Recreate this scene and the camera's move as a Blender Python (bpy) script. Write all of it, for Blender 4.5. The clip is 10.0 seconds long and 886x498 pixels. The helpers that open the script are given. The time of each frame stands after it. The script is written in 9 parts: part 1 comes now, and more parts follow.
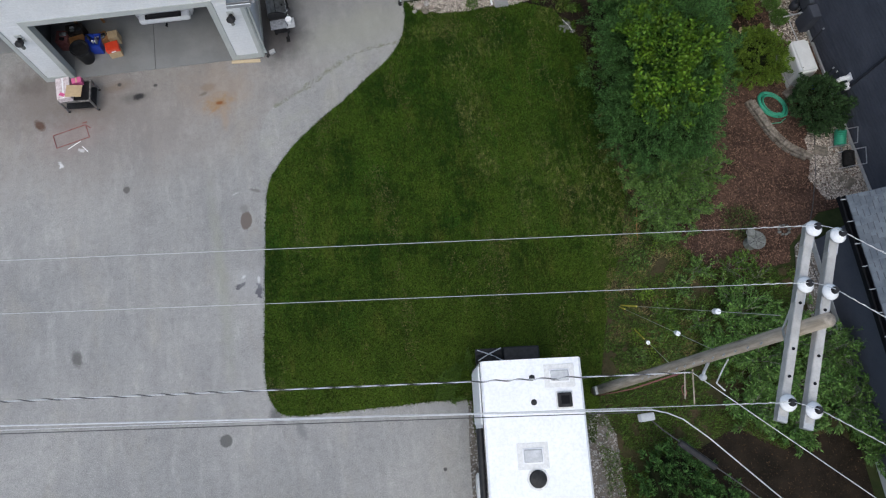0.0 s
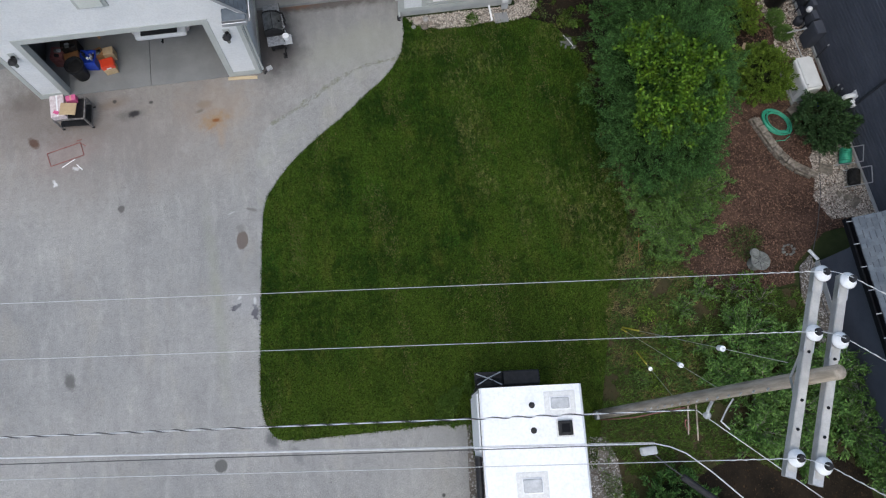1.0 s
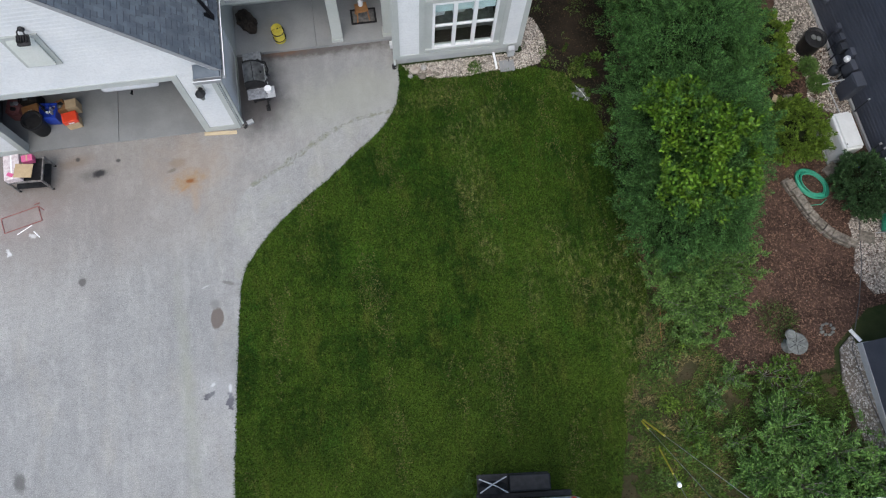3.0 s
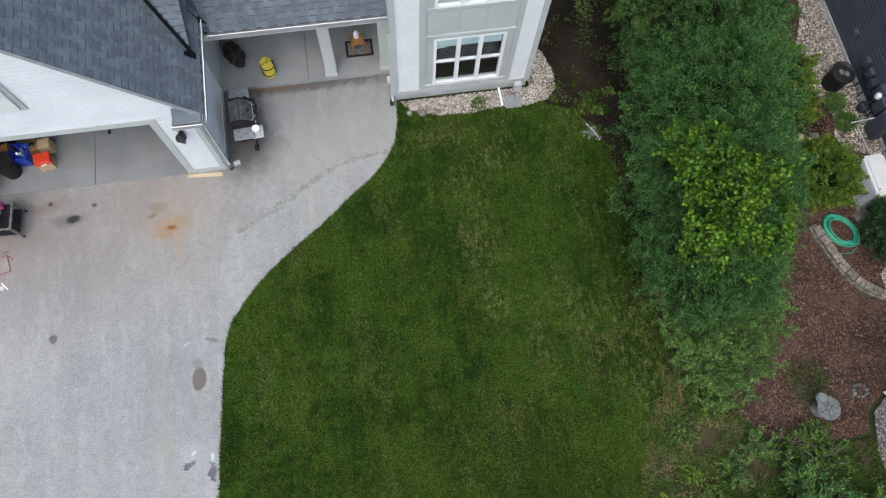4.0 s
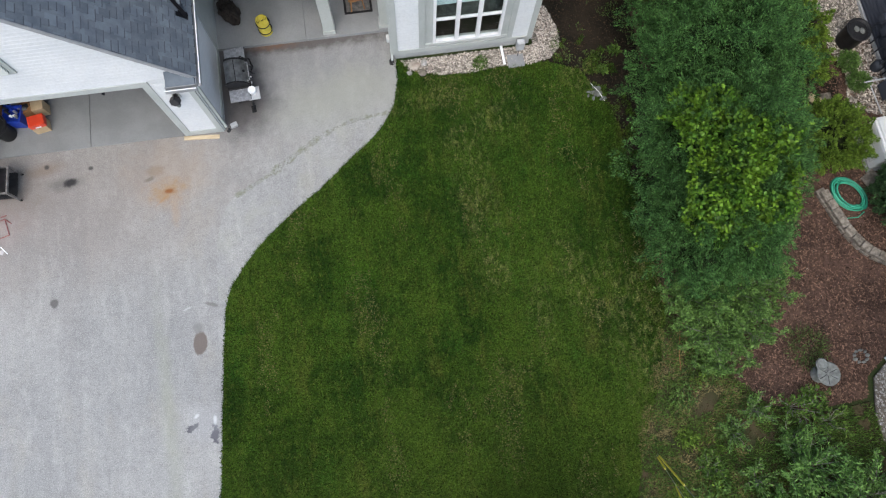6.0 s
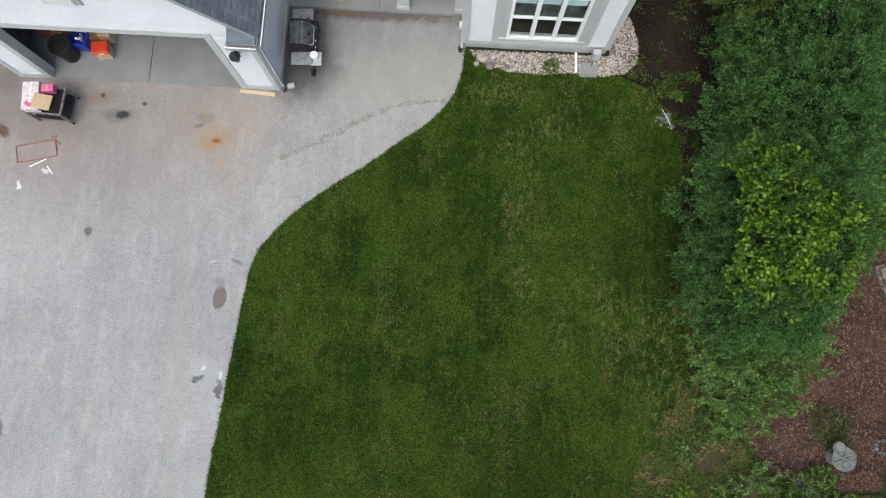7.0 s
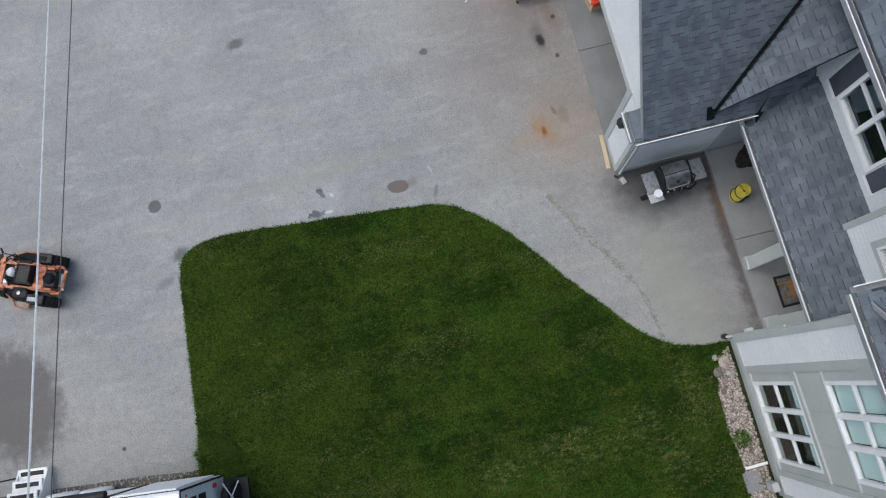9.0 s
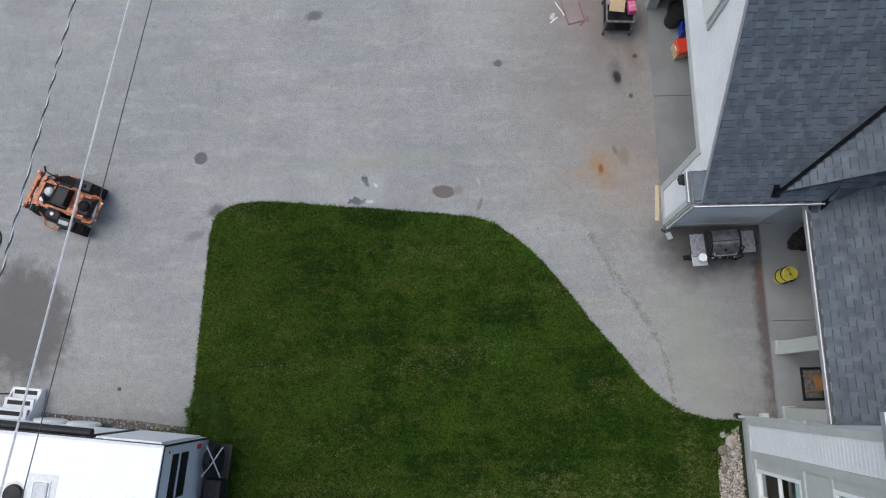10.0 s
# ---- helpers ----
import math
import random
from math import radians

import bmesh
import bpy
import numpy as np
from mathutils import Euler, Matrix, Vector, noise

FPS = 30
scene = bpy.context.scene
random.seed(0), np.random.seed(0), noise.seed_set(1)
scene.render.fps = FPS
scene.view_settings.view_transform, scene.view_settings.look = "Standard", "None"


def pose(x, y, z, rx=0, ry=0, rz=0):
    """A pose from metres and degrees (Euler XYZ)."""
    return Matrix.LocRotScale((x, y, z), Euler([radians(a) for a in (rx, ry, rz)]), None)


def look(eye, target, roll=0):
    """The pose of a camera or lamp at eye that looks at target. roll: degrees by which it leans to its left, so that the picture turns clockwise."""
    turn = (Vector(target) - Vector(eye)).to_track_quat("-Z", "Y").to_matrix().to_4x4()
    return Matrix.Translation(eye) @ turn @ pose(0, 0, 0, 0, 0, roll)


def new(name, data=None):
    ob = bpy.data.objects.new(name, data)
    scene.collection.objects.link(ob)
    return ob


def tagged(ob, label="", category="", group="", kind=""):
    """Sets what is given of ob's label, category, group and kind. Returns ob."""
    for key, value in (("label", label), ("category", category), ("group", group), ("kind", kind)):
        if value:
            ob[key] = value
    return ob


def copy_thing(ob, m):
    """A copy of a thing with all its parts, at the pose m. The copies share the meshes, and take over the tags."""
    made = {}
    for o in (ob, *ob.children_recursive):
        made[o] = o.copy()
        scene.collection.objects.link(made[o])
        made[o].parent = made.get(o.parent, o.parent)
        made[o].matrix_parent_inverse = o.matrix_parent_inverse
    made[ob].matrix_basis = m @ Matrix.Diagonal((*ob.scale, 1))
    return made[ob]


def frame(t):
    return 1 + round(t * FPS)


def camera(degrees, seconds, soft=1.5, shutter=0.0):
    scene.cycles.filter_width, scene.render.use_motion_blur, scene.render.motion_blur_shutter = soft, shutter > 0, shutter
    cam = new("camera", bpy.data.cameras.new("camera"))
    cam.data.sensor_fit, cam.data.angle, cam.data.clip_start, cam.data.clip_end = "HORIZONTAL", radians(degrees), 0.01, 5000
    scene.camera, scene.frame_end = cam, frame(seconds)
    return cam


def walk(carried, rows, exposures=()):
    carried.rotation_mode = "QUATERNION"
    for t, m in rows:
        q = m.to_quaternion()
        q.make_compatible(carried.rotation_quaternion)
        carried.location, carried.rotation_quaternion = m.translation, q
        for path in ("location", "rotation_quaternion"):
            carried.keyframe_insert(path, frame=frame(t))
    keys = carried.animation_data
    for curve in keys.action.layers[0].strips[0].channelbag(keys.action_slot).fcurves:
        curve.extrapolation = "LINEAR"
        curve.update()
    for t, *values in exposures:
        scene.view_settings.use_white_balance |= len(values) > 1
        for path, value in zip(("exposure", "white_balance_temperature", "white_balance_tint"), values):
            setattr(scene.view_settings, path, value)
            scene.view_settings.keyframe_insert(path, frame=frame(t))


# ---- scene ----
cam = camera(65.4, 10.0, soft=1.2)
PATH = [
    (0, (-0.593, -0.362, 19.752), (-0.448, 0.152, 17.824), 7.2),
    (0.5, (-0.534, -0.235, 19.673), (-0.391, 0.284, 17.746), 7.1),
    (1, (-0.418, 0.219, 19.603), (-0.277, 0.739, 17.677), 6.7),
    (1.5, (-0.339, 0.63, 19.042), (-0.197, 1.149, 17.115), 6.9),
    (2, (-0.238, 1.118, 18.756), (-0.097, 1.639, 16.83), 6.9),
    (2.5, (-0.128, 1.808, 18.459), (0.014, 2.335, 16.535), 6.8),
    (2.7, (-0.096, 2.125, 18.352), (0.051, 2.658, 16.431), 7.1),
    (3.8, (0.266, 3.846, 17.131), (0.403, 4.39, 15.211), 6.1),
    (4, (0.208, 4.129, 17.054), (0.358, 4.682, 15.137), 7.0),
    (4.5, (0.228, 4.452, 17.058), (0.383, 5.008, 15.143), 7.2),
    (5, (0.208, 4.519, 17.091), (0.365, 5.075, 15.176), 7.4),
    (5.5, (0.225, 4.472, 17.028), (0.376, 5.026, 15.112), 7.1),
    (5.7, (0.271, 4.396, 17.031), (0.41, 4.902, 15.101), 7.1),
    (6.8, (0.83, 5.34, 16.837), (0.842, 5.645, 14.861), 0.5),
    (7, (0.797, 5.542, 16.848), (0.776, 5.846, 14.871), -0.7),
    (7.5, (0.732, 6.117, 16.936), (0.638, 6.411, 14.96), -2.6),
    (8, (0.601, 6.65, 16.993), (0.38, 6.883, 15.019), -7.3),
    (8.5, (0.486, 7.38, 16.959), (0.165, 7.484, 14.988), -15.2),
    (9, (0.473, 7.434, 16.857), (0.079, 7.424, 14.896), -15.2),
    (9.5, (0.279, 7.106, 16.832), (-0.115, 7.044, 14.872), -10.3),
    (10, (0.104, 7.196, 16.695), (-0.295, 7.125, 14.736), -11.0),
]
EXPOSURES = [(0, .33, 6290, 6), (1, .38, 6290, 6), (2.5, .58, 6290, 6), (4, .84, 6290, 6), (4.5, .88, 6290, 6), (5.5, .88, 6290, 6), (7, .87, 6540, 6), (7.5, .79, 6540, 6), (8.5, .47, 6370, 6), (9, .39, 6290, 6), (10, .37, 6290, 6)]
walk(cam, [(t, look(eye, target, roll)) for t, eye, target, roll in PATH], EXPOSURES)

# ---- world and light: a bright overcast day ----
world = bpy.data.worlds.new("overcast_sky")
scene.world = world
world.use_nodes = True
wn = world.node_tree.nodes
sky = wn.new("ShaderNodeTexSky")
sky.sky_type = "NISHITA"
sky.sun_disc = False
sky.sun_elevation, sky.sun_rotation = radians(62), radians(200)
sky.air_density, sky.dust_density, sky.ozone_density = 1.0, 3.5, 1.0
world.node_tree.links.new(sky.outputs[0], wn["Background"].inputs[0])
wn["Background"].inputs[1].default_value = 0.15
sun_data = bpy.data.lights.new("sun", "SUN")
sun_data.energy, sun_data.angle, sun_data.color = 0.7, radians(60), (1.0, 0.98, 0.95)
sun = new("sun", sun_data)
sun.matrix_world = look((-4, -6, 40), (0, 4, 0))


# ---- materials ----
def rgb(c):
    return (c[0], c[1], c[2], 1.0)


class Nodes:
    """A small builder for node materials that work in world metres."""

    def __init__(self, name, rough=0.8, metal=0.0, spec=0.5):
        self.m = bpy.data.materials.new(name)
        self.m.use_nodes = True
        self.t = self.m.node_tree
        self.b = self.t.nodes["Principled BSDF"]
        self.b.inputs["Roughness"].default_value = rough
        self.b.inputs["Metallic"].default_value = metal
        self.b.inputs["Specular IOR Level"].default_value = spec
        self.pos = self.t.nodes.new("ShaderNodeNewGeometry")

    def link(self, a, b):
        self.t.links.new(a, b)

    def noise(self, scale, detail=3.0, stretch=None, rough=0.6, local=False):
        n = self.t.nodes.new("ShaderNodeTexNoise")
        n.inputs["Scale"].default_value, n.inputs["Detail"].default_value, n.inputs["Roughness"].default_value = scale, detail, rough
        src = self.pos.outputs["Position"]
        if local:
            src = self.t.nodes.new("ShaderNodeTexCoord").outputs["Object"]
        if stretch:
            mp = self.t.nodes.new("ShaderNodeMapping")
            mp.inputs["Scale"].default_value = stretch
            self.link(src, mp.inputs[0])
            src = mp.outputs[0]
        self.link(src, n.inputs["Vector"])
        return n.outputs["Fac"]

    def ramp(self, fac, lo, hi):
        r = self.t.nodes.new("ShaderNodeMapRange")
        r.interpolation_type = "SMOOTHSTEP"
        r.inputs["From Min"].default_value, r.inputs["From Max"].default_value = lo, hi
        self.link(fac, r.inputs["Value"])
        return r.outputs[0]

    def mix(self, fac, a, b):
        n = self.t.nodes.new("ShaderNodeMix")
        n.data_type = "RGBA"
        for v, s in ((a, n.inputs[6]), (b, n.inputs[7])):
            if isinstance(v, (tuple, list)):
                s.default_value = rgb(v)
            else:
                self.link(v, s)
        if isinstance(fac, (int, float)):
            n.inputs[0].default_value = fac
        else:
            self.link(fac, n.inputs[0])
        return n.outputs[2]

    def math(self, op, a, b=0.0):
        n = self.t.nodes.new("ShaderNodeMath")
        n.operation = op
        for v, s in ((a, n.inputs[0]), (b, n.inputs[1])):
            if isinstance(v, (int, float)):
                s.default_value = v
            else:
                self.link(v, s)
        return n.outputs[0]

    def chance(self):
        """A random number for each object and each loose piece of a mesh."""
        o = self.t.nodes.new("ShaderNodeObjectInfo")
        return self.math("FRACT", self.math("ADD", o.outputs["Random"], self.pos.outputs["Random Per Island"]))

    def spot(self, x, y, rx, ry, turn=0.0, edge=0.5, wobble=0.35, scale=4.0):
        """1 inside a ragged ellipse on the ground, falling to 0 outside."""
        mp = self.t.nodes.new("ShaderNodeMapping")
        mp.vector_type = "TEXTURE"
        mp.inputs["Location"].default_value = (x, y, 0)
        mp.inputs["Rotation"].default_value = (0, 0, radians(turn))
        mp.inputs["Scale"].default_value = (rx, ry, 1000.0)
        self.link(self.pos.outputs["Position"], mp.inputs[0])
        ln = self.t.nodes.new("ShaderNodeVectorMath")
        ln.operation = "LENGTH"
        self.link(mp.outputs[0], ln.inputs[0])
        rag = self.math("MULTIPLY", self.math("SUBTRACT", self.noise(scale, 4.0), 0.5), wobble * 2)
        return self.math("SUBTRACT", 1.0, self.ramp(self.math("ADD", ln.outputs["Value"], rag), 1.0 - edge, 1.0 + edge))

    def bump(self, fac, strength, distance):
        b = self.t.nodes.new("ShaderNodeBump")
        b.inputs["Strength"].default_value, b.inputs["Distance"].default_value = strength, distance
        self.link(fac, b.inputs["Height"])
        self.link(b.outputs[0], self.b.inputs["Normal"])

    def color(self, c):
        self.link(c, self.b.inputs["Base Color"])
        return self.m


def plain(name, a, b, scale=8.0, rough=0.7, metal=0.0, grain=60.0, bump=0.15, spec=0.5, pieces=0.0, stretch=None):
    """Two tones in soft patches, a fine grain and relief; pieces: how much single pieces differ."""
    n = Nodes(name, rough, metal, spec)
    c = n.mix(n.ramp(n.noise(scale, 4.0, stretch), 0.3, 0.7), a, b)
    g = n.noise(grain, 3.0, stretch)
    c = n.mix(n.math("MULTIPLY", n.ramp(g, 0.35, 0.75), 0.25), c, tuple(v * 0.6 for v in a))
    if pieces:
        hsv = n.t.nodes.new("ShaderNodeHueSaturation")
        n.link(c, hsv.inputs["Color"])
        n.link(n.math("ADD", 1.0 - pieces, n.math("MULTIPLY", n.chance(), 2 * pieces)), hsv.inputs["Value"])
        c = hsv.outputs[0]
    if bump:
        n.bump(g, bump, 0.01)
    return n.color(c)


def leafy(name, dark, light, pieces=0.45, patch=1.2, gloss=0.45, span=(0.3, 0.7), fresh=0.55):
    n = Nodes(name, gloss, 0.0, 0.15)
    c = n.mix(n.ramp(n.noise(patch, 3.0), *span), dark, light)
    c = n.mix(n.math("MULTIPLY", n.chance(), fresh), c, tuple(v * 1.5 for v in light))
    hsv = n.t.nodes.new("ShaderNodeHueSaturation")
    n.link(c, hsv.inputs["Color"])
    n.link(n.math("ADD", 1.0 - pieces, n.math("MULTIPLY", n.chance(), 2 * pieces)), hsv.inputs["Value"])
    n.b.inputs["Subsurface Weight"].default_value = 0.0
    return n.color(hsv.outputs[0])


def worn_asphalt(n, pale):
    """Old asphalt: cloudy wear, tyre streaks, cracks, fine dark pits and pale chippings."""
    c = n.mix(n.ramp(n.noise(0.22, 4.0), 0.35, 0.68), tuple(v + pale for v in (0.254, 0.255, 0.250)), tuple(v + pale for v in (0.325, 0.321, 0.307)))
    c = n.mix(n.math("MULTIPLY", n.ramp(n.noise(1.1, 6.0, (1.0, 0.55, 1.0), 0.7), 0.43, 0.68), 0.42), c, (0.20, 0.197, 0.198))
    c = n.mix(n.math("MULTIPLY", n.ramp(n.noise(2.4, 6.0, (1.3, 0.4, 1.0), 0.65), 0.48, 0.70), 0.40), c, (0.43, 0.42, 0.40))
    c = n.mix(n.math("MULTIPLY", n.ramp(n.noise(0.7, 6.0, (1.3, 0.5, 1.0), 0.7), 0.50, 0.70), 0.35), c, (0.34, 0.315, 0.26))
    # long soft tyre streaks
    c = n.mix(n.math("MULTIPLY", n.ramp(n.noise(1.0, 5.0, (1.9, 0.10, 1.0), 0.6), 0.54, 0.70), 0.30), c, (0.21, 0.208, 0.205))
    grit = n.noise(30.0, 1.5, None, 0.8)
    c = n.mix(n.math("MULTIPLY", n.ramp(n.noise(6.0, 6.0, None, 0.8), 0.44, 0.62), 0.30), c, (0.16, 0.157, 0.155))
    c = n.mix(n.math("MULTIPLY", n.ramp(grit, 0.50, 0.62), 0.34), c, (0.125, 0.123, 0.123))
    c = n.mix(n.math("MULTIPLY", n.ramp(n.noise(35.0, 1.5, None, 0.8), 0.52, 0.64), 0.27), c, (0.58, 0.565, 0.53))
    c = n.mix(n.math("MULTIPLY", n.ramp(n.noise(7.0, 5.0, (0.6, 1.0, 1.0), 0.85), 0.60, 0.68), 0.35), c, (0.48, 0.465, 0.40))
    c = n.mix(n.math("MULTIPLY", n.ramp(n.noise(13.0, 3.0, None, 0.8), 0.66, 0.72), 0.6), c, (0.10, 0.10, 0.10))
    # dark crumbs in loose drifts
    crumbs = n.math("MULTIPLY", n.ramp(n.noise(22.0, 2.0, None, 0.7), 0.64, 0.70), n.ramp(n.noise(0.8, 4.0), 0.46, 0.62))
    c = n.mix(n.math("MULTIPLY", crumbs, 0.7), c, (0.07, 0.07, 0.07))
    n.bump(grit, 0.4, 0.012)
    return c


def driveway_material():
    n = Nodes("asphalt_drive", 0.92, 0.0, 0.25)
    c = worn_asphalt(n, 0.0)
    # brown film near the garage, darker and greenish asphalt in the inner court
    c = n.mix(n.math("MULTIPLY", n.spot(-8.4, 10.7, 4.8, 2.2, 6, 0.7, 0.6, 0.8), 0.40), c, (0.205, 0.165, 0.14))
    c = n.mix(n.math("MULTIPLY", n.spot(-5.2, 11.1, 0.9, 0.8, 0, 0.8, 1.2, 1.8), 0.22), c, (0.34, 0.23, 0.14))
    c = n.mix(n.math("MULTIPLY", n.spot(-1.3, 13.4, 2.8, 1.5, 0, 0.6, 0.4, 1.0), 0.42), c, (0.19, 0.19, 0.20))
    c = n.mix(n.math("MULTIPLY", n.spot(-0.6, 12.6, 1.9, 0.7, 10, 0.8, 0.6, 1.5), 0.38), c, (0.31, 0.315, 0.25))
    # porch slab's edge shadow painted as a dark line, then a brown stain
    c = n.mix(n.math("MULTIPLY", n.spot(-1.4, 14.22, 2.7, 0.16, 0, 0.8, 1.3, 4.0), 0.75), c, (0.075, 0.062, 0.056))
    c = n.mix(n.math("MULTIPLY", n.spot(-2.4, 14.26, 0.6, 0.10, 0, 0.8, 1.3, 6.0), 0.5), c, (0.20, 0.10, 0.05))
    # next two: shade under the grill and small table painted in, with its stain
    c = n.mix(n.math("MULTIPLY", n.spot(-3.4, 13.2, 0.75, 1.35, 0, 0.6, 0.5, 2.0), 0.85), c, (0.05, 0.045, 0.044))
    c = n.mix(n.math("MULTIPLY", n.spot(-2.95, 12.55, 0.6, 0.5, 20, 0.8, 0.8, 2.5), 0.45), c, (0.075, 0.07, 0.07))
    c = n.mix(n.math("MULTIPLY", n.spot(-5.62, 4.9, 0.16, 2.2, 2, 0.9, 1.2, 2.0), 0.34), c, (0.26, 0.275, 0.20))
    # rust, oil and water stains
    for x, y, rx, ry, turn, col, amt, edge, wob in (
        (-5.30, 10.60, 0.36, 0.26, 10, (0.30, 0.18, 0.075), 0.62, 0.9, 1.6),
        (-5.27, 10.57, 0.13, 0.06, 8, (0.20, 0.075, 0.02), 0.9, 0.7, 1.2),
        (-5.45, 10.36, 0.16, 0.03, 38, (0.30, 0.17, 0.08), 0.5, 0.7, 0.8),
        (-5.15, 10.0, 0.10, 0.30, 0, (0.34, 0.24, 0.16), 0.4, 0.8, 0.9),
        (-5.6, 11.15, 0.22, 0.14, 0, (0.21, 0.15, 0.10), 0.5, 0.5, 0.4),
        (-5.75, 10.95, 0.12, 0.05, 20, (0.12, 0.10, 0.08), 0.6, 0.5, 0.4),
        (-10.71, 10.54, 0.12, 0.20, 40, (0.075, 0.032, 0.015), 0.92, 0.4, 0.5),
        (-7.90, 11.11, 0.40, 0.14, 5, (0.10, 0.095, 0.09), 0.6, 0.8, 0.6),
        (-7.72, 11.13, 0.17, 0.10, 10, (0.022, 0.022, 0.024), 0.92, 0.5, 0.5),
        (-8.35, 11.55, 0.40, 0.16, 10, (0.17, 0.11, 0.07), 0.45, 0.7, 0.5),
        (-8.3, 11.62, 0.06, 0.06, 0, (0.04, 0.04, 0.04), 0.8, 0.5, 0.4),
        (-7.2, 11.45, 0.06, 0.05, 0, (0.04, 0.04, 0.04), 0.8, 0.5, 0.4),
        (-10.9, 11.9, 0.5, 0.3, 0, (0.10, 0.09, 0.08), 0.5, 0.7, 0.5),
        (-4.77, 6.62, 0.17, 0.28, -8, (0.125, 0.10, 0.085), 0.88, 0.12, 0.2),
        (-4.80, 6.98, 0.13, 0.12, 0, (0.18, 0.175, 0.17), 0.7, 0.4, 0.6),
        (-8.20, 8.08, 0.10, 0.11, 0, (0.09, 0.085, 0.08), 0.8, 0.3, 0.3),
        (-9.73, 3.22, 0.13, 0.22, 10, (0.10, 0.095, 0.09), 0.75, 0.4, 0.5),
        (-5.80, 0.38, 0.17, 0.17, 0, (0.085, 0.085, 0.08), 0.8, 0.15, 0.2),
        (-5.09, 4.64, 0.15, 0.08, 10, (0.045, 0.045, 0.055), 0.92, 0.25, 1.6),
        (-4.56, 4.42, 0.10, 0.20, 0, (0.075, 0.075, 0.09), 0.88, 0.3, 1.5),
        (-4.55, 4.76, 0.04, 0.09, 0, (0.58, 0.58, 0.59), 0.7, 0.5, 0.7),
        (-4.98, 4.90, 0.06, 0.035, 40, (0.58, 0.58, 0.59), 0.7, 0.5, 0.7),
        (-4.8, 4.75, 0.45, 0.30, 0, (0.44, 0.44, 0.45), 0.22, 0.8, 1.4),
        (-4.42, 7.53, 0.19, 0.045, -20, (0.15, 0.14, 0.135), 0.75, 0.4, 0.7),
        (-5.02, 7.50, 0.10, 0.02, 20, (0.58, 0.58, 0.57), 0.35, 0.6, 1.6),
        (-4.40, 0.85, 0.14, 0.2, 30, (0.07, 0.07, 0.075), 0.7, 0.6, 0.6),
        (-3.75, 0.35, 0.10, 0.30, 20, (0.14, 0.14, 0.145), 0.5, 0.6, 1.6),
        (-9.5, 9.55, 0.08, 0.06, 20, (0.66, 0.66, 0.66), 0.8, 0.5, 2.0),
        (-10.1, 9.15, 0.06, 0.08, 20, (0.66, 0.66, 0.66), 0.8, 0.5, 2.0),
        (-10.6, 11.4, 1.3, 0.9, 0, (0.13, 0.105, 0.09), 0.5, 0.8, 0.8),
        (-9.2, 10.8, 0.9, 0.5, 0, (0.15, 0.12, 0.10), 0.4, 0.8, 0.9),
        (-9.75, 10.05, 0.8, 0.5, 14, (0.24, 0.17, 0.155), 0.35, 0.9, 0.9),
        (-1.7, -3.8, 1.5, 1.1, 20, (0.10, 0.09, 0.085), 0.8, 0.3, 0.45),
        (0.0, -1.27, 0.05, 0.05, 0, (0.03, 0.03, 0.03), 0.8, 0.4, 0.3),
    ):
        c = n.mix(n.math("MULTIPLY", n.spot(x, y, rx, ry, turn, edge, wob, 9.0 if rx < 0.3 else 3.5), amt), c, col)
    return n.color(c)


def patch_material():
    n = Nodes("asphalt_patch", 0.92, 0.0, 0.25)
    c = worn_asphalt(n, 0.012)
    return n.color(n.mix(n.math("MULTIPLY", n.ramp(n.noise(1.6, 5.0), 0.45, 0.7), 0.25), c, (0.30, 0.305, 0.24)))


def seam_material():
    n = Nodes("asphalt_seam", 0.95, 0.0, 0.2)
    c = worn_asphalt(n, -0.005)
    c = n.mix(n.math("MULTIPLY", n.ramp(n.noise(6.0, 5.0, None, 0.75), 0.42, 0.60), 0.65), c, (0.19, 0.20, 0.14))
    return n.color(n.mix(n.math("MULTIPLY", n.ramp(n.noise(24.0, 2.0), 0.52, 0.64), 0.5), c, (0.12, 0.125, 0.10)))


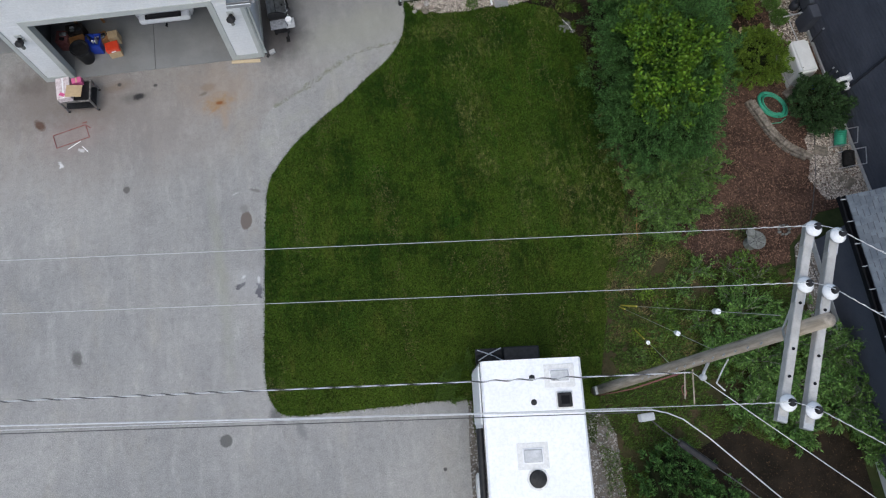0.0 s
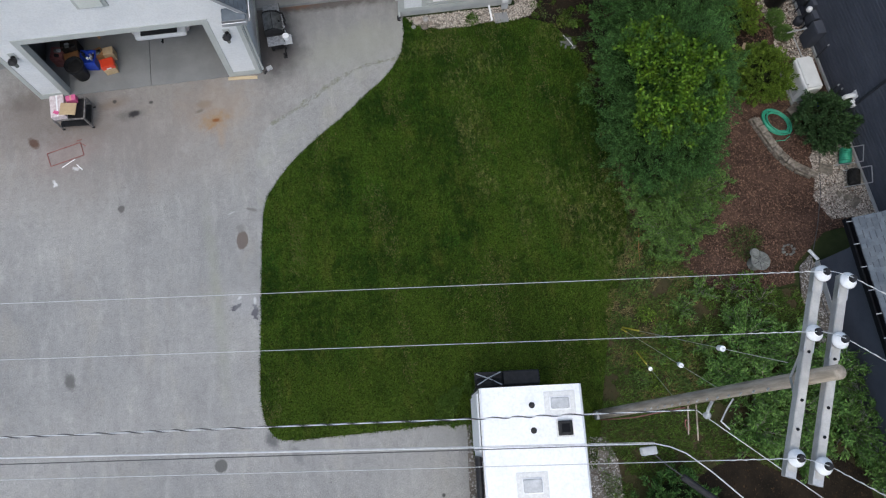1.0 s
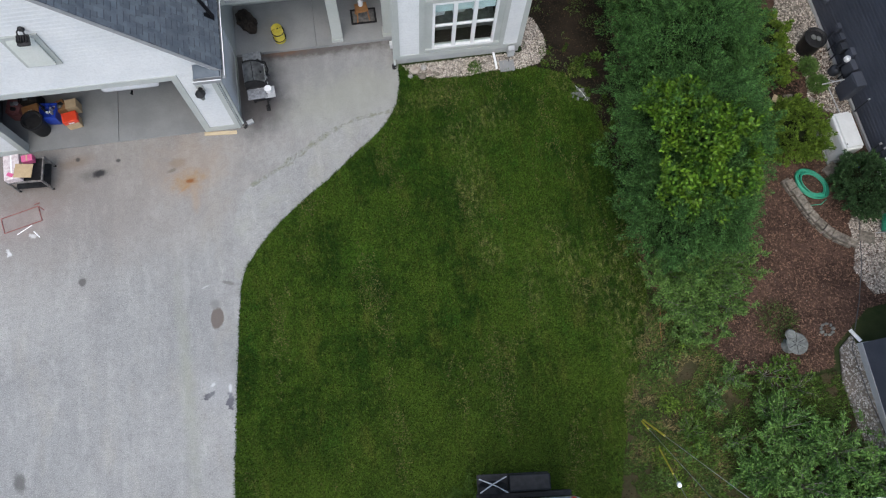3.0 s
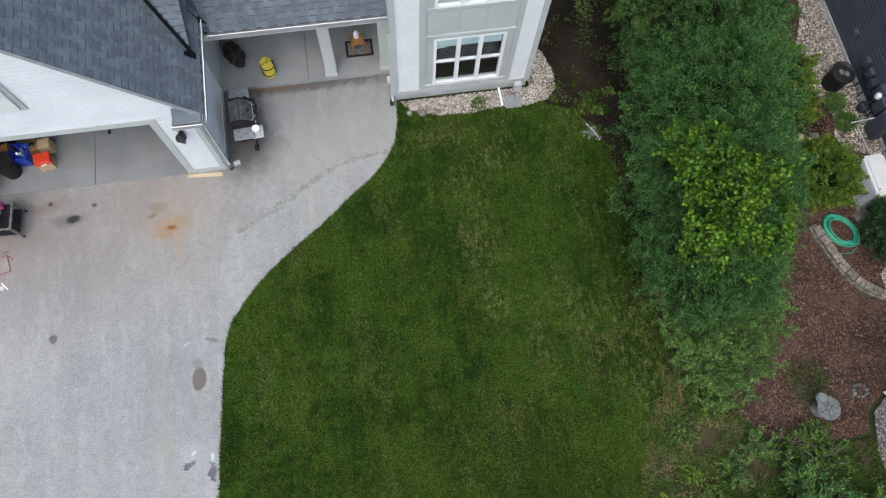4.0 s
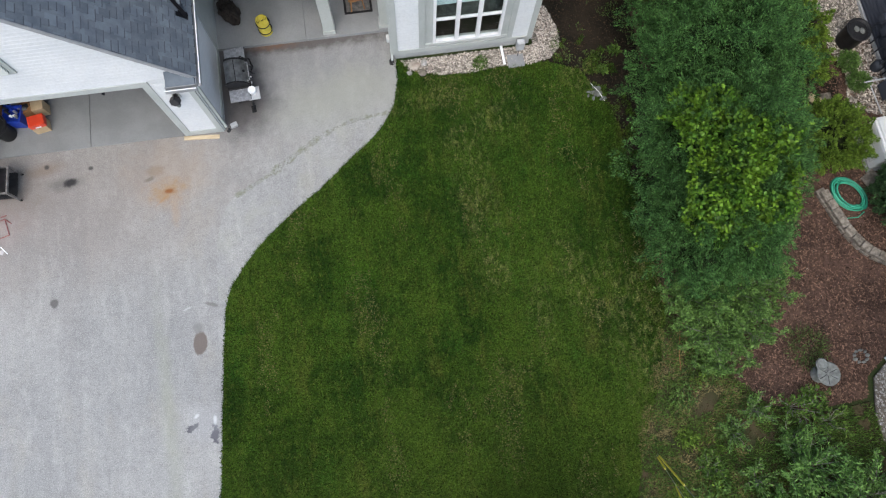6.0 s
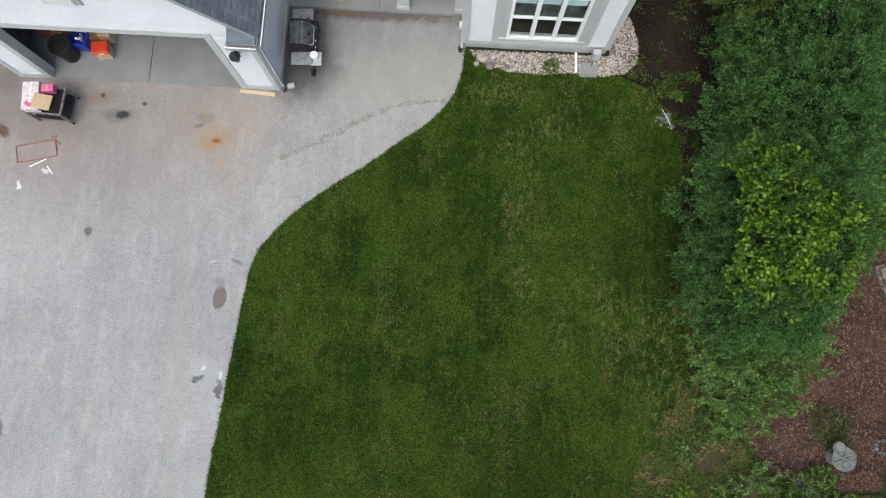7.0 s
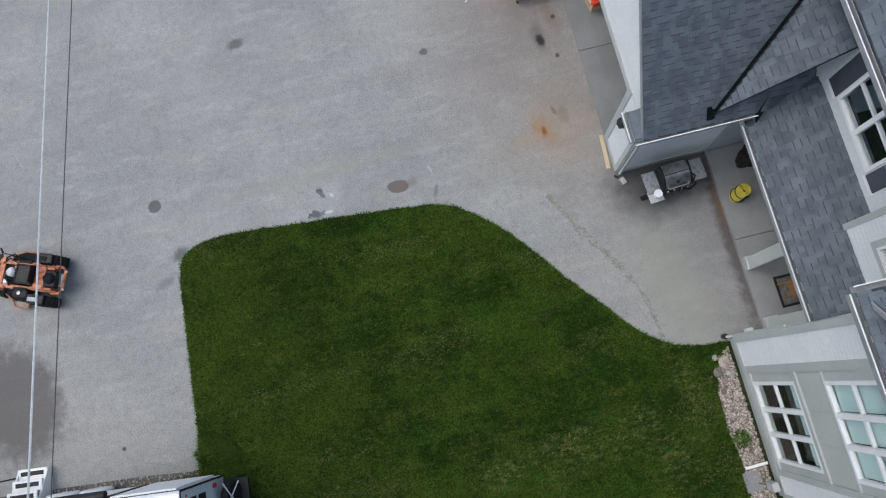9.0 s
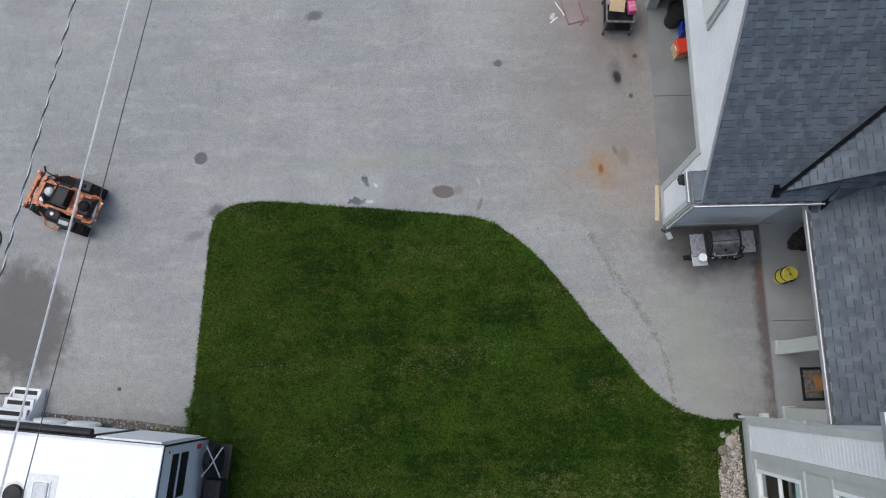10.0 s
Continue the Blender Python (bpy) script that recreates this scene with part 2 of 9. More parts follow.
def turf_material(name, blades):
    n = Nodes(name, 0.85, 0.0, 0.1)
    c = n.mix(n.ramp(n.noise(0.42, 6.0, None, 0.74), 0.41, 0.59), (0.014, 0.036, 0.004), (0.046, 0.083, 0.009))
    c = n.mix(n.math("MULTIPLY", n.ramp(n.noise(0.9, 4.0, (2.6, 0.22, 1.0), 0.6), 0.46, 0.66), 0.42), c, (0.052, 0.092, 0.011))
    c = n.mix(n.math("MULTIPLY", n.ramp(n.noise(1.1, 5.0, (1.0, 0.5, 1.0), 0.7), 0.54, 0.70), 0.45), c, (0.027, 0.086, 0.010))
    c = n.mix(n.math("MULTIPLY", n.ramp(n.noise(1.5, 6.0, (1.2, 0.4, 1.0), 0.75), 0.52, 0.72), 0.72), c, (0.104, 0.108, 0.021))
    c = n.mix(n.math("MULTIPLY", n.ramp(n.noise(4.5, 5.0, (1.0, 0.6, 1.0), 0.8), 0.47, 0.62), 0.48), c, (0.014, 0.036, 0.003))
    c = n.mix(n.math("MULTIPLY", n.ramp(n.noise(9.0, 4.0, (1.0, 0.6, 1.0), 0.8), 0.54, 0.63), 0.45), c, (0.105, 0.128, 0.022))
    for x, y, rx, ry, turn, amt in ((2.45, 9.7, 0.35, 0.9, 0, 0.75), (2.6, 7.4, 0.25, 0.4, 0, 0.7), (4.6, 6.9, 0.3, 0.9, 12, 0.55), (3.2, 11.4, 0.5, 0.4, 0, 0.6),
                                    (1.6, 12.2, 0.9, 0.25, 0, 0.6), (3.6, 6.3, 0.25, 0.7, 0, 0.4), (5.8, 12.3, 0.35, 0.4, 0, 0.8), (6.0, 5.0, 0.5, 1.8, 8, 0.55), (2.2, 10.9, 0.3, 0.3, 0, 0.6)):
        c = n.mix(n.math("MULTIPLY", n.math("MULTIPLY", n.spot(x, y, rx * 1.2, ry * 1.2, turn, 0.9, 1.5, 5.0), n.ramp(n.noise(9.0, 4.0, (1.0, 0.5, 1.0), 0.8), 0.50, 0.60)), amt * 1.0), c, (0.20, 0.19, 0.07))
    c = n.mix(n.math("MULTIPLY", n.spot(-0.8, 7.7, 0.45, 0.35, 0, 0.9, 0.8, 3.0), 0.35), c, (0.040, 0.105, 0.008))
    # paler towards the street, darker along the bay: house shade put into the turf
    c = n.mix(n.math("MULTIPLY", n.spot(2.2, 0.4, 6.0, 3.2, 0, 0.9, 0.5, 4.0), 0.34), c, (0.074, 0.108, 0.014))
    c = n.mix(n.math("MULTIPLY", n.spot(3.4, 11.2, 4.2, 3.0, 0, 0.9, 0.5, 4.0), 0.30), c, (0.016, 0.046, 0.004))
    if blades:
        hsv = n.t.nodes.new("ShaderNodeHueSaturation")
        n.link(c, hsv.inputs["Color"])
        n.link(n.math("ADD", 0.22, n.math("MULTIPLY", n.chance(), 1.80)), hsv.inputs["Value"])
        c = hsv.outputs[0]
    else:
        g = n.noise(45.0, 3.0)
        c = n.mix(n.math("MULTIPLY", n.ramp(g, 0.4, 0.7), 0.5), c, (0.012, 0.022, 0.006))
        n.bump(g, 0.5, 0.02)
    return n.color(c)


def earth_material(name, a, b, chip, amt=0.35):
    n = Nodes(name, 0.95, 0.0, 0.15)
    c = n.mix(n.ramp(n.noise(1.2, 5.0), 0.3, 0.7), a, b)
    g = n.noise(38.0, 4.0)
    c = n.mix(n.math("MULTIPLY", n.ramp(g, 0.5, 0.72), amt), c, chip)
    n.bump(g, 0.6, 0.02)
    return n.color(c)


M = {}
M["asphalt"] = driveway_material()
M["patch"] = patch_material()
M["seam"] = seam_material()
M["turf"] = turf_material("turf", False)
M["blades"] = turf_material("grass_blades", True)
M["meadow"] = earth_material("rough_grass", (0.018, 0.032, 0.010), (0.045, 0.055, 0.020), (0.07, 0.06, 0.03))
M["weeds"] = earth_material("weedy_soil", (0.030, 0.034, 0.013), (0.070, 0.052, 0.030), (0.05, 0.075, 0.02), 0.5)
M["mulch"] = earth_material("bark_mulch", (0.034, 0.021, 0.016), (0.090, 0.054, 0.041), (0.17, 0.110, 0.085), 0.6)
# dark earth, darkened further for deep shade by the house and shrubs
M["soil"] = earth_material("shade_darkened_soil", (0.007, 0.006, 0.0045), (0.026, 0.019, 0.013), (0.044, 0.033, 0.020), 0.5)
M["gravel_base"] = earth_material("gravel_ground", (0.11, 0.095, 0.08), (0.18, 0.16, 0.135), (0.06, 0.05, 0.04), 0.5)
M["pebble"] = plain("pebble", (0.20, 0.165, 0.135), (0.52, 0.475, 0.42), 22.0, 0.85, grain=90.0, pieces=0.62)
M["pebble_grey"] = plain("pebble_grey", (0.20, 0.19, 0.18), (0.40, 0.39, 0.37), 22.0, 0.85, grain=90.0, pieces=0.5)
M["chips"] = plain("bark_chip", (0.040, 0.023, 0.016), (0.18, 0.112, 0.080), 18.0, 0.95, grain=90.0, pieces=0.68, spec=0.15)
M["siding"] = plain("white_vinyl_siding", (0.64, 0.66, 0.675), (0.71, 0.725, 0.735), 1.1, 0.55, grain=25.0, bump=0.03)
M["trim"] = plain("sage_grey_trim", (0.40, 0.425, 0.41), (0.455, 0.475, 0.46), 1.5, 0.6, grain=30.0, bump=0.04)
M["panel"] = plain("sage_panel", (0.43, 0.455, 0.43), (0.47, 0.49, 0.465), 1.5, 0.6, grain=30.0, bump=0.04)
M["white"] = plain("white_paint", (0.78, 0.79, 0.80), (0.84, 0.84, 0.85), 3.0, 0.4, grain=40.0, bump=0.03)
M["gutter"] = plain("grey_gutter", (0.24, 0.25, 0.26), (0.32, 0.33, 0.345), 4.0, 0.4, grain=40.0, bump=0.05)
M["foundation"] = plain("foundation", (0.36, 0.38, 0.38), (0.45, 0.46, 0.46), 3.0, 0.9, grain=45.0, bump=0.3)
M["concrete"] = plain("concrete_floor", (0.22, 0.226, 0.23), (0.285, 0.29, 0.295), 0.9, 0.75, grain=35.0, bump=0.12)
M["garage_concrete"] = plain("garage_concrete", (0.195, 0.20, 0.20), (0.245, 0.25, 0.25), 0.9, 0.75, grain=35.0, bump=0.12)
M["shingle"] = plain("slate_grey_shingle", (0.095, 0.113, 0.135), (0.135, 0.155, 0.177), 3.0, 0.95, grain=120.0, bump=0.4, pieces=0.15, spec=0.2)
# also the dark strips under shingle tabs that stand in for their shadow
M["deck"] = plain("roof_underlay_and_tab_shade", (0.062, 0.069, 0.082), (0.082, 0.090, 0.104), 4.0, 0.95, grain=80.0, bump=0.3, spec=0.12)
M["flashing"] = plain("black_flashing", (0.004, 0.0045, 0.006), (0.008, 0.009, 0.012), 5.0, 0.6, grain=50.0, bump=0.05, spec=0.12)
# dark wall colours carry the dimness of the garage and the rooms
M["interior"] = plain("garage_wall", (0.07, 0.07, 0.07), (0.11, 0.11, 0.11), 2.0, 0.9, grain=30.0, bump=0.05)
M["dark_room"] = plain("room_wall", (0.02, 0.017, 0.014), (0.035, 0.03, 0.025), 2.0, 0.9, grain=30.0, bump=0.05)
M["slate_siding"] = plain("dark_slate_siding", (0.062, 0.069, 0.088), (0.082, 0.090, 0.112), 1.2, 0.65, grain=30.0, bump=0.05, spec=0.12)
M["slate_trim"] = plain("dark_slate_trim", (0.03, 0.034, 0.043), (0.045, 0.05, 0.06), 2.0, 0.6, grain=30.0, bump=0.05, spec=0.12)
M["black"] = plain("black_plastic", (0.014, 0.014, 0.015), (0.026, 0.026, 0.028), 9.0, 0.45, grain=70.0, bump=0.1, spec=0.22)
M["rubber"] = plain("black_rubber", (0.016, 0.016, 0.016), (0.032, 0.031, 0.03), 9.0, 0.85, grain=70.0, bump=0.3, spec=0.12)
M["steel"] = plain("brushed_steel", (0.17, 0.175, 0.18), (0.34, 0.345, 0.35), 6.0, 0.36, 0.9, grain=60.0, bump=0.05)
M["shelf_steel"] = plain("worn_shelf_steel", (0.17, 0.18, 0.20), (0.34, 0.35, 0.37), 14.0, 0.5, 0.3, grain=60.0, bump=0.08)
M["cover_cloth"] = plain("dark_brown_cover", (0.018, 0.015, 0.013), (0.045, 0.036, 0.03), 9.0, 0.8, grain=40.0, bump=0.4, spec=0.15)
M["cart_steel"] = plain("dull_cart_steel", (0.10, 0.09, 0.085), (0.24, 0.23, 0.22), 9.0, 0.6, 0.2, grain=50.0, bump=0.15)
M["galv"] = plain("galvanised_steel", (0.40, 0.41, 0.42), (0.52, 0.53, 0.54), 7.0, 0.5, 0.7, grain=60.0, bump=0.08)
M["grey_plastic"] = plain("grey_plastic", (0.36, 0.37, 0.38), (0.46, 0.47, 0.48), 6.0, 0.55, grain=60.0, bump=0.06)
M["rv_white"] = plain("white_rubber_roof", (0.83, 0.84, 0.86), (0.89, 0.90, 0.91), 1.2, 0.45, grain=14.0, bump=0.03)
M["sealant"] = plain("roof_sealant", (0.66, 0.66, 0.64), (0.78, 0.78, 0.76), 12.0, 0.7, grain=40.0, bump=0.25)
M["lens"] = plain("skylight_dome", (0.42, 0.43, 0.44), (0.60, 0.61, 0.62), 5.0, 0.25, grain=30.0, bump=0.03)
M["pole_wood"] = plain("weathered_pole_wood", (0.22, 0.185, 0.14), (0.40, 0.35, 0.285), 5.0, 0.9, grain=50.0, bump=0.5, stretch=(3.0, 3.0, 0.25))
M["arm_wood"] = plain("grey_crossarm_wood", (0.36, 0.355, 0.34), (0.49, 0.48, 0.46), 5.0, 0.9, grain=50.0, bump=0.4)
M["board"] = plain("pine_board", (0.46, 0.36, 0.22), (0.58, 0.47, 0.31), 4.0, 0.8, grain=40.0, bump=0.2, stretch=(0.3, 4.0, 1.0))
M["porcelain"] = plain("white_porcelain", (0.80, 0.81, 0.83), (0.86, 0.87, 0.88), 5.0, 0.2, grain=30.0, bump=0.0)
M["wire"] = plain("bare_aluminium_wire", (0.44, 0.45, 0.46), (0.58, 0.59, 0.60), 9.0, 0.5, 0.3, grain=60.0, bump=0.1)
M["phone"] = plain("pale_cable_sheath", (0.52, 0.53, 0.55), (0.66, 0.67, 0.69), 9.0, 0.6, grain=60.0, bump=0.1)
M["cable"] = plain("black_cable", (0.03, 0.03, 0.033), (0.07, 0.07, 0.072), 2.5, 0.6, grain=40.0, bump=0.1)
M["yellow"] = plain("yellow_plastic", (0.62, 0.52, 0.05), (0.72, 0.62, 0.08), 6.0, 0.5, grain=50.0, bump=0.08)
M["yellow_foam"] = plain("yellow_foam_mat", (0.60, 0.50, 0.05), (0.70, 0.60, 0.10), 6.0, 0.8, grain=50.0, bump=0.15)
M["red"] = plain("red_plastic", (0.62, 0.05, 0.02), (0.72, 0.08, 0.03), 5.0, 0.4, grain=50.0, bump=0.05)
M["blue"] = plain("blue_plastic", (0.015, 0.05, 0.38), (0.025, 0.07, 0.48), 5.0, 0.4, grain=50.0, bump=0.05)
M["cardboard"] = plain("cardboard", (0.42, 0.31, 0.18), (0.52, 0.39, 0.24), 5.0, 0.9, grain=50.0, bump=0.1)
M["pink"] = plain("pink_card", (0.55, 0.08, 0.22), (0.65, 0.14, 0.30), 9.0, 0.6, grain=50.0, bump=0.05)
M["paper"] = plain("printed_card", (0.46, 0.37, 0.38), (0.68, 0.62, 0.62), 14.0, 0.6, grain=30.0, bump=0.05)
M["orange"] = plain("orange_paint", (0.26, 0.075, 0.035), (0.66, 0.22, 0.09), 9.0, 0.45, grain=50.0, bump=0.08)
M["rusty_red"] = plain("faded_red_tube", (0.20, 0.06, 0.055), (0.32, 0.13, 0.12), 9.0, 0.7, grain=50.0, bump=0.2)
M["hose"] = plain("green_hose", (0.03, 0.28, 0.17), (0.05, 0.36, 0.23), 6.0, 0.45, grain=60.0, bump=0.08)
M["chair_wood"] = plain("orange_brown_wood", (0.26, 0.12, 0.04), (0.36, 0.18, 0.07), 6.0, 0.6, grain=50.0, bump=0.1)
M["beige"] = plain("beige_enclosure", (0.60, 0.61, 0.60), (0.68, 0.69, 0.68), 3.0, 0.45, grain=40.0, bump=0.04)
M["stone_block"] = plain("concrete_wall_block", (0.10, 0.085, 0.068), (0.26, 0.23, 0.19), 9.0, 0.95, grain=50.0, bump=0.5, pieces=0.18)
M["boulder"] = plain("limestone_rock", (0.28, 0.22, 0.18), (0.48, 0.43, 0.37), 5.0, 0.9, grain=35.0, bump=0.6, pieces=0.25)
M["cement"] = plain("cast_stone", (0.10, 0.105, 0.10), (0.19, 0.20, 0.185), 9.0, 0.9, grain=40.0, bump=0.4)
# near-black crown core: the shaded depth between leaves is in its colour
M["twigs"] = plain("crown_core_shade", (0.010, 0.014, 0.006), (0.020, 0.026, 0.010), 12.0, 0.95, grain=40.0, bump=0.8, spec=0.1)
M["dry_litter"] = plain("dry_leaf", (0.025, 0.016, 0.009), (0.075, 0.05, 0.028), 18.0, 0.95, grain=90.0, pieces=0.5, spec=0.15)
M["grey_twig"] = plain("grey_twig", (0.13, 0.12, 0.11), (0.24, 0.225, 0.21), 9.0, 0.9, grain=50.0, bump=0.3)
M["bark"] = plain("bark", (0.07, 0.055, 0.04), (0.13, 0.105, 0.08), 9.0, 0.95, grain=50.0, bump=0.6)
M["shade"] = plain("pale_teal_blind", (0.42, 0.53, 0.54), (0.48, 0.58, 0.59), 2.0, 0.8, grain=40.0, bump=0.03)
M["car"] = plain("white_car_paint", (0.74, 0.75, 0.76), (0.80, 0.81, 0.82), 2.0, 0.25, grain=30.0, bump=0.0)
M["rug"] = plain("dark_doormat", (0.10, 0.10, 0.10), (0.22, 0.21, 0.20), 9.0, 0.95, grain=70.0, bump=0.4)
M["arb"] = leafy("arborvitae_green", (0.013, 0.042, 0.010), (0.062, 0.132, 0.034), 0.55, 4.5, 0.7, (0.38, 0.62))
M["spruce"] = leafy("spruce_green", (0.034, 0.060, 0.016), (0.070, 0.105, 0.026), 0.45, 1.6, 0.6)
M["dark_yew"] = leafy("dark_yew_green", (0.022, 0.050, 0.020), (0.046, 0.088, 0.032), 0.5, 1.6, 0.55)
M["straw"] = plain("dry_straw", (0.13, 0.105, 0.045), (0.26, 0.215, 0.10), 12.0, 0.95, grain=60.0, bump=0.0, spec=0.1, pieces=0.35)
M["vine"] = leafy("vine_green", (0.030, 0.084, 0.010), (0.088, 0.158, 0.014), 0.5, 3.0, 0.4, (0.35, 0.65), 0.30)
M["shrub"] = leafy("shrub_green", (0.046, 0.096, 0.022), (0.098, 0.168, 0.040), 0.45, 1.6, 0.45)
M["willow"] = leafy("long_leaf_green", (0.040, 0.098, 0.022), (0.098, 0.176, 0.044), 0.5, 1.3, 0.35)
M["gold"] = leafy("golden_juniper", (0.050, 0.100, 0.013), (0.112, 0.170, 0.022), 0.45, 4.0, 0.6)
M["weed"] = leafy("weed_green", (0.034, 0.075, 0.012), (0.075, 0.125, 0.022), 0.45, 1.3, 0.55)


def glass_material():
    n = Nodes("window_glass", 0.03, 0.0, 0.5)
    n.b.inputs["Transmission Weight"].default_value = 1.0
    n.b.inputs["IOR"].default_value = 1.12
    n.b.inputs["Base Color"].default_value = (0.86, 0.92, 0.92, 1)
    return n.m


M["glass"] = glass_material()


# ---- building blocks ----
def part(name, bm, material, parent=None, label="", smooth=False):
    """One mesh object from a bmesh, under a thing or a part."""
    me = bpy.data.meshes.new(name)
    bmesh.ops.recalc_face_normals(bm, faces=bm.faces)
    bm.to_mesh(me)
    bm.free()
    me.materials.append(M[material])
    if smooth:
        me.polygons.foreach_set("use_smooth", [True] * len(me.polygons))
    ob = new(name, me)
    if parent:
        ob.parent = parent
    if label:
        ob["label"] = label
    return ob


def thing(name, label, category, at=(0, 0, 0), turn=0.0, group="", kind=""):
    ob = new(name)
    ob.empty_display_size = 0.2
    ob.matrix_basis = pose(*at, 0, 0, turn)
    return tagged(ob, label, category, group, kind)


def box(bm, a, b, bevel=0.0, m=None):
    """An upright box between two corners, with its edges rounded off by bevel."""
    size, mid = Vector(b) - Vector(a), (Vector(a) + Vector(b)) / 2
    made = bmesh.ops.create_cube(bm, size=1.0, matrix=Matrix.Translation(mid) @ Matrix.Diagonal((*size, 1)))["verts"]
    if bevel:
        edges = list({e for v in made for e in v.link_edges})
        made = bmesh.ops.bevel(bm, geom=edges, offset=bevel, segments=2, profile=0.6, affect="EDGES")["verts"]
    if m:
        bmesh.ops.transform(bm, matrix=m, verts=made)
    return bm


def tube(bm, points, r, n=8, r_end=None, cap=True):
    """A round bar along points, tapering to r_end."""
    pts = [Vector(p) for p in points]
    rings, last = [], None
    for i, p in enumerate(pts):
        d = (pts[min(i + 1, len(pts) - 1)] - pts[max(i - 1, 0)]).normalized()
        side = (last - d * last.dot(d)).normalized() if last else d.orthogonal().normalized()
        last = side
        other = d.cross(side)
        k = r if r_end is None else r + (r_end - r) * i / (len(pts) - 1)
        rings.append([bm.verts.new(p + (side * math.cos(a) + other * math.sin(a)) * k) for a in (2 * math.pi * j / n for j in range(n))])
    for a, b in zip(rings, rings[1:]):
        for j in range(n):
            bm.faces.new((a[j], a[(j + 1) % n], b[(j + 1) % n], b[j]))
    if cap:
        bm.faces.new(rings[0][::-1])
        bm.faces.new(rings[-1])
    return bm


def lathe(bm, profile, n=20, at=(0, 0, 0), m=None):
    """A turned shape from (radius, height) pairs."""
    m = m or Matrix.Identity(4)
    rings = []
    for r, z in profile:
        rings.append([bm.verts.new(m @ (Vector(at) + Vector((r * math.cos(a), r * math.sin(a), z)))) for a in (2 * math.pi * j / n for j in range(n))])
    for a, b in zip(rings, rings[1:]):
        for j in range(n):
            bm.faces.new((a[j], a[(j + 1) % n], b[(j + 1) % n], b[j]))
    bm.faces.new(rings[0][::-1])
    bm.faces.new(rings[-1])
    return bm


def slab(bm, outline, z0, z1):
    """A flat plate with the given outline in plan."""
    low = [bm.verts.new((x, y, z0)) for x, y in outline]
    top = [bm.verts.new((x, y, z1)) for x, y in outline]
    bm.faces.new(top)
    bm.faces.new(low[::-1])
    for i in range(len(top)):
        j = (i + 1) % len(top)
        bm.faces.new((low[i], low[j], top[j], top[i]))
    return bm


def hull(bm, corners):
    """A block between two quads: four corners of one face, then four of the facing one."""
    v = [bm.verts.new(c) for c in corners]
    k = len(v) // 2
    bm.faces.new(v[:k][::-1])
    bm.faces.new(v[k:])
    for i in range(k):
        j = (i + 1) % k
        bm.faces.new((v[i], v[j], v[k + j], v[k + i]))
    return bm


def rounded(pts, steps=6):
    """A smooth curve through plan points."""
    out = []
    for i in range(len(pts) - 1):
        p = [Vector(pts[max(0, min(len(pts) - 1, i + k))]) for k in (-1, 0, 1, 2)]
        for s in range(steps):
            t = s / steps
            out.append(tuple(0.5 * (2 * p[1] + (p[2] - p[0]) * t + (2 * p[0] - 5 * p[1] + 4 * p[2] - p[3]) * t * t + (3 * p[1] - p[0] - 3 * p[2] + p[3]) * t ** 3)))
    return out + [tuple(pts[-1])]


def inside(px, py, outline):
    """Which of many plan points lie within an outline."""
    hit = np.zeros(len(px), bool)
    n = len(outline)
    for i in range(n):
        (x0, y0), (x1, y1) = outline[i], outline[(i + 1) % n]
        if y0 != y1:
            hit ^= ((y0 > py) != (y1 > py)) & (px < (x1 - x0) * (py - y0) / (y1 - y0) + x0)
    return hit


def scatter_in(outline, count, rng):
    xs, ys = [p[0] for p in outline], [p[1] for p in outline]
    px, py = rng.uniform(min(xs), max(xs), count), rng.uniform(min(ys), max(ys), count)
    keep = inside(px, py, outline)
    return px[keep], py[keep]


def raw(name, verts, faces_n, material, parent=None, label=""):
    """A mesh of many alike loose pieces: verts (pieces, k, 3) and the faces of one piece."""
    pieces, k, _ = verts.shape
    me = bpy.data.meshes.new(name)
    f = np.array(faces_n)
    loops = (f[None] + (np.arange(pieces) * k)[:, None, None]).reshape(-1)
    me.vertices.add(pieces * k)
    me.vertices.foreach_set("co", verts.astype(np.float32).reshape(-1))
    me.loops.add(len(loops))
    me.loops.foreach_set("vertex_index", loops.astype(np.int32))
    count = pieces * len(f)
    me.polygons.add(count)
    me.polygons.foreach_set("loop_start", np.arange(0, len(loops), f.shape[1], dtype=np.int32))
    me.update(calc_edges=True)
    me.shade_flat()
    me.materials.append(M[material])
    ob = new(name, me)
    if parent:
        ob.parent = parent
    if label:
        ob["label"] = label
    return ob


def blades_on(name, px, py, z, length, width, lean, material, rng, label, category, parent=None):
    """Many single grass blades."""
    n = len(px)
    a, w = rng.uniform(0, 2 * np.pi, n), rng.uniform(0.6, 1.3, n) * width
    l, k = rng.uniform(0.5, 1.3, n) * length, rng.uniform(0.2, 1.0, n) * lean
    side = np.stack([-np.sin(a), np.cos(a), 0 * a], 1) * w[:, None]
    root = np.stack([px, py, 0 * px + z], 1)
    tip = root + np.stack([np.cos(a) * l * np.sin(k), np.sin(a) * l * np.sin(k), l * np.cos(k)], 1)
    return tagged(raw(name, np.stack([root - side, root + side, tip], 1), [(0, 1, 2)], material, parent), label, category, kind="stuff")


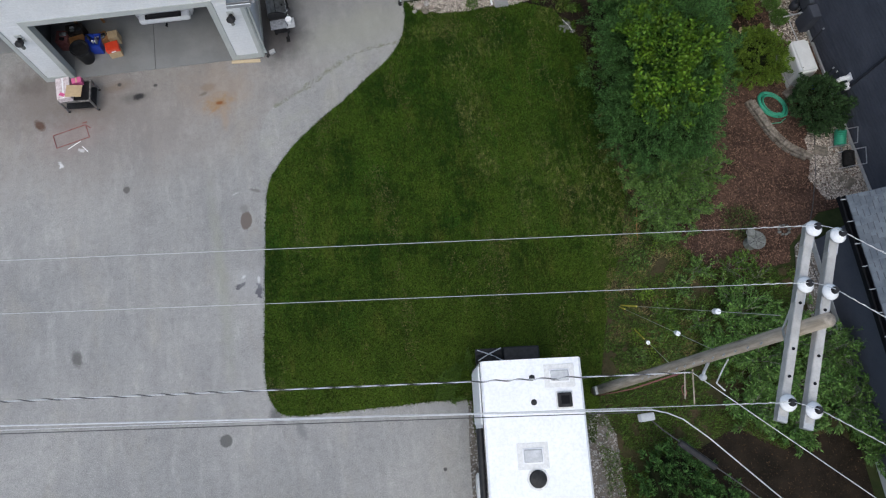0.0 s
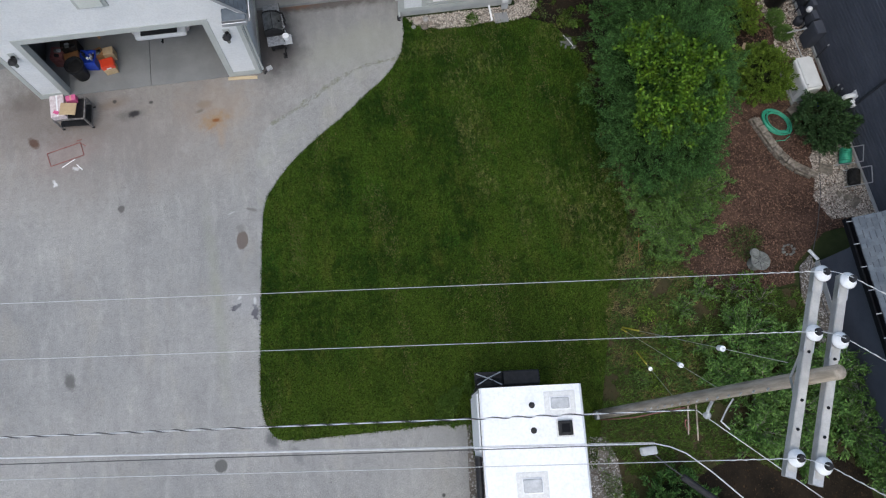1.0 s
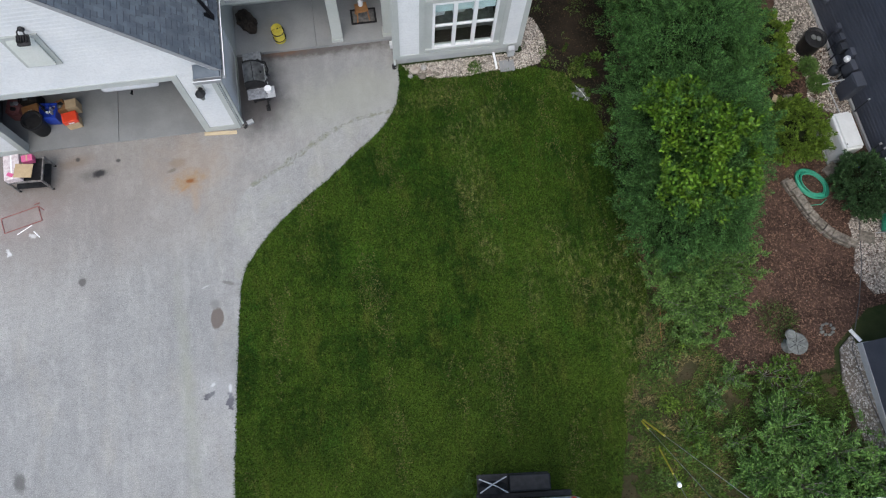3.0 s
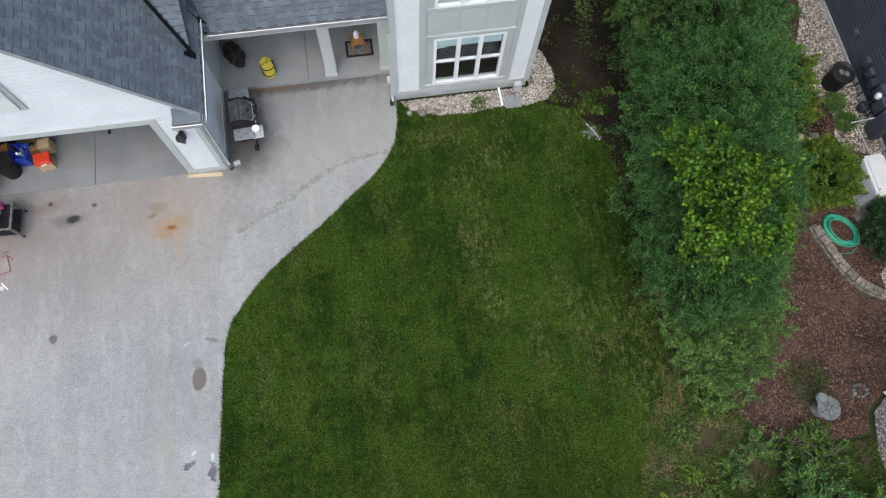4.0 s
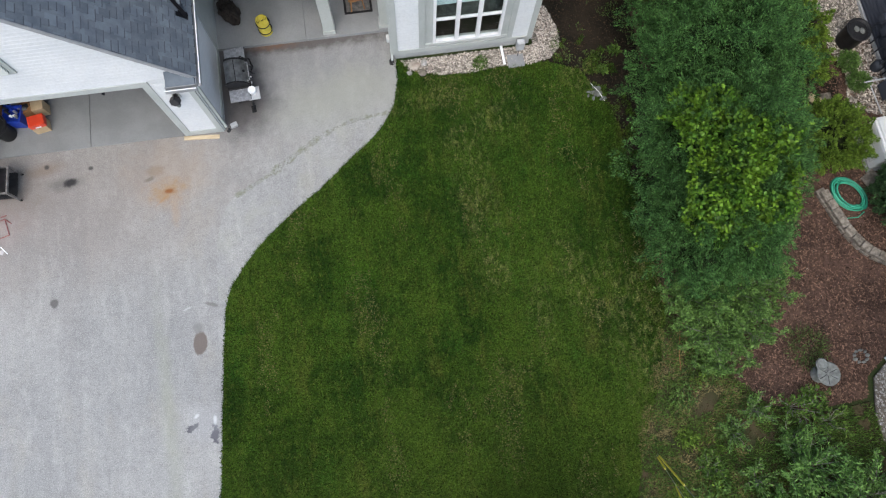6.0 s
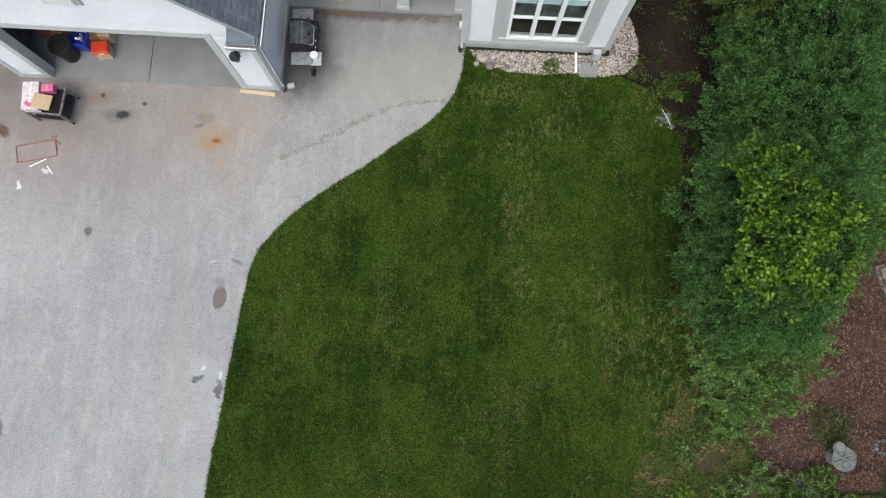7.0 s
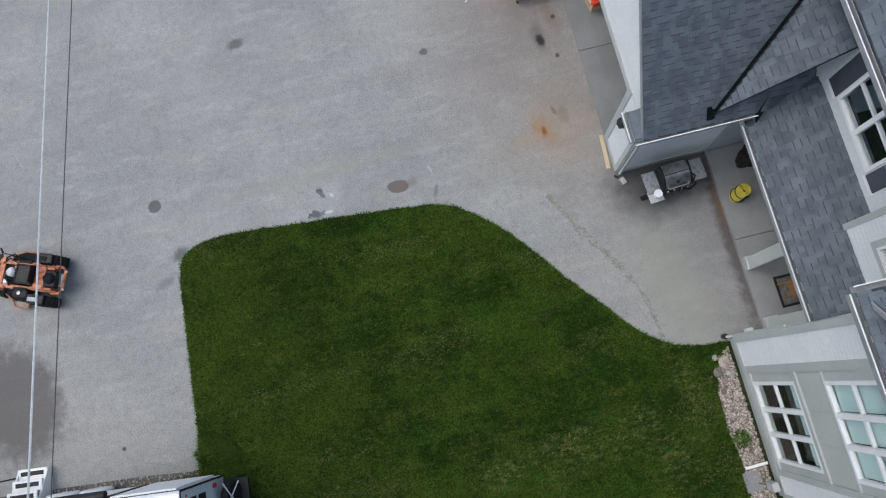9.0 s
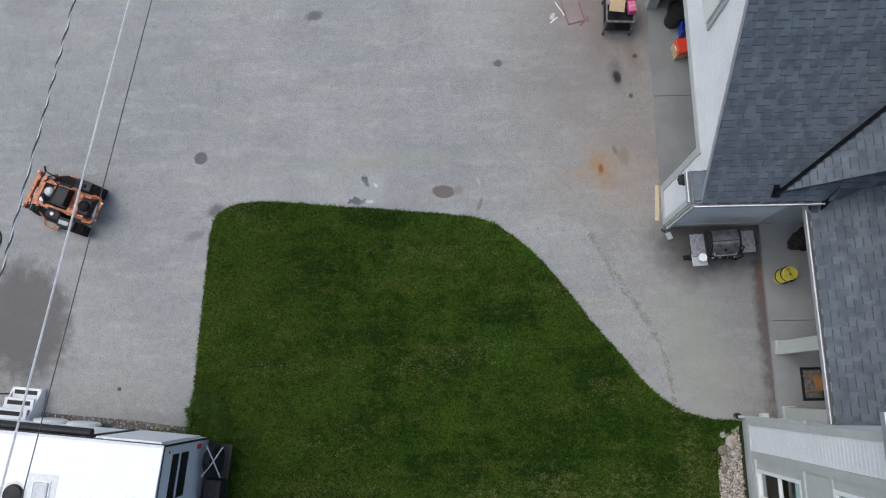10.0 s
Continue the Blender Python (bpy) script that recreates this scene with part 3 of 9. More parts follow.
def pebbles_on(name, px, py, z, size, material, rng, label, category):
    """Loose stones: squashed, turned octahedra."""
    n = len(px)
    base = np.array([(1, 0, 0), (0, 1, 0), (-1, 0, 0), (0, -1, 0), (0, 0, 1), (0, 0, -1)], float)
    s = size * rng.uniform(0.5, 1.5, n)
    sc = np.stack([s * rng.uniform(0.8, 1.4, n), s * rng.uniform(0.6, 1.1, n), s * rng.uniform(0.4, 0.7, n)], 1)
    v = base[None] * sc[:, None] * rng.uniform(0.75, 1.25, (n, 6, 1))
    a = rng.uniform(0, 2 * np.pi, n)
    c, d = np.cos(a)[:, None], np.sin(a)[:, None]
    v = np.stack([v[..., 0] * c - v[..., 1] * d, v[..., 0] * d + v[..., 1] * c, v[..., 2] + v[..., 0] * rng.uniform(-0.4, 0.4, (n, 1))], -1)
    v += np.stack([px, py, z + 0.3 * s], 1)[:, None]
    f = [(0, 1, 4), (1, 2, 4), (2, 3, 4), (3, 0, 4), (1, 0, 5), (2, 1, 5), (3, 2, 5), (0, 3, 5)]
    return tagged(raw(name, v, f, material), label, category, kind="stuff")


def leaf_mesh(name, centre, out, length, width, material, rng, parent, spread=0.7, fold=0.25):
    """A crown of single leaves: bent diamonds at the given places, pointing roughly along out."""
    n = len(centre)
    d = out + rng.normal(0, spread, (n, 3))
    d /= np.linalg.norm(d, axis=1)[:, None] + 1e-9
    side = np.cross(d, rng.normal(0, 1, (n, 3)) + np.array([0, 0, 0.4]))
    side /= np.linalg.norm(side, axis=1)[:, None] + 1e-9
    up = np.cross(side, d)
    l, w = (length * rng.uniform(0.6, 1.4, n))[:, None], (width * rng.uniform(0.7, 1.3, n))[:, None]
    mid = centre + d * l * 0.45
    v = np.stack([centre, mid + side * w + up * w * fold, centre + d * l, mid - side * w + up * w * fold], 1)
    return raw(name, v, [(0, 1, 2), (0, 2, 3)], material, parent)


def lumpy(dirs, seed, lump=0.25, scale=2.2):
    """How far a crown bulges out in each direction."""
    return np.array([1.0 + lump * noise.fractal(Vector((d[0] * scale + seed * 7.3, d[1] * scale, d[2] * scale)), 0.6, 2.0, 3) for d in dirs])


def crown(name, centre, radii, count, length, width, material, parent, seed, lump=0.3, spread=0.7, shell=0.35, top=-0.35, point=0.0, scale=2.2, droop=0.0):
    """Leaves over and inside a lumpy body; point narrows it to the top."""
    rng = np.random.default_rng(seed)
    d = rng.normal(0, 1, (int(count * 1.6), 3))
    d /= np.linalg.norm(d, axis=1)[:, None]
    d = d[d[:, 2] > top][:count]
    r = lumpy(d, seed, lump, scale)
    # fine tufts with dark gaps between them
    tuft = np.array([noise.noise(Vector((x * 9 + seed, y * 9, z * 9))) for x, y, z in d])
    k = r * (1 - shell * rng.random(len(d)) ** 1.6) * (1 + 0.10 * tuft)
    p = d * k[:, None] * np.array(radii)
    if point:
        h = np.clip((p[:, 2] / radii[2] + 0.3) / 1.3, 0, 1)
        p[:, :2] *= (1 - point * h)[:, None]
    o = d / np.array(radii)
    o /= np.linalg.norm(o, axis=1)[:, None]
    o[:, 2] -= droop
    return leaf_mesh(name, p + np.array(centre), o, length, width, material, rng, parent, spread)


def tufted(name, centre, radii, tufts, per, length, width, material, parent, seed, lump=0.3, top=-0.6, point=0.0, scale=2.6, size=0.16):
    """A crown of feathery plumes: cones of sprays that grow out and up from a lumpy body, with dark gaps between."""
    rng = np.random.default_rng(seed)
    d = rng.normal(0, 1, (tufts * 3, 3))
    d /= np.linalg.norm(d, axis=1)[:, None]
    d = d[d[:, 2] > top][:tufts]
    k = lumpy(d, seed, lump, scale) * rng.uniform(0.66, 1.02, len(d))
    p = d * k[:, None] * np.array(radii)
    if point:
        h = np.clip((p[:, 2] / radii[2] + 0.3) / 1.3, 0, 1)
        p[:, :2] *= (1 - point * h)[:, None]
    o = d / np.array(radii)
    o /= np.linalg.norm(o, axis=1)[:, None]
    o[:, 2] += 0.35
    o += rng.normal(0, 0.30, o.shape)
    o /= np.linalg.norm(o, axis=1)[:, None]
    reach = rng.uniform(0.6, 1.4, len(d))
    p, o, reach = np.repeat(p, per, 0), np.repeat(o, per, 0), np.repeat(reach, per, 0)
    u = rng.random(len(p)) ** 0.8
    fan = rng.normal(0, 1, p.shape)
    fan -= o * (fan * o).sum(1)[:, None]
    fan /= np.linalg.norm(fan, axis=1)[:, None] + 1e-9
    wide = size * reach * (0.52 * (1 - u) ** 0.7 + 0.05)
    p = p + o * (u * size * 1.5 * reach)[:, None] + fan * (wide * rng.uniform(0.35, 1.0, len(p)))[:, None]
    return leaf_mesh(name, p + np.array(centre), o * 0.8 + fan * (0.9 - 0.5 * u)[:, None], length, width, material, rng, parent, 0.30)


def inner(name, centre, radii, parent, seed, material="dark_yew", lump=0.3, scale=2.6, point=0.0):
    """A solid near-black core added to close a crown and shade its gaps."""
    bm = bmesh.new()
    bmesh.ops.create_icosphere(bm, subdivisions=4, radius=1.0)
    for v in bm.verts:
        d = v.co.normalized()
        v.co = d * (1 + lump * noise.fractal(Vector((d[0] * scale + seed * 7.3, d[1] * scale, d[2] * scale)), 0.6, 2.0, 3)) * (1 + 0.05 * noise.noise(d * 14))
        v.co = Vector((v.co.x * radii[0], v.co.y * radii[1], v.co.z * radii[2]))
        if point:
            h = min(1, max(0, (v.co.z / radii[2] + 0.3) / 1.3))
            v.co.x *= 1 - point * h
            v.co.y *= 1 - point * h
        v.co += Vector(centre)
    return part(name, bm, material, parent)


def trunk(name, parent, h, r, seed, limbs=6, reach=0.6, material="bark", start=0.3):
    """A tapered trunk with limbs."""
    rng = random.Random(seed)
    bm = bmesh.new()
    tube(bm, [(0, 0, -0.05), (rng.uniform(-.05, .05), rng.uniform(-.05, .05), h * 0.5), (rng.uniform(-.1, .1), rng.uniform(-.1, .1), h)], r, 9, r * 0.25)
    for i in range(limbs):
        z = h * (start + (0.9 - start) * i / max(1, limbs))
        a = rng.uniform(0, 6.28)
        l = reach * rng.uniform(0.7, 1.1)
        tube(bm, [(0, 0, z), (math.cos(a) * l * .5, math.sin(a) * l * .5, z + l * .25), (math.cos(a) * l, math.sin(a) * l, z + l * .6)], r * 0.35, 6, r * 0.1)
    return part(name, bm, material, parent)


class Plane:
    """An upright wall face: s along it, d out of it, z up."""

    def __init__(self, origin, along, out):
        self.o, self.u, self.n = Vector(origin), Vector(along).normalized(), Vector(out).normalized()

    def p(self, s, d, z):
        return self.o + self.u * s + self.n * d + Vector((0, 0, z))

    def box(self, bm, s0, s1, d0, d1, z0, z1):
        return hull(bm, [self.p(s0, d0, z0), self.p(s1, d0, z0), self.p(s1, d1, z0), self.p(s0, d1, z0), self.p(s0, d0, z1), self.p(s1, d0, z1), self.p(s1, d1, z1), self.p(s0, d1, z1)])

    def laps(self, parent, material, z0, z1, left, right, step=0.125, out=0.011):
        """Lapped boards between left(z) and right(z): a flat face, proud at its lower edge, and a cove at its top."""
        z = z0
        while z < z1 - 1e-6:
            t = min(z + step, z1)
            k = z + (t - z) * 0.62
            q = k + (t - z) * 0.08
            a, b, c, e, g, h, gq, hq = left(z), right(z), left(t), right(t), left(k), right(k), left(q), right(q)
            if b - a > 0.02:
                e, h, hq = max(e, c + 0.001), max(h, g + 0.001), max(hq, gq + 0.001)
                bm = bmesh.new()
                hull(bm, [self.p(a, 0, z), self.p(a, out, z), self.p(g, out * 0.9, k), self.p(gq, 0.006, q), self.p(c, 0.004, t), self.p(c, 0, t),
                          self.p(b, 0, z), self.p(b, out, z), self.p(h, out * 0.9, k), self.p(hq, 0.006, q), self.p(e, 0.004, t), self.p(e, 0, t)])
                part("siding_board", bm, material, parent)
            z = t

    def holed(self, bm, s0, s1, z0, z1, holes, d0, d1):
        """A thick wall with rectangular openings through it."""
        ss = sorted({s0, s1, *(h[0] for h in holes), *(h[1] for h in holes)})
        zs = sorted({z0, z1, *(h[2] for h in holes), *(h[3] for h in holes)})
        for a, b in zip(ss, ss[1:]):
            run = None
            for c, e in [*zip(zs, zs[1:]), (None, None)]:
                free = c is not None and not any(h[0] < (a + b) / 2 < h[1] and h[2] < (c + e) / 2 < h[3] for h in holes)
                if free:
                    run = (run[0] if run else c, e)
                elif run:
                    self.box(bm, a, b, d0, d1, *run)
                    run = None
        return bm


def window(F, s0, s1, z0, z1, cols, parent, shade=0.0, frame=0.07, rail=True, trim=0.0, name="window"):
    """A row of sash windows in one white frame: sashes, panes, and blinds let down by shade (0 to 1)."""
    bm = bmesh.new()
    F.box(bm, s0, s1, -0.06, 0.035, z0, z0 + frame)
    F.box(bm, s0, s1, -0.06, 0.035, z1 - frame, z1)
    F.box(bm, s0, s0 + frame, -0.06, 0.035, z0 + frame, z1 - frame)
    F.box(bm, s1 - frame, s1, -0.06, 0.035, z0 + frame, z1 - frame)
    w = (s1 - s0 - 2 * frame) / cols
    ob = part(name, bm, "white", parent, "white window frame")
    for i in range(1, cols):
        bm = bmesh.new()
        c = s0 + frame + i * w
        F.box(bm, c - 0.05, c + 0.05, -0.06, 0.03, z0 + frame, z1 - frame)
        part("mullion", bm, "white", ob)
    mid = z0 + (z1 - z0) * 0.5
    for i in range(cols):
        a = s0 + frame + i * w + (0.05 if i else 0) + 0.004
        b = s0 + frame + (i + 1) * w - (0.05 if i < cols - 1 else 0) - 0.004
        if rail:
            bm = bmesh.new()
            F.box(bm, a, b, -0.05, 0.015, mid - 0.028, mid + 0.028)
            part("sash_rail", bm, "white", ob)
        for lo, hi, d in ((z0 + frame, mid - 0.028, -0.03), (mid + 0.028, z1 - frame, -0.02)) if rail else ((z0 + frame, z1 - frame, -0.03),):
            bm = bmesh.new()
            F.box(bm, a, b, d - 0.006, d, lo, hi)
            pane = part("pane", bm, "glass", ob)
            pane.visible_shadow = False
        if shade:
            bm = bmesh.new()
            low = z1 - frame - (z1 - z0 - 2 * frame) * shade
            z = low
            while z < z1 - frame - 0.004:
                F.box(bm, a, b, -0.12, -0.10 + 0.006, z, min(z + 0.018, z1 - frame))
                z += 0.02
            part("blind", bm, "shade", ob, "pale teal pleated blind")
    if trim:
        bm = bmesh.new()
        F.box(bm, s0 - trim, s0, 0.0, 0.03, z0 - trim, z1 + trim)
        F.box(bm, s1, s1 + trim, 0.0, 0.03, z0 - trim, z1 + trim)
        F.box(bm, s0, s1, 0.0, 0.03, z0 - trim, z0)
        F.box(bm, s0, s1, 0.0, 0.03, z1, z1 + trim)
        part("casing", bm, "trim", ob)
    return ob


TABS = {}


def tab_corners(w):
    return [(0.002, 0, 0), (w - 0.002, 0, 0), (w - 0.002, 0.2, 0), (0.002, 0.2, 0), (0.002, 0, 0.012), (w - 0.002, 0, 0.012), (w - 0.002, 0.2, 0.004), (0.002, 0.2, 0.004)]


def shade_band_corners(w):
    """Dark granule band of the layer below, painted as a tab's lower-edge shadow line."""
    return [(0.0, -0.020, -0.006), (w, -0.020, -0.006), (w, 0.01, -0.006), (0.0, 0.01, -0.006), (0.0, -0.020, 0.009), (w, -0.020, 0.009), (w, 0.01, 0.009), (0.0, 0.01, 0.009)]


def tab_mesh(w, band):
    """One shingle tab, thick at its lower edge."""
    if (w, band) not in TABS:
        bm = bmesh.new()
        hull(bm, tab_corners(w))
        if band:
            for f in hull(bm, shade_band_corners(w)).faces[6:]:
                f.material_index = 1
        me = bpy.data.meshes.new("shingle")
        bm.to_mesh(me)
        bm.free()
        me.materials.append(M["shingle"])
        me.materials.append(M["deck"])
        TABS[w, band] = me
    return TABS[w, band]


def shingles(parent, origin, along, up, length, left, right, seed, first=lambda s, t: True, step=0.14):
    """Courses of shingle tabs on a roof plane: t up the slope, from left(t) to right(t); those where first() holds are pieces of their own."""
    rng = random.Random(seed)
    o, u, v = Vector(origin), Vector(along).normalized(), Vector(up).normalized()
    nrm = u.cross(v).normalized()
    rest, bands, singles, t, proud = [], [], 0, 0.0, False
    while t < length - 0.02:
        s = left(t) - rng.uniform(0, 0.1)
        while s < right(t) - 0.05:
            proud = not proud
            w = rng.choice((0.14, 0.18, 0.22, 0.26) if proud else (0.10, 0.14, 0.18))
            w_in = min(w, right(t) - s)
            a = max(s, left(t))
            lift = 0.006 if proud else 0.0
            m = Matrix((u, v, nrm)).transposed().to_4x4()
            m.translation = o + u * a + v * t + nrm * (0.012 + lift)
            whole = w_in == w and a == s
            if whole and singles < 300 and first(s, t):
                ob = new("shingle", tab_mesh(w, lift > 0))
                ob.parent = parent
                ob.matrix_basis = m
                singles += 1
            elif s + w_in - a > 0.03:
                w2 = s + w_in - a
                rest.append([tuple(m @ Vector(c)) for c in tab_corners(w2)])
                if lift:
                    bands.append([tuple(m @ Vector(c)) for c in shade_band_corners(w2)])
            s += w
        t += step
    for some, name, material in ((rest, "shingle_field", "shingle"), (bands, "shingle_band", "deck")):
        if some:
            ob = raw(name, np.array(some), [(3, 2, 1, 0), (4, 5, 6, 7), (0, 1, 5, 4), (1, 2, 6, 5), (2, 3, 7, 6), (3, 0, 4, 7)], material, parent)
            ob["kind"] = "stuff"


# ---- ground ----
rng0 = np.random.default_rng(5)
DRIVE_EDGE = [(0.90, 13.40), (0.84, 12.72), (0.60, 12.0), (0.10, 11.38), (-0.66, 10.76), (-1.55, 10.06), (-2.28, 9.53), (-3.03, 8.92), (-3.66, 8.22), (-4.03, 7.57),
              (-4.17, 6.7), (-4.29, 5.5), (-4.42, 4.2), (-4.53, 3.0), (-4.60, 2.0), (-4.52, 1.35), (-4.32, 0.95), (-3.87, 0.76), (-2.70, 0.69), (-1.1, 0.62), (0.88, 0.52)]
edge = rounded(DRIVE_EDGE, 5)
edge = [(x + 0.025 * noise.noise(Vector((x * 3, y * 3, 0))), y + 0.025 * noise.noise(Vector((x * 3, y * 3, 5)))) for x, y in edge]
LAWN = edge + [(0.95, 0.1), (0.98, -1.2), (4.25, -1.2), (5.0, 1.3), (5.5, 2.8), (6.2, 4.2), (6.7, 5.9), (6.7, 7.6), (6.5, 9.4), (6.5, 10.8), (6.15, 11.7), (5.75, 12.5), (4.9, 12.85), (3.5, 12.84), (2.1, 12.80), (1.4, 13.05), (1.05, 13.36)]

bm = bmesh.new()
bmesh.ops.create_grid(bm, x_segments=40, y_segments=40, size=300)
ground = tagged(part("ground", bm, "meadow"), "rough dark green grass round the plots", "ground", kind="structure")
ground.location = (0, 0, -0.06)

bm = bmesh.new()
slab(bm, [(-60, -60), (0.92, -60), (0.92, 0.52)] + edge[::-1] + [(0.9, 14.5), (-60, 14.5)], -0.055, 0.0)
tagged(part("driveway", bm, "asphalt"), "pale grey weathered asphalt driveway with oil and rust stains and painted-in shade", "driveway", kind="structure")

# the smoother strip beside the lawn, with its curved seam
SEAM = rounded([(0.84, 12.40), (0.55, 11.98), (-0.14, 11.90), (-0.75, 11.76), (-1.37, 11.50), (-2.0, 11.12), (-2.62, 10.72), (-3.25, 10.38), (-3.81, 10.05), (-4.15, 9.2), (-4.25, 8.2), (-4.22, 7.5)], 5)
bm = bmesh.new()
rim = [p for p in edge if 7.5 < p[1] < 12.35]


def spaced(pts, n):
    """n points at even steps along a line."""
    at_ = np.concatenate([[0], np.cumsum([math.dist(a, b) for a, b in zip(pts, pts[1:])])])
    want = np.linspace(0, at_[-1], n)
    return list(zip(np.interp(want, at_, [p[0] for p in pts]), np.interp(want, at_, [p[1] for p in pts])))


for (a, b), (c, d) in zip(zip(spaced(SEAM, 60), spaced(SEAM, 60)[1:]), zip(spaced(rim, 60), spaced(rim, 60)[1:])):
    quad = [bm.verts.new((*q, 0.004)) for q in (a, b, d, c)]
    bm.faces.new(quad)
bmesh.ops.remove_doubles(bm, verts=bm.verts, dist=0.001)
tagged(part("pavement_patch", bm, "patch"), "smoother light grey asphalt strip beside the lawn", "pavement", kind="structure")
bm = bmesh.new()
ring_ = []
for i, (x, y) in enumerate(spaced(SEAM, 90)[:58]):
    wd = 0.030 + 0.11 * abs(noise.noise(Vector((x * 3, y * 3, 1))))
    ring_.append((bm.verts.new((x - wd * 0.4, y + wd, 0.0065)), bm.verts.new((x + wd * 0.4, y - wd, 0.0065))))
for p, q in zip(ring_, ring_[1:]):
    bm.faces.new((p[0], p[1], q[1], q[0]))
tagged(part("pavement_seam", bm, "seam"), "mossy seam along the asphalt strip", "seam", kind="structure")

bm = bmesh.new()
slab(bm, LAWN, -0.05, 0.018)
tagged(part("lawn", bm, "turf"), "mown dark green lawn with dry yellowish patches", "lawn", kind="structure")
px, py = scatter_in(LAWN, 480000, rng0)
blades_on("lawn_grass", px, py, 0.015, 0.085, 0.0095, 1.25, "blades", rng0, "short mown grass of the lawn", "grass")
# longer fringe along the driveway and round the trailer
fx, fy = [], []
for (x0, y0), (x1, y1) in zip(edge, edge[1:]):
    k = int(170 * math.hypot(x1 - x0, y1 - y0))
    s = rng0.random(k)
    fx.append(x0 + (x1 - x0) * s + rng0.normal(0.0, 0.022, k))
    fy.append(y0 + (y1 - y0) * s + rng0.normal(0.0, 0.022, k))
blades_on("lawn_fringe", np.concatenate(fx), np.concatenate(fy), 0.0, 0.060, 0.007, 1.2, "blades", rng0, "uncut grass fringe over the driveway edge", "grass")
TUFTS = [(0.45, 0.45), (1.15, 1.9), (1.2, 1.15), (0.75, 1.5), (0.2, 1.2), (0.0, 0.6), (1.0, 0.5)]
px, py = scatter_in(TUFTS, 9000, rng0)
blades_on("long_grass", px, py, 0.01, 0.2, 0.009, 0.9, "weed", rng0, "long grass tufts beside the trailer", "grass")

# dry flecks in the mown grass
rngd = np.random.default_rng(23)
px, py = scatter_in(LAWN, 70000, rngd)
dry = np.array([noise.noise(Vector((x * 1.1, y * 0.35, 21))) + 0.45 * noise.noise(Vector((x * 5.0, y * 2.2, 4))) for x, y in zip(px, py)])
keep = (dry + 0.10 * np.clip((px - 1.0) / 4.0, -1, 1) > 0.33)
blades_on("dry_flecks", px[keep], py[keep], 0.035, 0.065, 0.0065, 1.45, "straw", rngd, "dry straw flecks in the mown lawn", "grass")

# planted side: mulch bed, weeds, gravel
MULCH = [(6.6, 7.0), (6.4, 9.4), (6.6, 11.0), (6.1, 11.9), (5.5, 12.9), (5.8, 14.0), (5.2, 15.0), (4.75, 17), (4.75, 26), (14.4, 26), (14.4, 4.6), (12.5, 4.4), (11.3, 3.5), (11.15, 3.0), (9.7, 2.9), (8.7, 3.2), (7.8, 4.1), (6.9, 5.2)]
bm = bmesh.new()
slab(bm, MULCH, -0.055, 0.012)
tagged(part("mulch_bed", bm, "mulch"), "reddish brown bark mulch bed", "mulch", kind="structure")
WEEDS = [(4.3, -1.2), (5.0, 1.3), (5.5, 2.8), (6.2, 4.2), (6.7, 5.9), (7.9, 4.1), (8.75, 3.1), (9.75, 2.8), (11.2, 2.9), (11.4, 0.4), (11.6, -4), (11.6, -14), (4.3, -14)]
bm = bmesh.new()
slab(bm, WEEDS, -0.056, 0.006)
tagged(part("weedy_ground", bm, "weeds"), "weedy ground with grass and bare soil", "ground", kind="structure")
# soil sheet that carries the shade between the shrubs in its colour
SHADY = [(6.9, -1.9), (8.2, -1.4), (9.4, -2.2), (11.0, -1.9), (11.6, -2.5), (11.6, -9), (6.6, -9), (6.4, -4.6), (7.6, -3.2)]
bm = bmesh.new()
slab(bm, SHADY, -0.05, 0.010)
tagged(part("shade_painted_soil", bm, "soil"), "dark bare soil between the shrubs, their shade painted into the colour", "soil", kind="structure")
px, py = scatter_in([(x, max(y, -5.0)) for x, y in WEEDS], 120000, rng0)
keep = np.array([noise.noise(Vector((x * 1.3, y * 1.3, 3))) + 0.5 * noise.noise(Vector((x * 4, y * 4, 7))) > -0.24 for x, y in zip(px, py)])
bare = inside(px, py, SHADY)
keep &= ~bare
blades_on("weed_grass", px[keep], py[keep], 0.0, 0.14, 0.010, 1.0, "weed", rng0, "tall uncut weeds and grass by the pole", "weeds")
px, py = scatter_in([(5.2, 1.6), (5.4, 3.0), (6.0, 4.4), (6.6, 6.0), (6.4, 8.6), (6.7, 8.6), (7.4, 5.0), (8.2, 3.4), (8.4, 0.6), (6.0, 0.2)], 26000, rng0)
keep = np.array([noise.noise(Vector((x * 1.7, y * 1.7, 11))) > -0.02 for x, y in zip(px, py)])
blades_on("dry_grass", px[keep], py[keep], 0.02, 0.11, 0.008, 1.4, "straw", rng0, "dry straw-coloured grass along the bed", "grass")
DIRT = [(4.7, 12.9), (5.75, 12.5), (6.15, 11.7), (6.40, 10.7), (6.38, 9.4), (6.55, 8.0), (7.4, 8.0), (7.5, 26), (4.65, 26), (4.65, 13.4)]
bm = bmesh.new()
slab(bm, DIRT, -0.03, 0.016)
tagged(part("bare_soil", bm, "soil"), "dark bare soil beside the house, its shade painted into the colour", "soil", kind="structure")

bm = bmesh.new()
slab(bm, rounded([(11.2, 11.5), (12.1, 11.55), (12.62, 11.25), (12.5, 10.75), (12.2, 10.45), (11.0, 10.5)], 4), -0.03, 0.026)
tagged(part("planting_soil", bm, "soil"), "dark wet planting soil between the bushes", "soil", kind="structure")

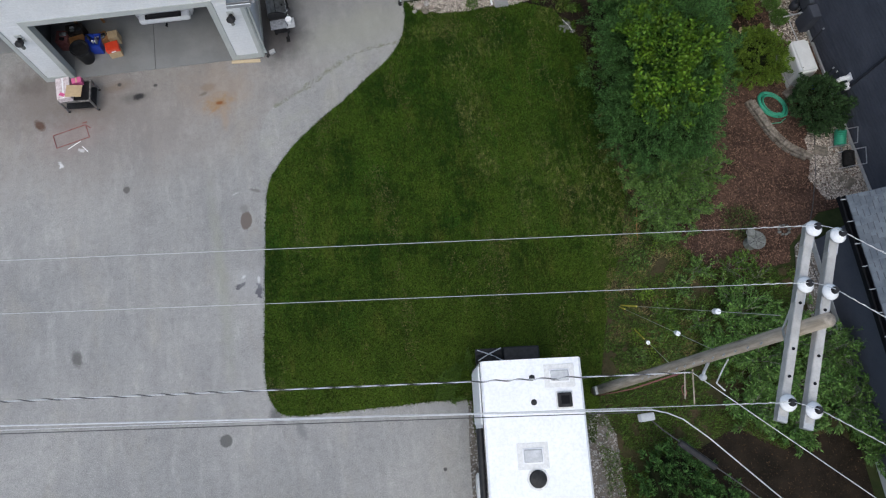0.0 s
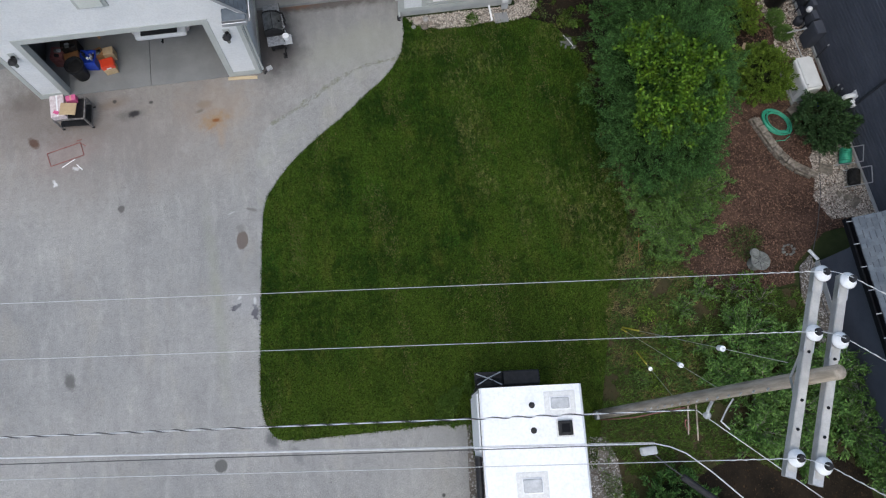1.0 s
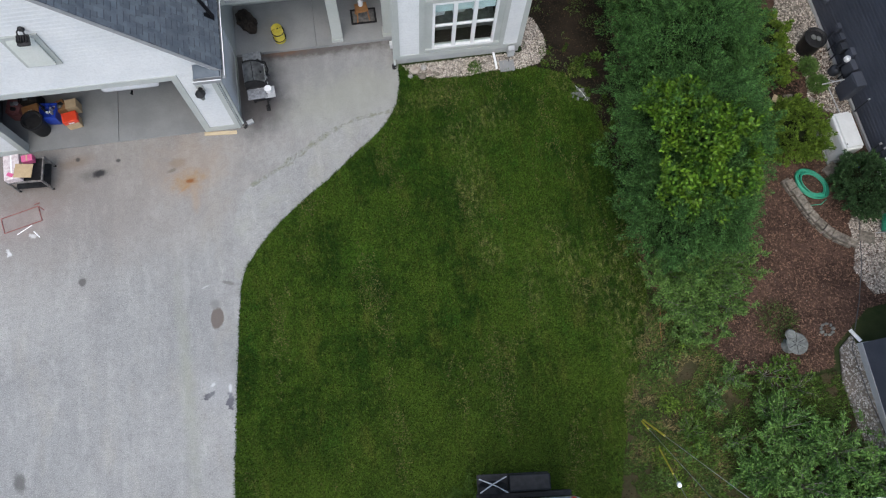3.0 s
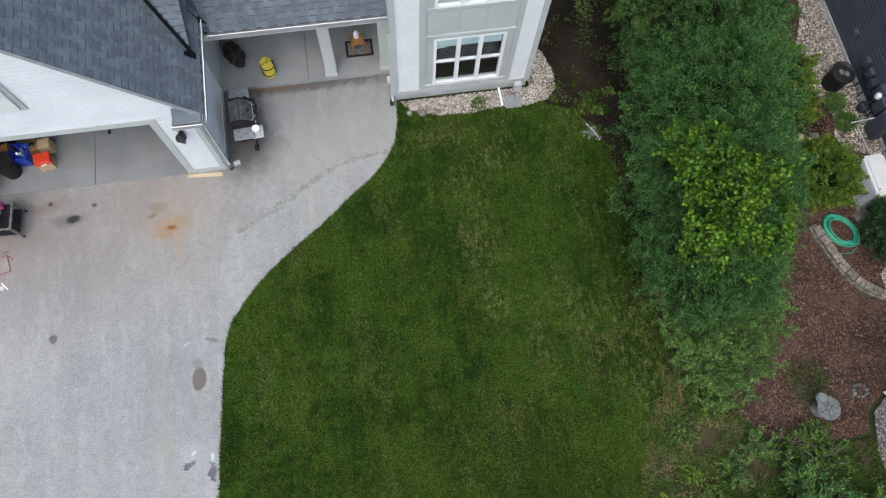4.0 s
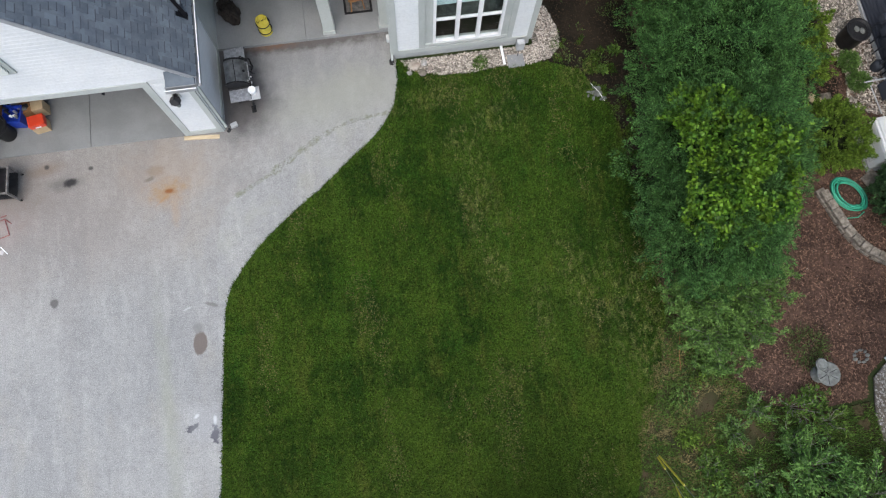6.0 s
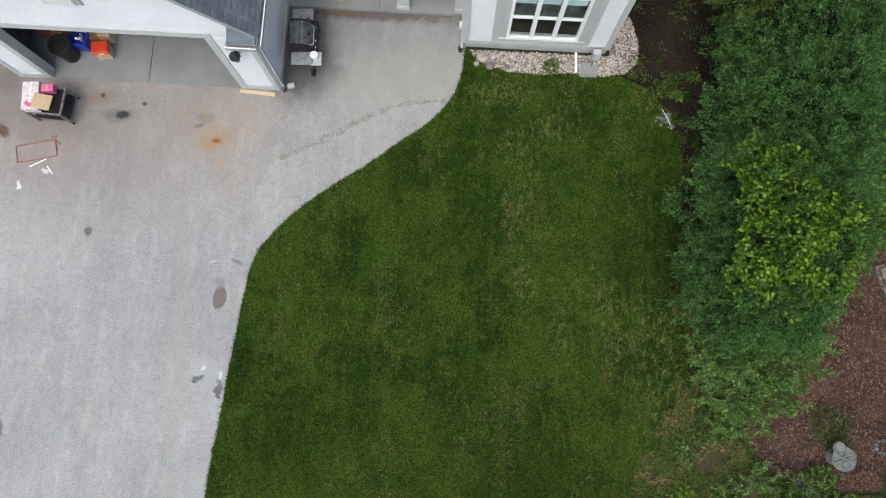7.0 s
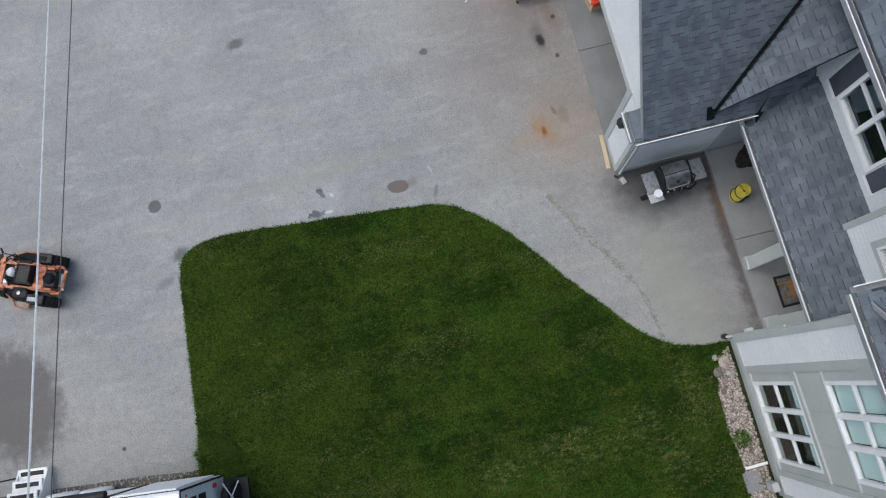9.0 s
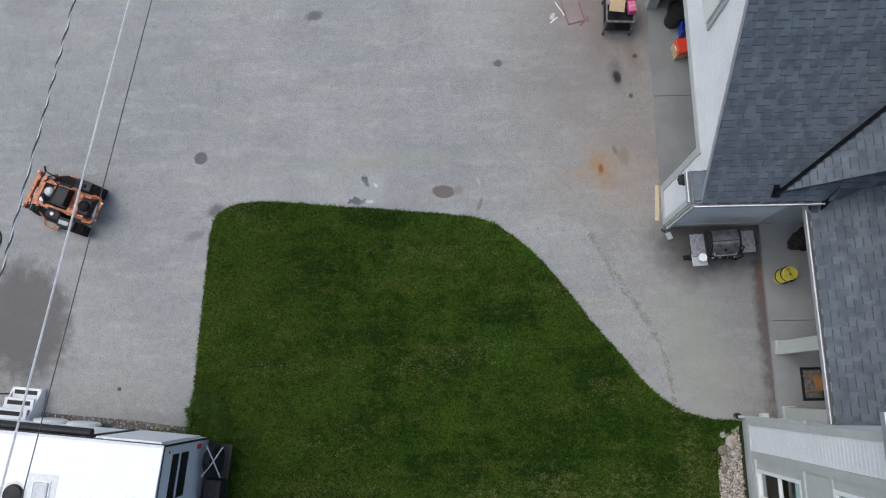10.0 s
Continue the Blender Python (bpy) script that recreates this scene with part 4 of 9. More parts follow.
rngc = np.random.default_rng(9)
RAGGED = [(4.9, 12.95), (5.7, 12.55), (6.1, 11.7), (6.35, 10.7), (6.33, 9.4), (6.5, 8.0), (6.9, 8.0), (6.95, 10.8), (6.75, 12.2), (6.4, 13.4), (5.4, 13.9)]
px, py = scatter_in(RAGGED, 40000, rngc)
keep = np.array([noise.noise(Vector((x * 2.2, y * 2.2, 31))) + 0.5 * noise.noise(Vector((x * 6, y * 6, 2))) > -0.10 + 0.22 * max(0.0, y - 11.5) for x, y in zip(px, py)])
blades_on("edge_grass", px[keep], py[keep], 0.012, 0.09, 0.0085, 1.2, "blades", rngc, "thin grass running into the bare soil", "grass")
px, py = scatter_in([(x, max(y, -5.0)) for x, y in WEEDS], 16000, rngc)
tagged(leaf_mesh("leaf_litter", np.stack([px, py, 0 * px + 0.012], 1), np.stack([rngc.normal(0, 1, len(px)), rngc.normal(0, 1, len(px)), 0 * px + 0.15], 1), 0.055, 0.014, "dry_litter", rngc, None, 0.4), "brown leaf litter among the weeds", "leaf litter", kind="stuff")
px, py = scatter_in(DIRT, 15000, rngc)
keep = py < 19
px, py = px[keep], py[keep]
tagged(leaf_mesh("leaf_litter", np.stack([px, py, 0 * px + 0.018], 1), np.stack([rngc.normal(0, 1, len(px)), rngc.normal(0, 1, len(px)), 0 * px + 0.1], 1), 0.045, 0.014, "dry_litter", rngc, None, 0.3), "brown leaf litter on bare soil", "leaf litter", kind="stuff")
px, py = scatter_in(DIRT, 26000, rngc)
keep = np.array([noise.noise(Vector((x * 1.6, y * 1.6, 8))) + 0.5 * noise.noise(Vector((x * 5, y * 5, 3))) > 0.20 for x, y in zip(px, py)]) & (py < 17)
px, py = px[keep], py[keep]
tagged(leaf_mesh("soil_weeds", np.stack([px, py, 0 * px + 0.02], 1), np.stack([rngc.normal(0, 1, len(px)), rngc.normal(0, 1, len(px)), 0 * px + 0.9], 1), 0.06, 0.015, "spruce", rngc, None, 0.5), "sparse green weeds on bare soil", "weeds", kind="stuff")
px, py = scatter_in(MULCH, 110000, rngc)
keep = (py < 12.5) & ~((px < 9.5) & (py > 7.2))
px, py = px[keep][:44000], py[keep][:44000]
n = len(px)
a = rngc.uniform(0, 6.28, n)
l, w = rngc.uniform(0.015, 0.055, n), rngc.uniform(0.005, 0.014, n)
ax, sd = np.stack([np.cos(a), np.sin(a), rngc.uniform(-.35, .35, n)], 1) * l[:, None], np.stack([-np.sin(a), np.cos(a), rngc.uniform(-.4, .4, n)], 1) * w[:, None]
c = np.stack([px, py, 0 * px + 0.022], 1)
up = np.array([0, 0, 0.012])
tagged(raw("bark_chips", np.stack([c - ax - sd, c + ax - sd, c + ax + sd, c - ax + sd, c + up], 1), [(0, 1, 4), (1, 2, 4), (2, 3, 4), (3, 0, 4)], "chips"), "loose reddish bark chips over the bed", "mulch", kind="stuff")
tw = rngc.permutation(n)[:350]
pebbles_on("pale_chips", px[tw], py[tw], 0.02, 0.012, "pebble", rngc, "pale chips scattered in the mulch", "stones")

GRAVELS = [
    ("gravel_bed", [(1.03, 13.36), (1.2, 13.05), (1.96, 12.84), (2.8, 12.78), (3.6, 12.88), (4.5, 12.84), (5.0, 12.92), (5.3, 13.2), (5.36, 13.6), (5.3, 14.0), (5.1, 14.5), (4.62, 14.7), (4.62, 13.38)], 6500, 0.026, "pebble", "cream and brown pebble bed along the house"),
    ("gravel_strip", [(12.74, 6.15), (12.78, 6.8), (13.0, 7.1), (14.1, 7.4), (14.35, 4.7), (12.85, 4.75), (12.5, 5.5)], 5200, 0.026, "pebble", "pale pebbles beside the dark house"),
    ("gravel_strip", [(12.7, 10.4), (12.9, 11.4), (12.6, 12.4), (12.5, 13.6), (13.0, 14.8), (13.2, 18), (13.8, 18), (13.95, 10.0)], 5200, 0.03, "pebble", "pale pebbles beside the dark house"),
    ("gravel_strip", [(11.85, 3.75), (11.45, 3.45), (11.25, 2.6), (11.3, 1.4), (11.5, 0.4), (11.9, -1.5), (12.3, -5), (12.7, -5), (12.1, 0.6), (11.93, 3.5)], 3600, 0.024, "pebble_grey", "grey gravel edging by the low wing"),
    ("gravel_strip", [(4.15, -0.4), (4.65, -0.45), (4.85, -1.1), (4.7, -4), (4.4, -9), (3.0, -9), (3.5, -4)], 4200, 0.022, "pebble_grey", "grey gravel beside the trailer"),
    ("gravel_strip", [(0.74, -0.9), (0.92, 0.45), (1.1, 0.4), (1.0, -1.0), (0.5, -5), (0.36, -5)], 700, 0.022, "pebble_grey", "loose stones under the trailer's edge"),
]
for name, outline, count, size, mat_name, label in GRAVELS:
    bm = bmesh.new()
    slab(bm, outline, -0.03, 0.022)
    tagged(part(name, bm, "gravel_base"), label, "gravel", kind="structure")
    px, py = scatter_in(outline, count * 2, rngc)
    pebbles_on("pebbles", px[:count], py[:count], 0.02, size, mat_name, rngc, label, "pebbles")


# ---- the house ----
house = thing("house", "two-storey white sided house with grey shingle roofs and sage trim", "house")
GX0, GX1, GY = -10.50, -3.77, 12.03
OPEN0, OPEN1, OPENZ = -9.63, -4.73, 2.87
EAVE, PITCH, RIDGE = 3.30, 1.17, -7.14


def roof_z(x):
    return EAVE + PITCH * (-3.45 - x) if x > RIDGE else EAVE + PITCH * (x + 10.83)


F = Plane((0, GY, 0), (1, 0, 0), (0, -1, 0))
bm = bmesh.new()
F.holed(bm, GX0, GX1, 0.0, 3.2, [(OPEN0, OPEN1, -1, OPENZ)], -0.16, -0.002)
top = roof_z(RIDGE) - 0.2
hull(bm, [(GX0, GY + 0.002, 3.2), (GX1, GY + 0.002, 3.2), (RIDGE + 0.02, GY + 0.002, top), (RIDGE - 0.02, GY + 0.002, top), (GX0, GY + 0.16, 3.2), (GX1, GY + 0.16, 3.2), (RIDGE + 0.02, GY + 0.16, top), (RIDGE - 0.02, GY + 0.16, top)])
garage_front = part("garage_front_wall", bm, "siding", house, "white lapped siding garage front")
F.laps(garage_front, "siding", 0.22, OPENZ, lambda z: OPEN1 + 0.14, lambda z: GX1 - 0.13)
F.laps(garage_front, "siding", 0.22, OPENZ, lambda z: GX0 + 0.13, lambda z: OPEN0 - 0.14)
F.laps(garage_front, "siding", OPENZ + 0.16, 3.2, lambda z: GX0 + 0.13, lambda z: GX1 - 0.13)
F.laps(garage_front, "siding", 3.2, top, lambda z: max(GX0, RIDGE - (top - z) / PITCH), lambda z: min(GX1, RIDGE + (top - z) / PITCH))
for s0, s1, z0, z1 in ((OPEN0 - 0.14, OPEN0, 0.0, OPENZ + 0.16), (OPEN1, OPEN1 + 0.14, 0.0, OPENZ + 0.16), (OPEN0, OPEN1, OPENZ, OPENZ + 0.16), (GX0, GX0 + 0.13, 0.0, 3.2), (GX1 - 0.13, GX1, 0.0, 3.2), (GX0 + 0.13, OPEN0 - 0.14, 0, 0.22), (OPEN1 + 0.14, GX1 - 0.13, 0.0, 0.22)):
    bm = bmesh.new()
    F.box(bm, s0, s1, 0.0, 0.032, z0, z1)
    part("trim_board", bm, "trim", garage_front)
# jamb linings
for s0, s1, z0, z1 in ((OPEN0 - 0.02, OPEN0 + 0.03, 0.0, OPENZ), (OPEN1 - 0.03, OPEN1 + 0.02, 0.0, OPENZ), (OPEN0 + 0.03, OPEN1 - 0.03, OPENZ - 0.03, OPENZ + 0.01)):
    bm = bmesh.new()
    F.box(bm, s0, s1, -0.22, 0.034, z0, z1)
    part("door_jamb", bm, "trim", garage_front)
# gable vent
bm = bmesh.new()
F.box(bm, -7.52, -6.74, 0.0, 0.05, 4.06, 5.20)
vent = part("gable_vent", bm, "trim", garage_front, "sage framed louvred gable vent")
for i in range(9):
    bm = bmesh.new()
    z = 4.17 + i * 0.105
    hull(bm, [F.p(-7.42, 0.05, z), F.p(-6.84, 0.05, z), F.p(-6.84, 0.05, z + 0.09), F.p(-7.42, 0.05, z + 0.09), F.p(-7.42, 0.12, z), F.p(-6.84, 0.12, z), F.p(-6.84, 0.055, z + 0.09), F.p(-7.42, 0.055, z + 0.09)])
    part("slat", bm, "panel", vent)


def wall_lantern(x, z, name="wall_lantern"):
    ob = thing(name, "dark bronze wall lantern beside the garage door", "lamp", (x, GY - 0.03, z), group="garage lanterns")
    bm = bmesh.new()
    lathe(bm, [(0.05, 0), (0.06, 0.01), (0.06, 0.02)], 12, m=pose(0, 0, 0, 90, 0, 0))
    part("back_plate", bm, "black", ob)
    bm = bmesh.new()
    tube(bm, [(0, -0.01, 0.02), (0, -0.09, 0.10), (0, -0.16, 0.08)], 0.012, 6)
    part("arm", bm, "black", ob)
    bm = bmesh.new()
    lathe(bm, [(0.0, 0.15), (0.02, 0.14), (0.03, 0.10), (0.13, 0.03), (0.135, 0.012), (0.09, 0.0)], 8, (0, -0.17, 0))
    part("cap", bm, "black", ob)
    bm = bmesh.new()
    lathe(bm, [(0.075, 0.0), (0.05, -0.2), (0.055, -0.22)], 8, (0, -0.17, 0))
    part("lantern_glass", bm, "cement", ob, "seeded grey glass")
    bm = bmesh.new()
    box(bm, (-0.09, -0.002, -0.16), (0.09, 0.018, 0.14), 0.004)
    part("mount_block", bm, "trim", ob, "sage grey mounting block")
    return ob


lamp = wall_lantern(-4.22, 2.35)
copy_thing(lamp, pose(-10.05, GY - 0.03, 2.35))
flood = thing("flood_lamp", "black box flood lamp on the garage gable", "lamp", (-6.93, GY - 0.02, 5.42))
bm = bmesh.new()
lathe(bm, [(0.0, 0.0), (0.07, 0.0), (0.075, 0.02), (0.05, 0.05), (0.0, 0.05)], 14, m=pose(0, 0, 0, 90, 0, 0))
part("back_plate", bm, "black", flood)
for x in (-0.045, 0.045):
    bm = bmesh.new()
    tube(bm, [(x, -0.03, 0.02), (x * 1.4, -0.10, 0.04), (x * 1.6, -0.16, -0.02)], 0.016, 6)
    part("arm", bm, "black", flood)
bm = bmesh.new()
hull(bm, [(-0.13, -0.13, -0.02), (0.13, -0.13, -0.02), (0.13, -0.34, -0.10), (-0.13, -0.34, -0.10), (-0.11, -0.11, -0.12), (0.11, -0.11, -0.12), (0.11, -0.30, -0.20), (-0.11, -0.30, -0.20)])
bmesh.ops.bevel(bm, geom=bm.edges[:], offset=0.012, segments=2, affect="EDGES")
housing = part("housing", bm, "black", flood)
for i in range(5):
    bm = bmesh.new()
    box(bm, (-0.10 + i * 0.05 - 0.004, -0.30, -0.085), (-0.10 + i * 0.05 + 0.004, -0.15, -0.012))
    part("cooling_fin", bm, "black", housing)

# garage side wall towards the porch, and the closed sides
G = Plane((GX1, 0, 0), (0, 1, 0), (1, 0, 0))
bm = bmesh.new()
G.box(bm, GY + 0.003, 22, -0.16, -0.002, 0.0, 3.25)
side = part("garage_side_wall", bm, "siding", house, "white and sage garage side wall")
G.laps(side, "siding", 0.22, 3.2, lambda z: GY + 0.13, lambda z: 14.25)
for a, b, z0, z1 in ((GY, GY + 0.13, 0, 3.2), (14.25, 15.95, 0.1, 3.2), (GY + 0.13, 14.25, 0, 0.22)):
    bm = bmesh.new()
    G.box(bm, a, b, 0.0, 0.034, z0, z1)
    part("trim_board", bm, "trim", side)
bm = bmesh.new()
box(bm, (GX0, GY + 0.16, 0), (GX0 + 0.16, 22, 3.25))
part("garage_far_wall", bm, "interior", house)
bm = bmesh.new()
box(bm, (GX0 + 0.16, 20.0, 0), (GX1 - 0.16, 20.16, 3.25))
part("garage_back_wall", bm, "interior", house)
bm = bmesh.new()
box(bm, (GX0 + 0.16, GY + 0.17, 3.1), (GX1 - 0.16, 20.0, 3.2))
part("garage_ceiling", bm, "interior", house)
# second garage bay, set back
bm = bmesh.new()
box(bm, (-17.5, 13.2, 2.6), (GX0, 13.36, 3.6))
box(bm, (-11.4, 13.2, 0), (GX0, 13.36, 2.6))
part("second_bay_wall", bm, "siding", house)
bm = bmesh.new()
box(bm, (-17.5, 20, 0), (GX0, 20.1, 3.6))
box(bm, (-17.6, 13.2, 0), (-17.5, 20.1, 3.6))
part("second_bay_room", bm, "interior", house)
bm = bmesh.new()
hull(bm, [(-17.9, 12.7, 3.5), (GX0 - 0.1, 12.7, 3.5), (GX0 - 0.1, 22, 8.0), (-17.9, 22, 8.0), (-17.9, 12.7, 3.65), (GX0 - 0.1, 12.7, 3.65), (GX0 - 0.1, 22, 8.15), (-17.9, 22, 8.15)])
part("second_bay_roof", bm, "shingle", house)
# floors
bm = bmesh.new()
for x0, x1, y0, y1 in ((OPEN0 + 0.0, -7.165, GY - 0.02, 20.0), (-7.15, OPEN1 - 0.0, GY - 0.02, 20.0)):
    box(bm, (x0, y0, -0.04), (x1, y1, 0.035), 0.006)
box(bm, (GX0 + 0.16, GY + 0.2, -0.04), (OPEN0 - 0.005, 20, 0.033))
box(bm, (OPEN1 + 0.005, GY + 0.2, -0.04), (GX1 - 0.16, 20, 0.033))
box(bm, (-17.5, 13.2, -0.04), (GX0 - 0.005, 20, 0.03))
tagged(part("garage_floor", bm, "garage_concrete"), "smooth grey concrete garage floor with a joint", "floor", kind="structure")

# garage roof: the slope that falls towards the court, and its fellow
dz = 0.11
bm = bmesh.new()
hull(bm, [(-3.46, 11.85, roof_z(-3.46) - dz), (RIDGE, 11.85, roof_z(RIDGE) - dz), (RIDGE, 21, roof_z(RIDGE) - dz), (-3.46, 21, roof_z(-3.46) - dz),
          (-3.46, 11.85, roof_z(-3.46)), (RIDGE, 11.85, roof_z(RIDGE)), (RIDGE, 21, roof_z(RIDGE)), (-3.46, 21, roof_z(-3.46))])
garage_roof = part("garage_roof", bm, "deck", house, "steep slate grey shingle garage roof")
bm = bmesh.new()
hull(bm, [(-11.0, 11.85, roof_z(-11.0) - dz), (RIDGE - .002, 11.85, roof_z(RIDGE) - dz), (RIDGE - .002, 21, roof_z(RIDGE) - dz), (-11.0, 21, roof_z(-11.0) - dz),
          (-11.0, 11.85, roof_z(-11.0)), (RIDGE - .002, 11.85, roof_z(RIDGE)), (RIDGE - .002, 21, roof_z(RIDGE)), (-11.0, 21, roof_z(-11.0))])
part("garage_roof_far_slope", bm, "shingle", house)
slope = math.hypot(1, PITCH)
vx = Vector((-1, 0, PITCH)).normalized()
# rake boards
for x0, x1 in ((-3.46, RIDGE), (-10.82, RIDGE)):
    bm = bmesh.new()
    hull(bm, [(x0, 11.83, roof_z(x0) - 0.13), (x1, 11.83, roof_z(x1) - 0.13), (x1, 11.83, roof_z(x1) + 0.01), (x0, 11.83, roof_z(x0) + 0.01),
              (x0, 11.85, roof_z(x0) - 0.13), (x1, 11.85, roof_z(x1) - 0.13), (x1, 11.85, roof_z(x1) + 0.01), (x0, 11.85, roof_z(x0) + 0.01)])
    part("rake_board", bm, "gutter", house)
    bm = bmesh.new()
    hull(bm, [(x0, 11.856, roof_z(x0) - 0.2), (x1, 11.856, roof_z(x1) - 0.2), (x1, 12.01, roof_z(x1) - 0.2), (x0, 12.01, roof_z(x0) - 0.2),
              (x0, 11.856, roof_z(x0) - 0.12), (x1, 11.856, roof_z(x1) - 0.12), (x1, 12.01, roof_z(x1) - 0.12), (x0, 12.01, roof_z(x0) - 0.12)])
    part("soffit", bm, "white", house)


def gutter(points, parent, name="gutter"):
    """An open box gutter with a bright lip; the house lies to its left."""
    for (x0, y0, z0), (x1, y1, z1) in zip(points, points[1:]):
        d = Vector((x1 - x0, y1 - y0, 0)).normalized()
        o = Vector((d.y, -d.x, 0))
        a, b = Vector((x0, y0, z0)), Vector((x1, y1, z1))
        bm = bmesh.new()
        for i0, i1, h0, h1 in ((0.0, 0.012, -0.11, 0.0), (0.088, 0.10, -0.11, 0.0), (0.0, 0.10, -0.12, -0.108)):
            hull(bm, [a + o * i0 + Vector((0, 0, h0)), b + o * i0 + Vector((0, 0, h0)), b + o * i1 + Vector((0, 0, h0)), a + o * i1 + Vector((0, 0, h0)),
                      a + o * i0 + Vector((0, 0, h1)), b + o * i0 + Vector((0, 0, h1)), b + o * i1 + Vector((0, 0, h1)), a + o * i1 + Vector((0, 0, h1))])
        g = part(name, bm, "gutter", parent)
        bm = bmesh.new()
        hull(bm, [a + o * 0.086 + Vector((0, 0, 0.002)), b + o * 0.086 + Vector((0, 0, 0.002)), b + o * 0.106 + Vector((0, 0, 0.002)), a + o * 0.106 + Vector((0, 0, 0.002)),
                  a + o * 0.086 + Vector((0, 0, 0.014)), b + o * 0.086 + Vector((0, 0, 0.014)), b + o * 0.106 + Vector((0, 0, 0.014)), a + o * 0.106 + Vector((0, 0, 0.014))])
        part("gutter_lip", bm, "white", g, "bright white gutter lip")


gutter([(-4.13, 11.685, 3.32), (-3.47, 11.685, 3.32), (-3.47, 14.22, 3.32)], house)
# eave return: a little hipped roof at the corner
bm = bmesh.new()
hull(bm, [(-4.13, 11.69, 3.26), (-3.48, 11.69, 3.26), (-3.48, 12.0, 3.26), (-4.13, 12.0, 3.26), (-4.10, 11.70, 3.30), (-3.50, 11.70, 3.30), (-3.50, 12.0, 3.42), (-4.10, 12.0, 3.42)])
part("eave_return", bm, "shingle", house)
bm = bmesh.new()
box(bm, (-4.13, 11.69, 3.14), (-3.48, 12.01, 3.255))
box(bm, (-3.765, 12.03, 3.14), (-3.48, 14.22, 3.255))
part("soffit", bm, "white", house)
bm = bmesh.new()
tube(bm, [(-3.70, 12.10, 3.2), (-3.70, 12.10, 0.25), (-3.68, 12.06, 0.14)], 0.042, 4)
part("downspout", bm, "trim", house)
bm = bmesh.new()
tube(bm, [(-3.66, 12.0, 0.06), (-3.62, 11.97, 0.05)], 0.06, 8)
part("drain_boot", bm, "black", house)

# front-facing roof that meets the garage slope in a black valley
VY, VZ, VS = 13.28, 3.48, 0.95


def valley_x(y):
    return -3.45 - (VZ - EAVE + VS * (y - VY)) / PITCH


def front_z(y):
    return VZ + VS * (y - VY)


bm = bmesh.new()
yb = 17.2
hull(bm, [(-3.61, VY, front_z(VY)), (-3.56, VY, front_z(VY)), (-3.56, yb, front_z(yb)), (valley_x(yb), yb, front_z(yb)),
          (-3.61, VY, front_z(VY) + 0.09), (-3.56, VY, front_z(VY) + 0.09), (-3.56, yb, front_z(yb) + 0.09), (valley_x(yb), yb, front_z(yb) + 0.09)])
front_roof = part("front_roof", bm, "deck", house, "front-facing slate grey shingle slope")
bm = bmesh.new()
for k0, k1 in ((VY - 0.1, 17.2),):
    hull(bm, [(valley_x(k0) - 0.02, k0, roof_z(valley_x(k0) - 0.02) + 0.03), (valley_x(k0) + 0.06, k0, front_z(k0) + 0.13), (valley_x(k1) + 0.06, k1, front_z(k1) + 0.13), (valley_x(k1) - 0.02, k1, roof_z(valley_x(k1) - 0.02) + 0.03),
              (valley_x(k0) - 0.02, k0, roof_z(valley_x(k0) - 0.02) + 0.10), (valley_x(k0) + 0.06, k0, front_z(k0) + 0.18), (valley_x(k1) + 0.06, k1, front_z(k1) + 0.18), (valley_x(k1) - 0.02, k1, roof_z(valley_x(k1) - 0.02) + 0.10)])
part("valley_flashing", bm, "flashing", house, "black metal valley flashing")
bm = bmesh.new()
hull(bm, [(-3.77, VY - 0.13, roof_z(-3.70) + 0.03), (-3.50, VY - 0.13, roof_z(-3.50) + 0.03), (-3.50, VY + 0.02, roof_z(-3.50) + 0.03), (-3.77, VY + 0.02, roof_z(-3.70) + 0.03),
          (-3.77, VY - 0.13, roof_z(-3.70) + 0.09), (-3.50, VY - 0.13, roof_z(-3.50) + 0.09), (-3.50, VY + 0.02, roof_z(-3.50) + 0.09), (-3.77, VY + 0.02, roof_z(-3.70) + 0.09)])
part("flashing_foot", bm, "flashing", house)

# ---- the porch ----
PY, PZ, PS = 14.08, 3.01, 0.57


def porch_z(y):
    return PZ + PS * (y - PY)


bm = bmesh.new()
for x0, x1, y1 in ((-3.75, -0.78, 15.5), (-0.78, 0.885, 15.1)):
    hull(bm, [(x0, PY + .02, porch_z(PY) - 0.1), (x1, PY + .02, porch_z(PY) - 0.1), (x1, y1, porch_z(y1) - 0.1), (x0, y1, porch_z(y1) - 0.1),
              (x0, PY + .02, porch_z(PY)), (x1, PY + .02, porch_z(PY)), (x1, y1, porch_z(y1)), (x0, y1, porch_z(y1))])
porch_roof = part("porch_roof", bm, "deck", house, "low slate grey shingle porch roof")
gutter([(-3.33, PY, PZ), (0.835, PY, PZ)], house)
bm = bmesh.new()
hull(bm, [(-3.38, 14.16, 3.29), (-3.28, 14.21, 3.15), (-3.76, 14.71, 3.45), (-3.86, 14.63, 3.73), (-3.38, 14.16, 3.33), (-3.28, 14.21, 3.19), (-3.76, 14.71, 3.49), (-3.86, 14.63, 3.77)])
part("valley_flashing", bm, "flashing", house)
bm = bmesh.new()
box(bm, (-3.745, 14.10, 2.66), (0.88, 14.30, 3.0), 0.01)
part("porch_beam", bm, "panel", house, "sage porch beam")
bm = bmesh.new()
box(bm, (-3.745, 14.31, 2.86), (0.88, 15.95, 2.92))
part("porch_ceiling", bm, "white", house)
bm = bmesh.new()
box(bm, (-3.745, 15.95, 0.0), (0.88, 16.1, 3.3))
part("porch_back_wall", bm, "panel", house, "sage porch back wall")
bm = bmesh.new()
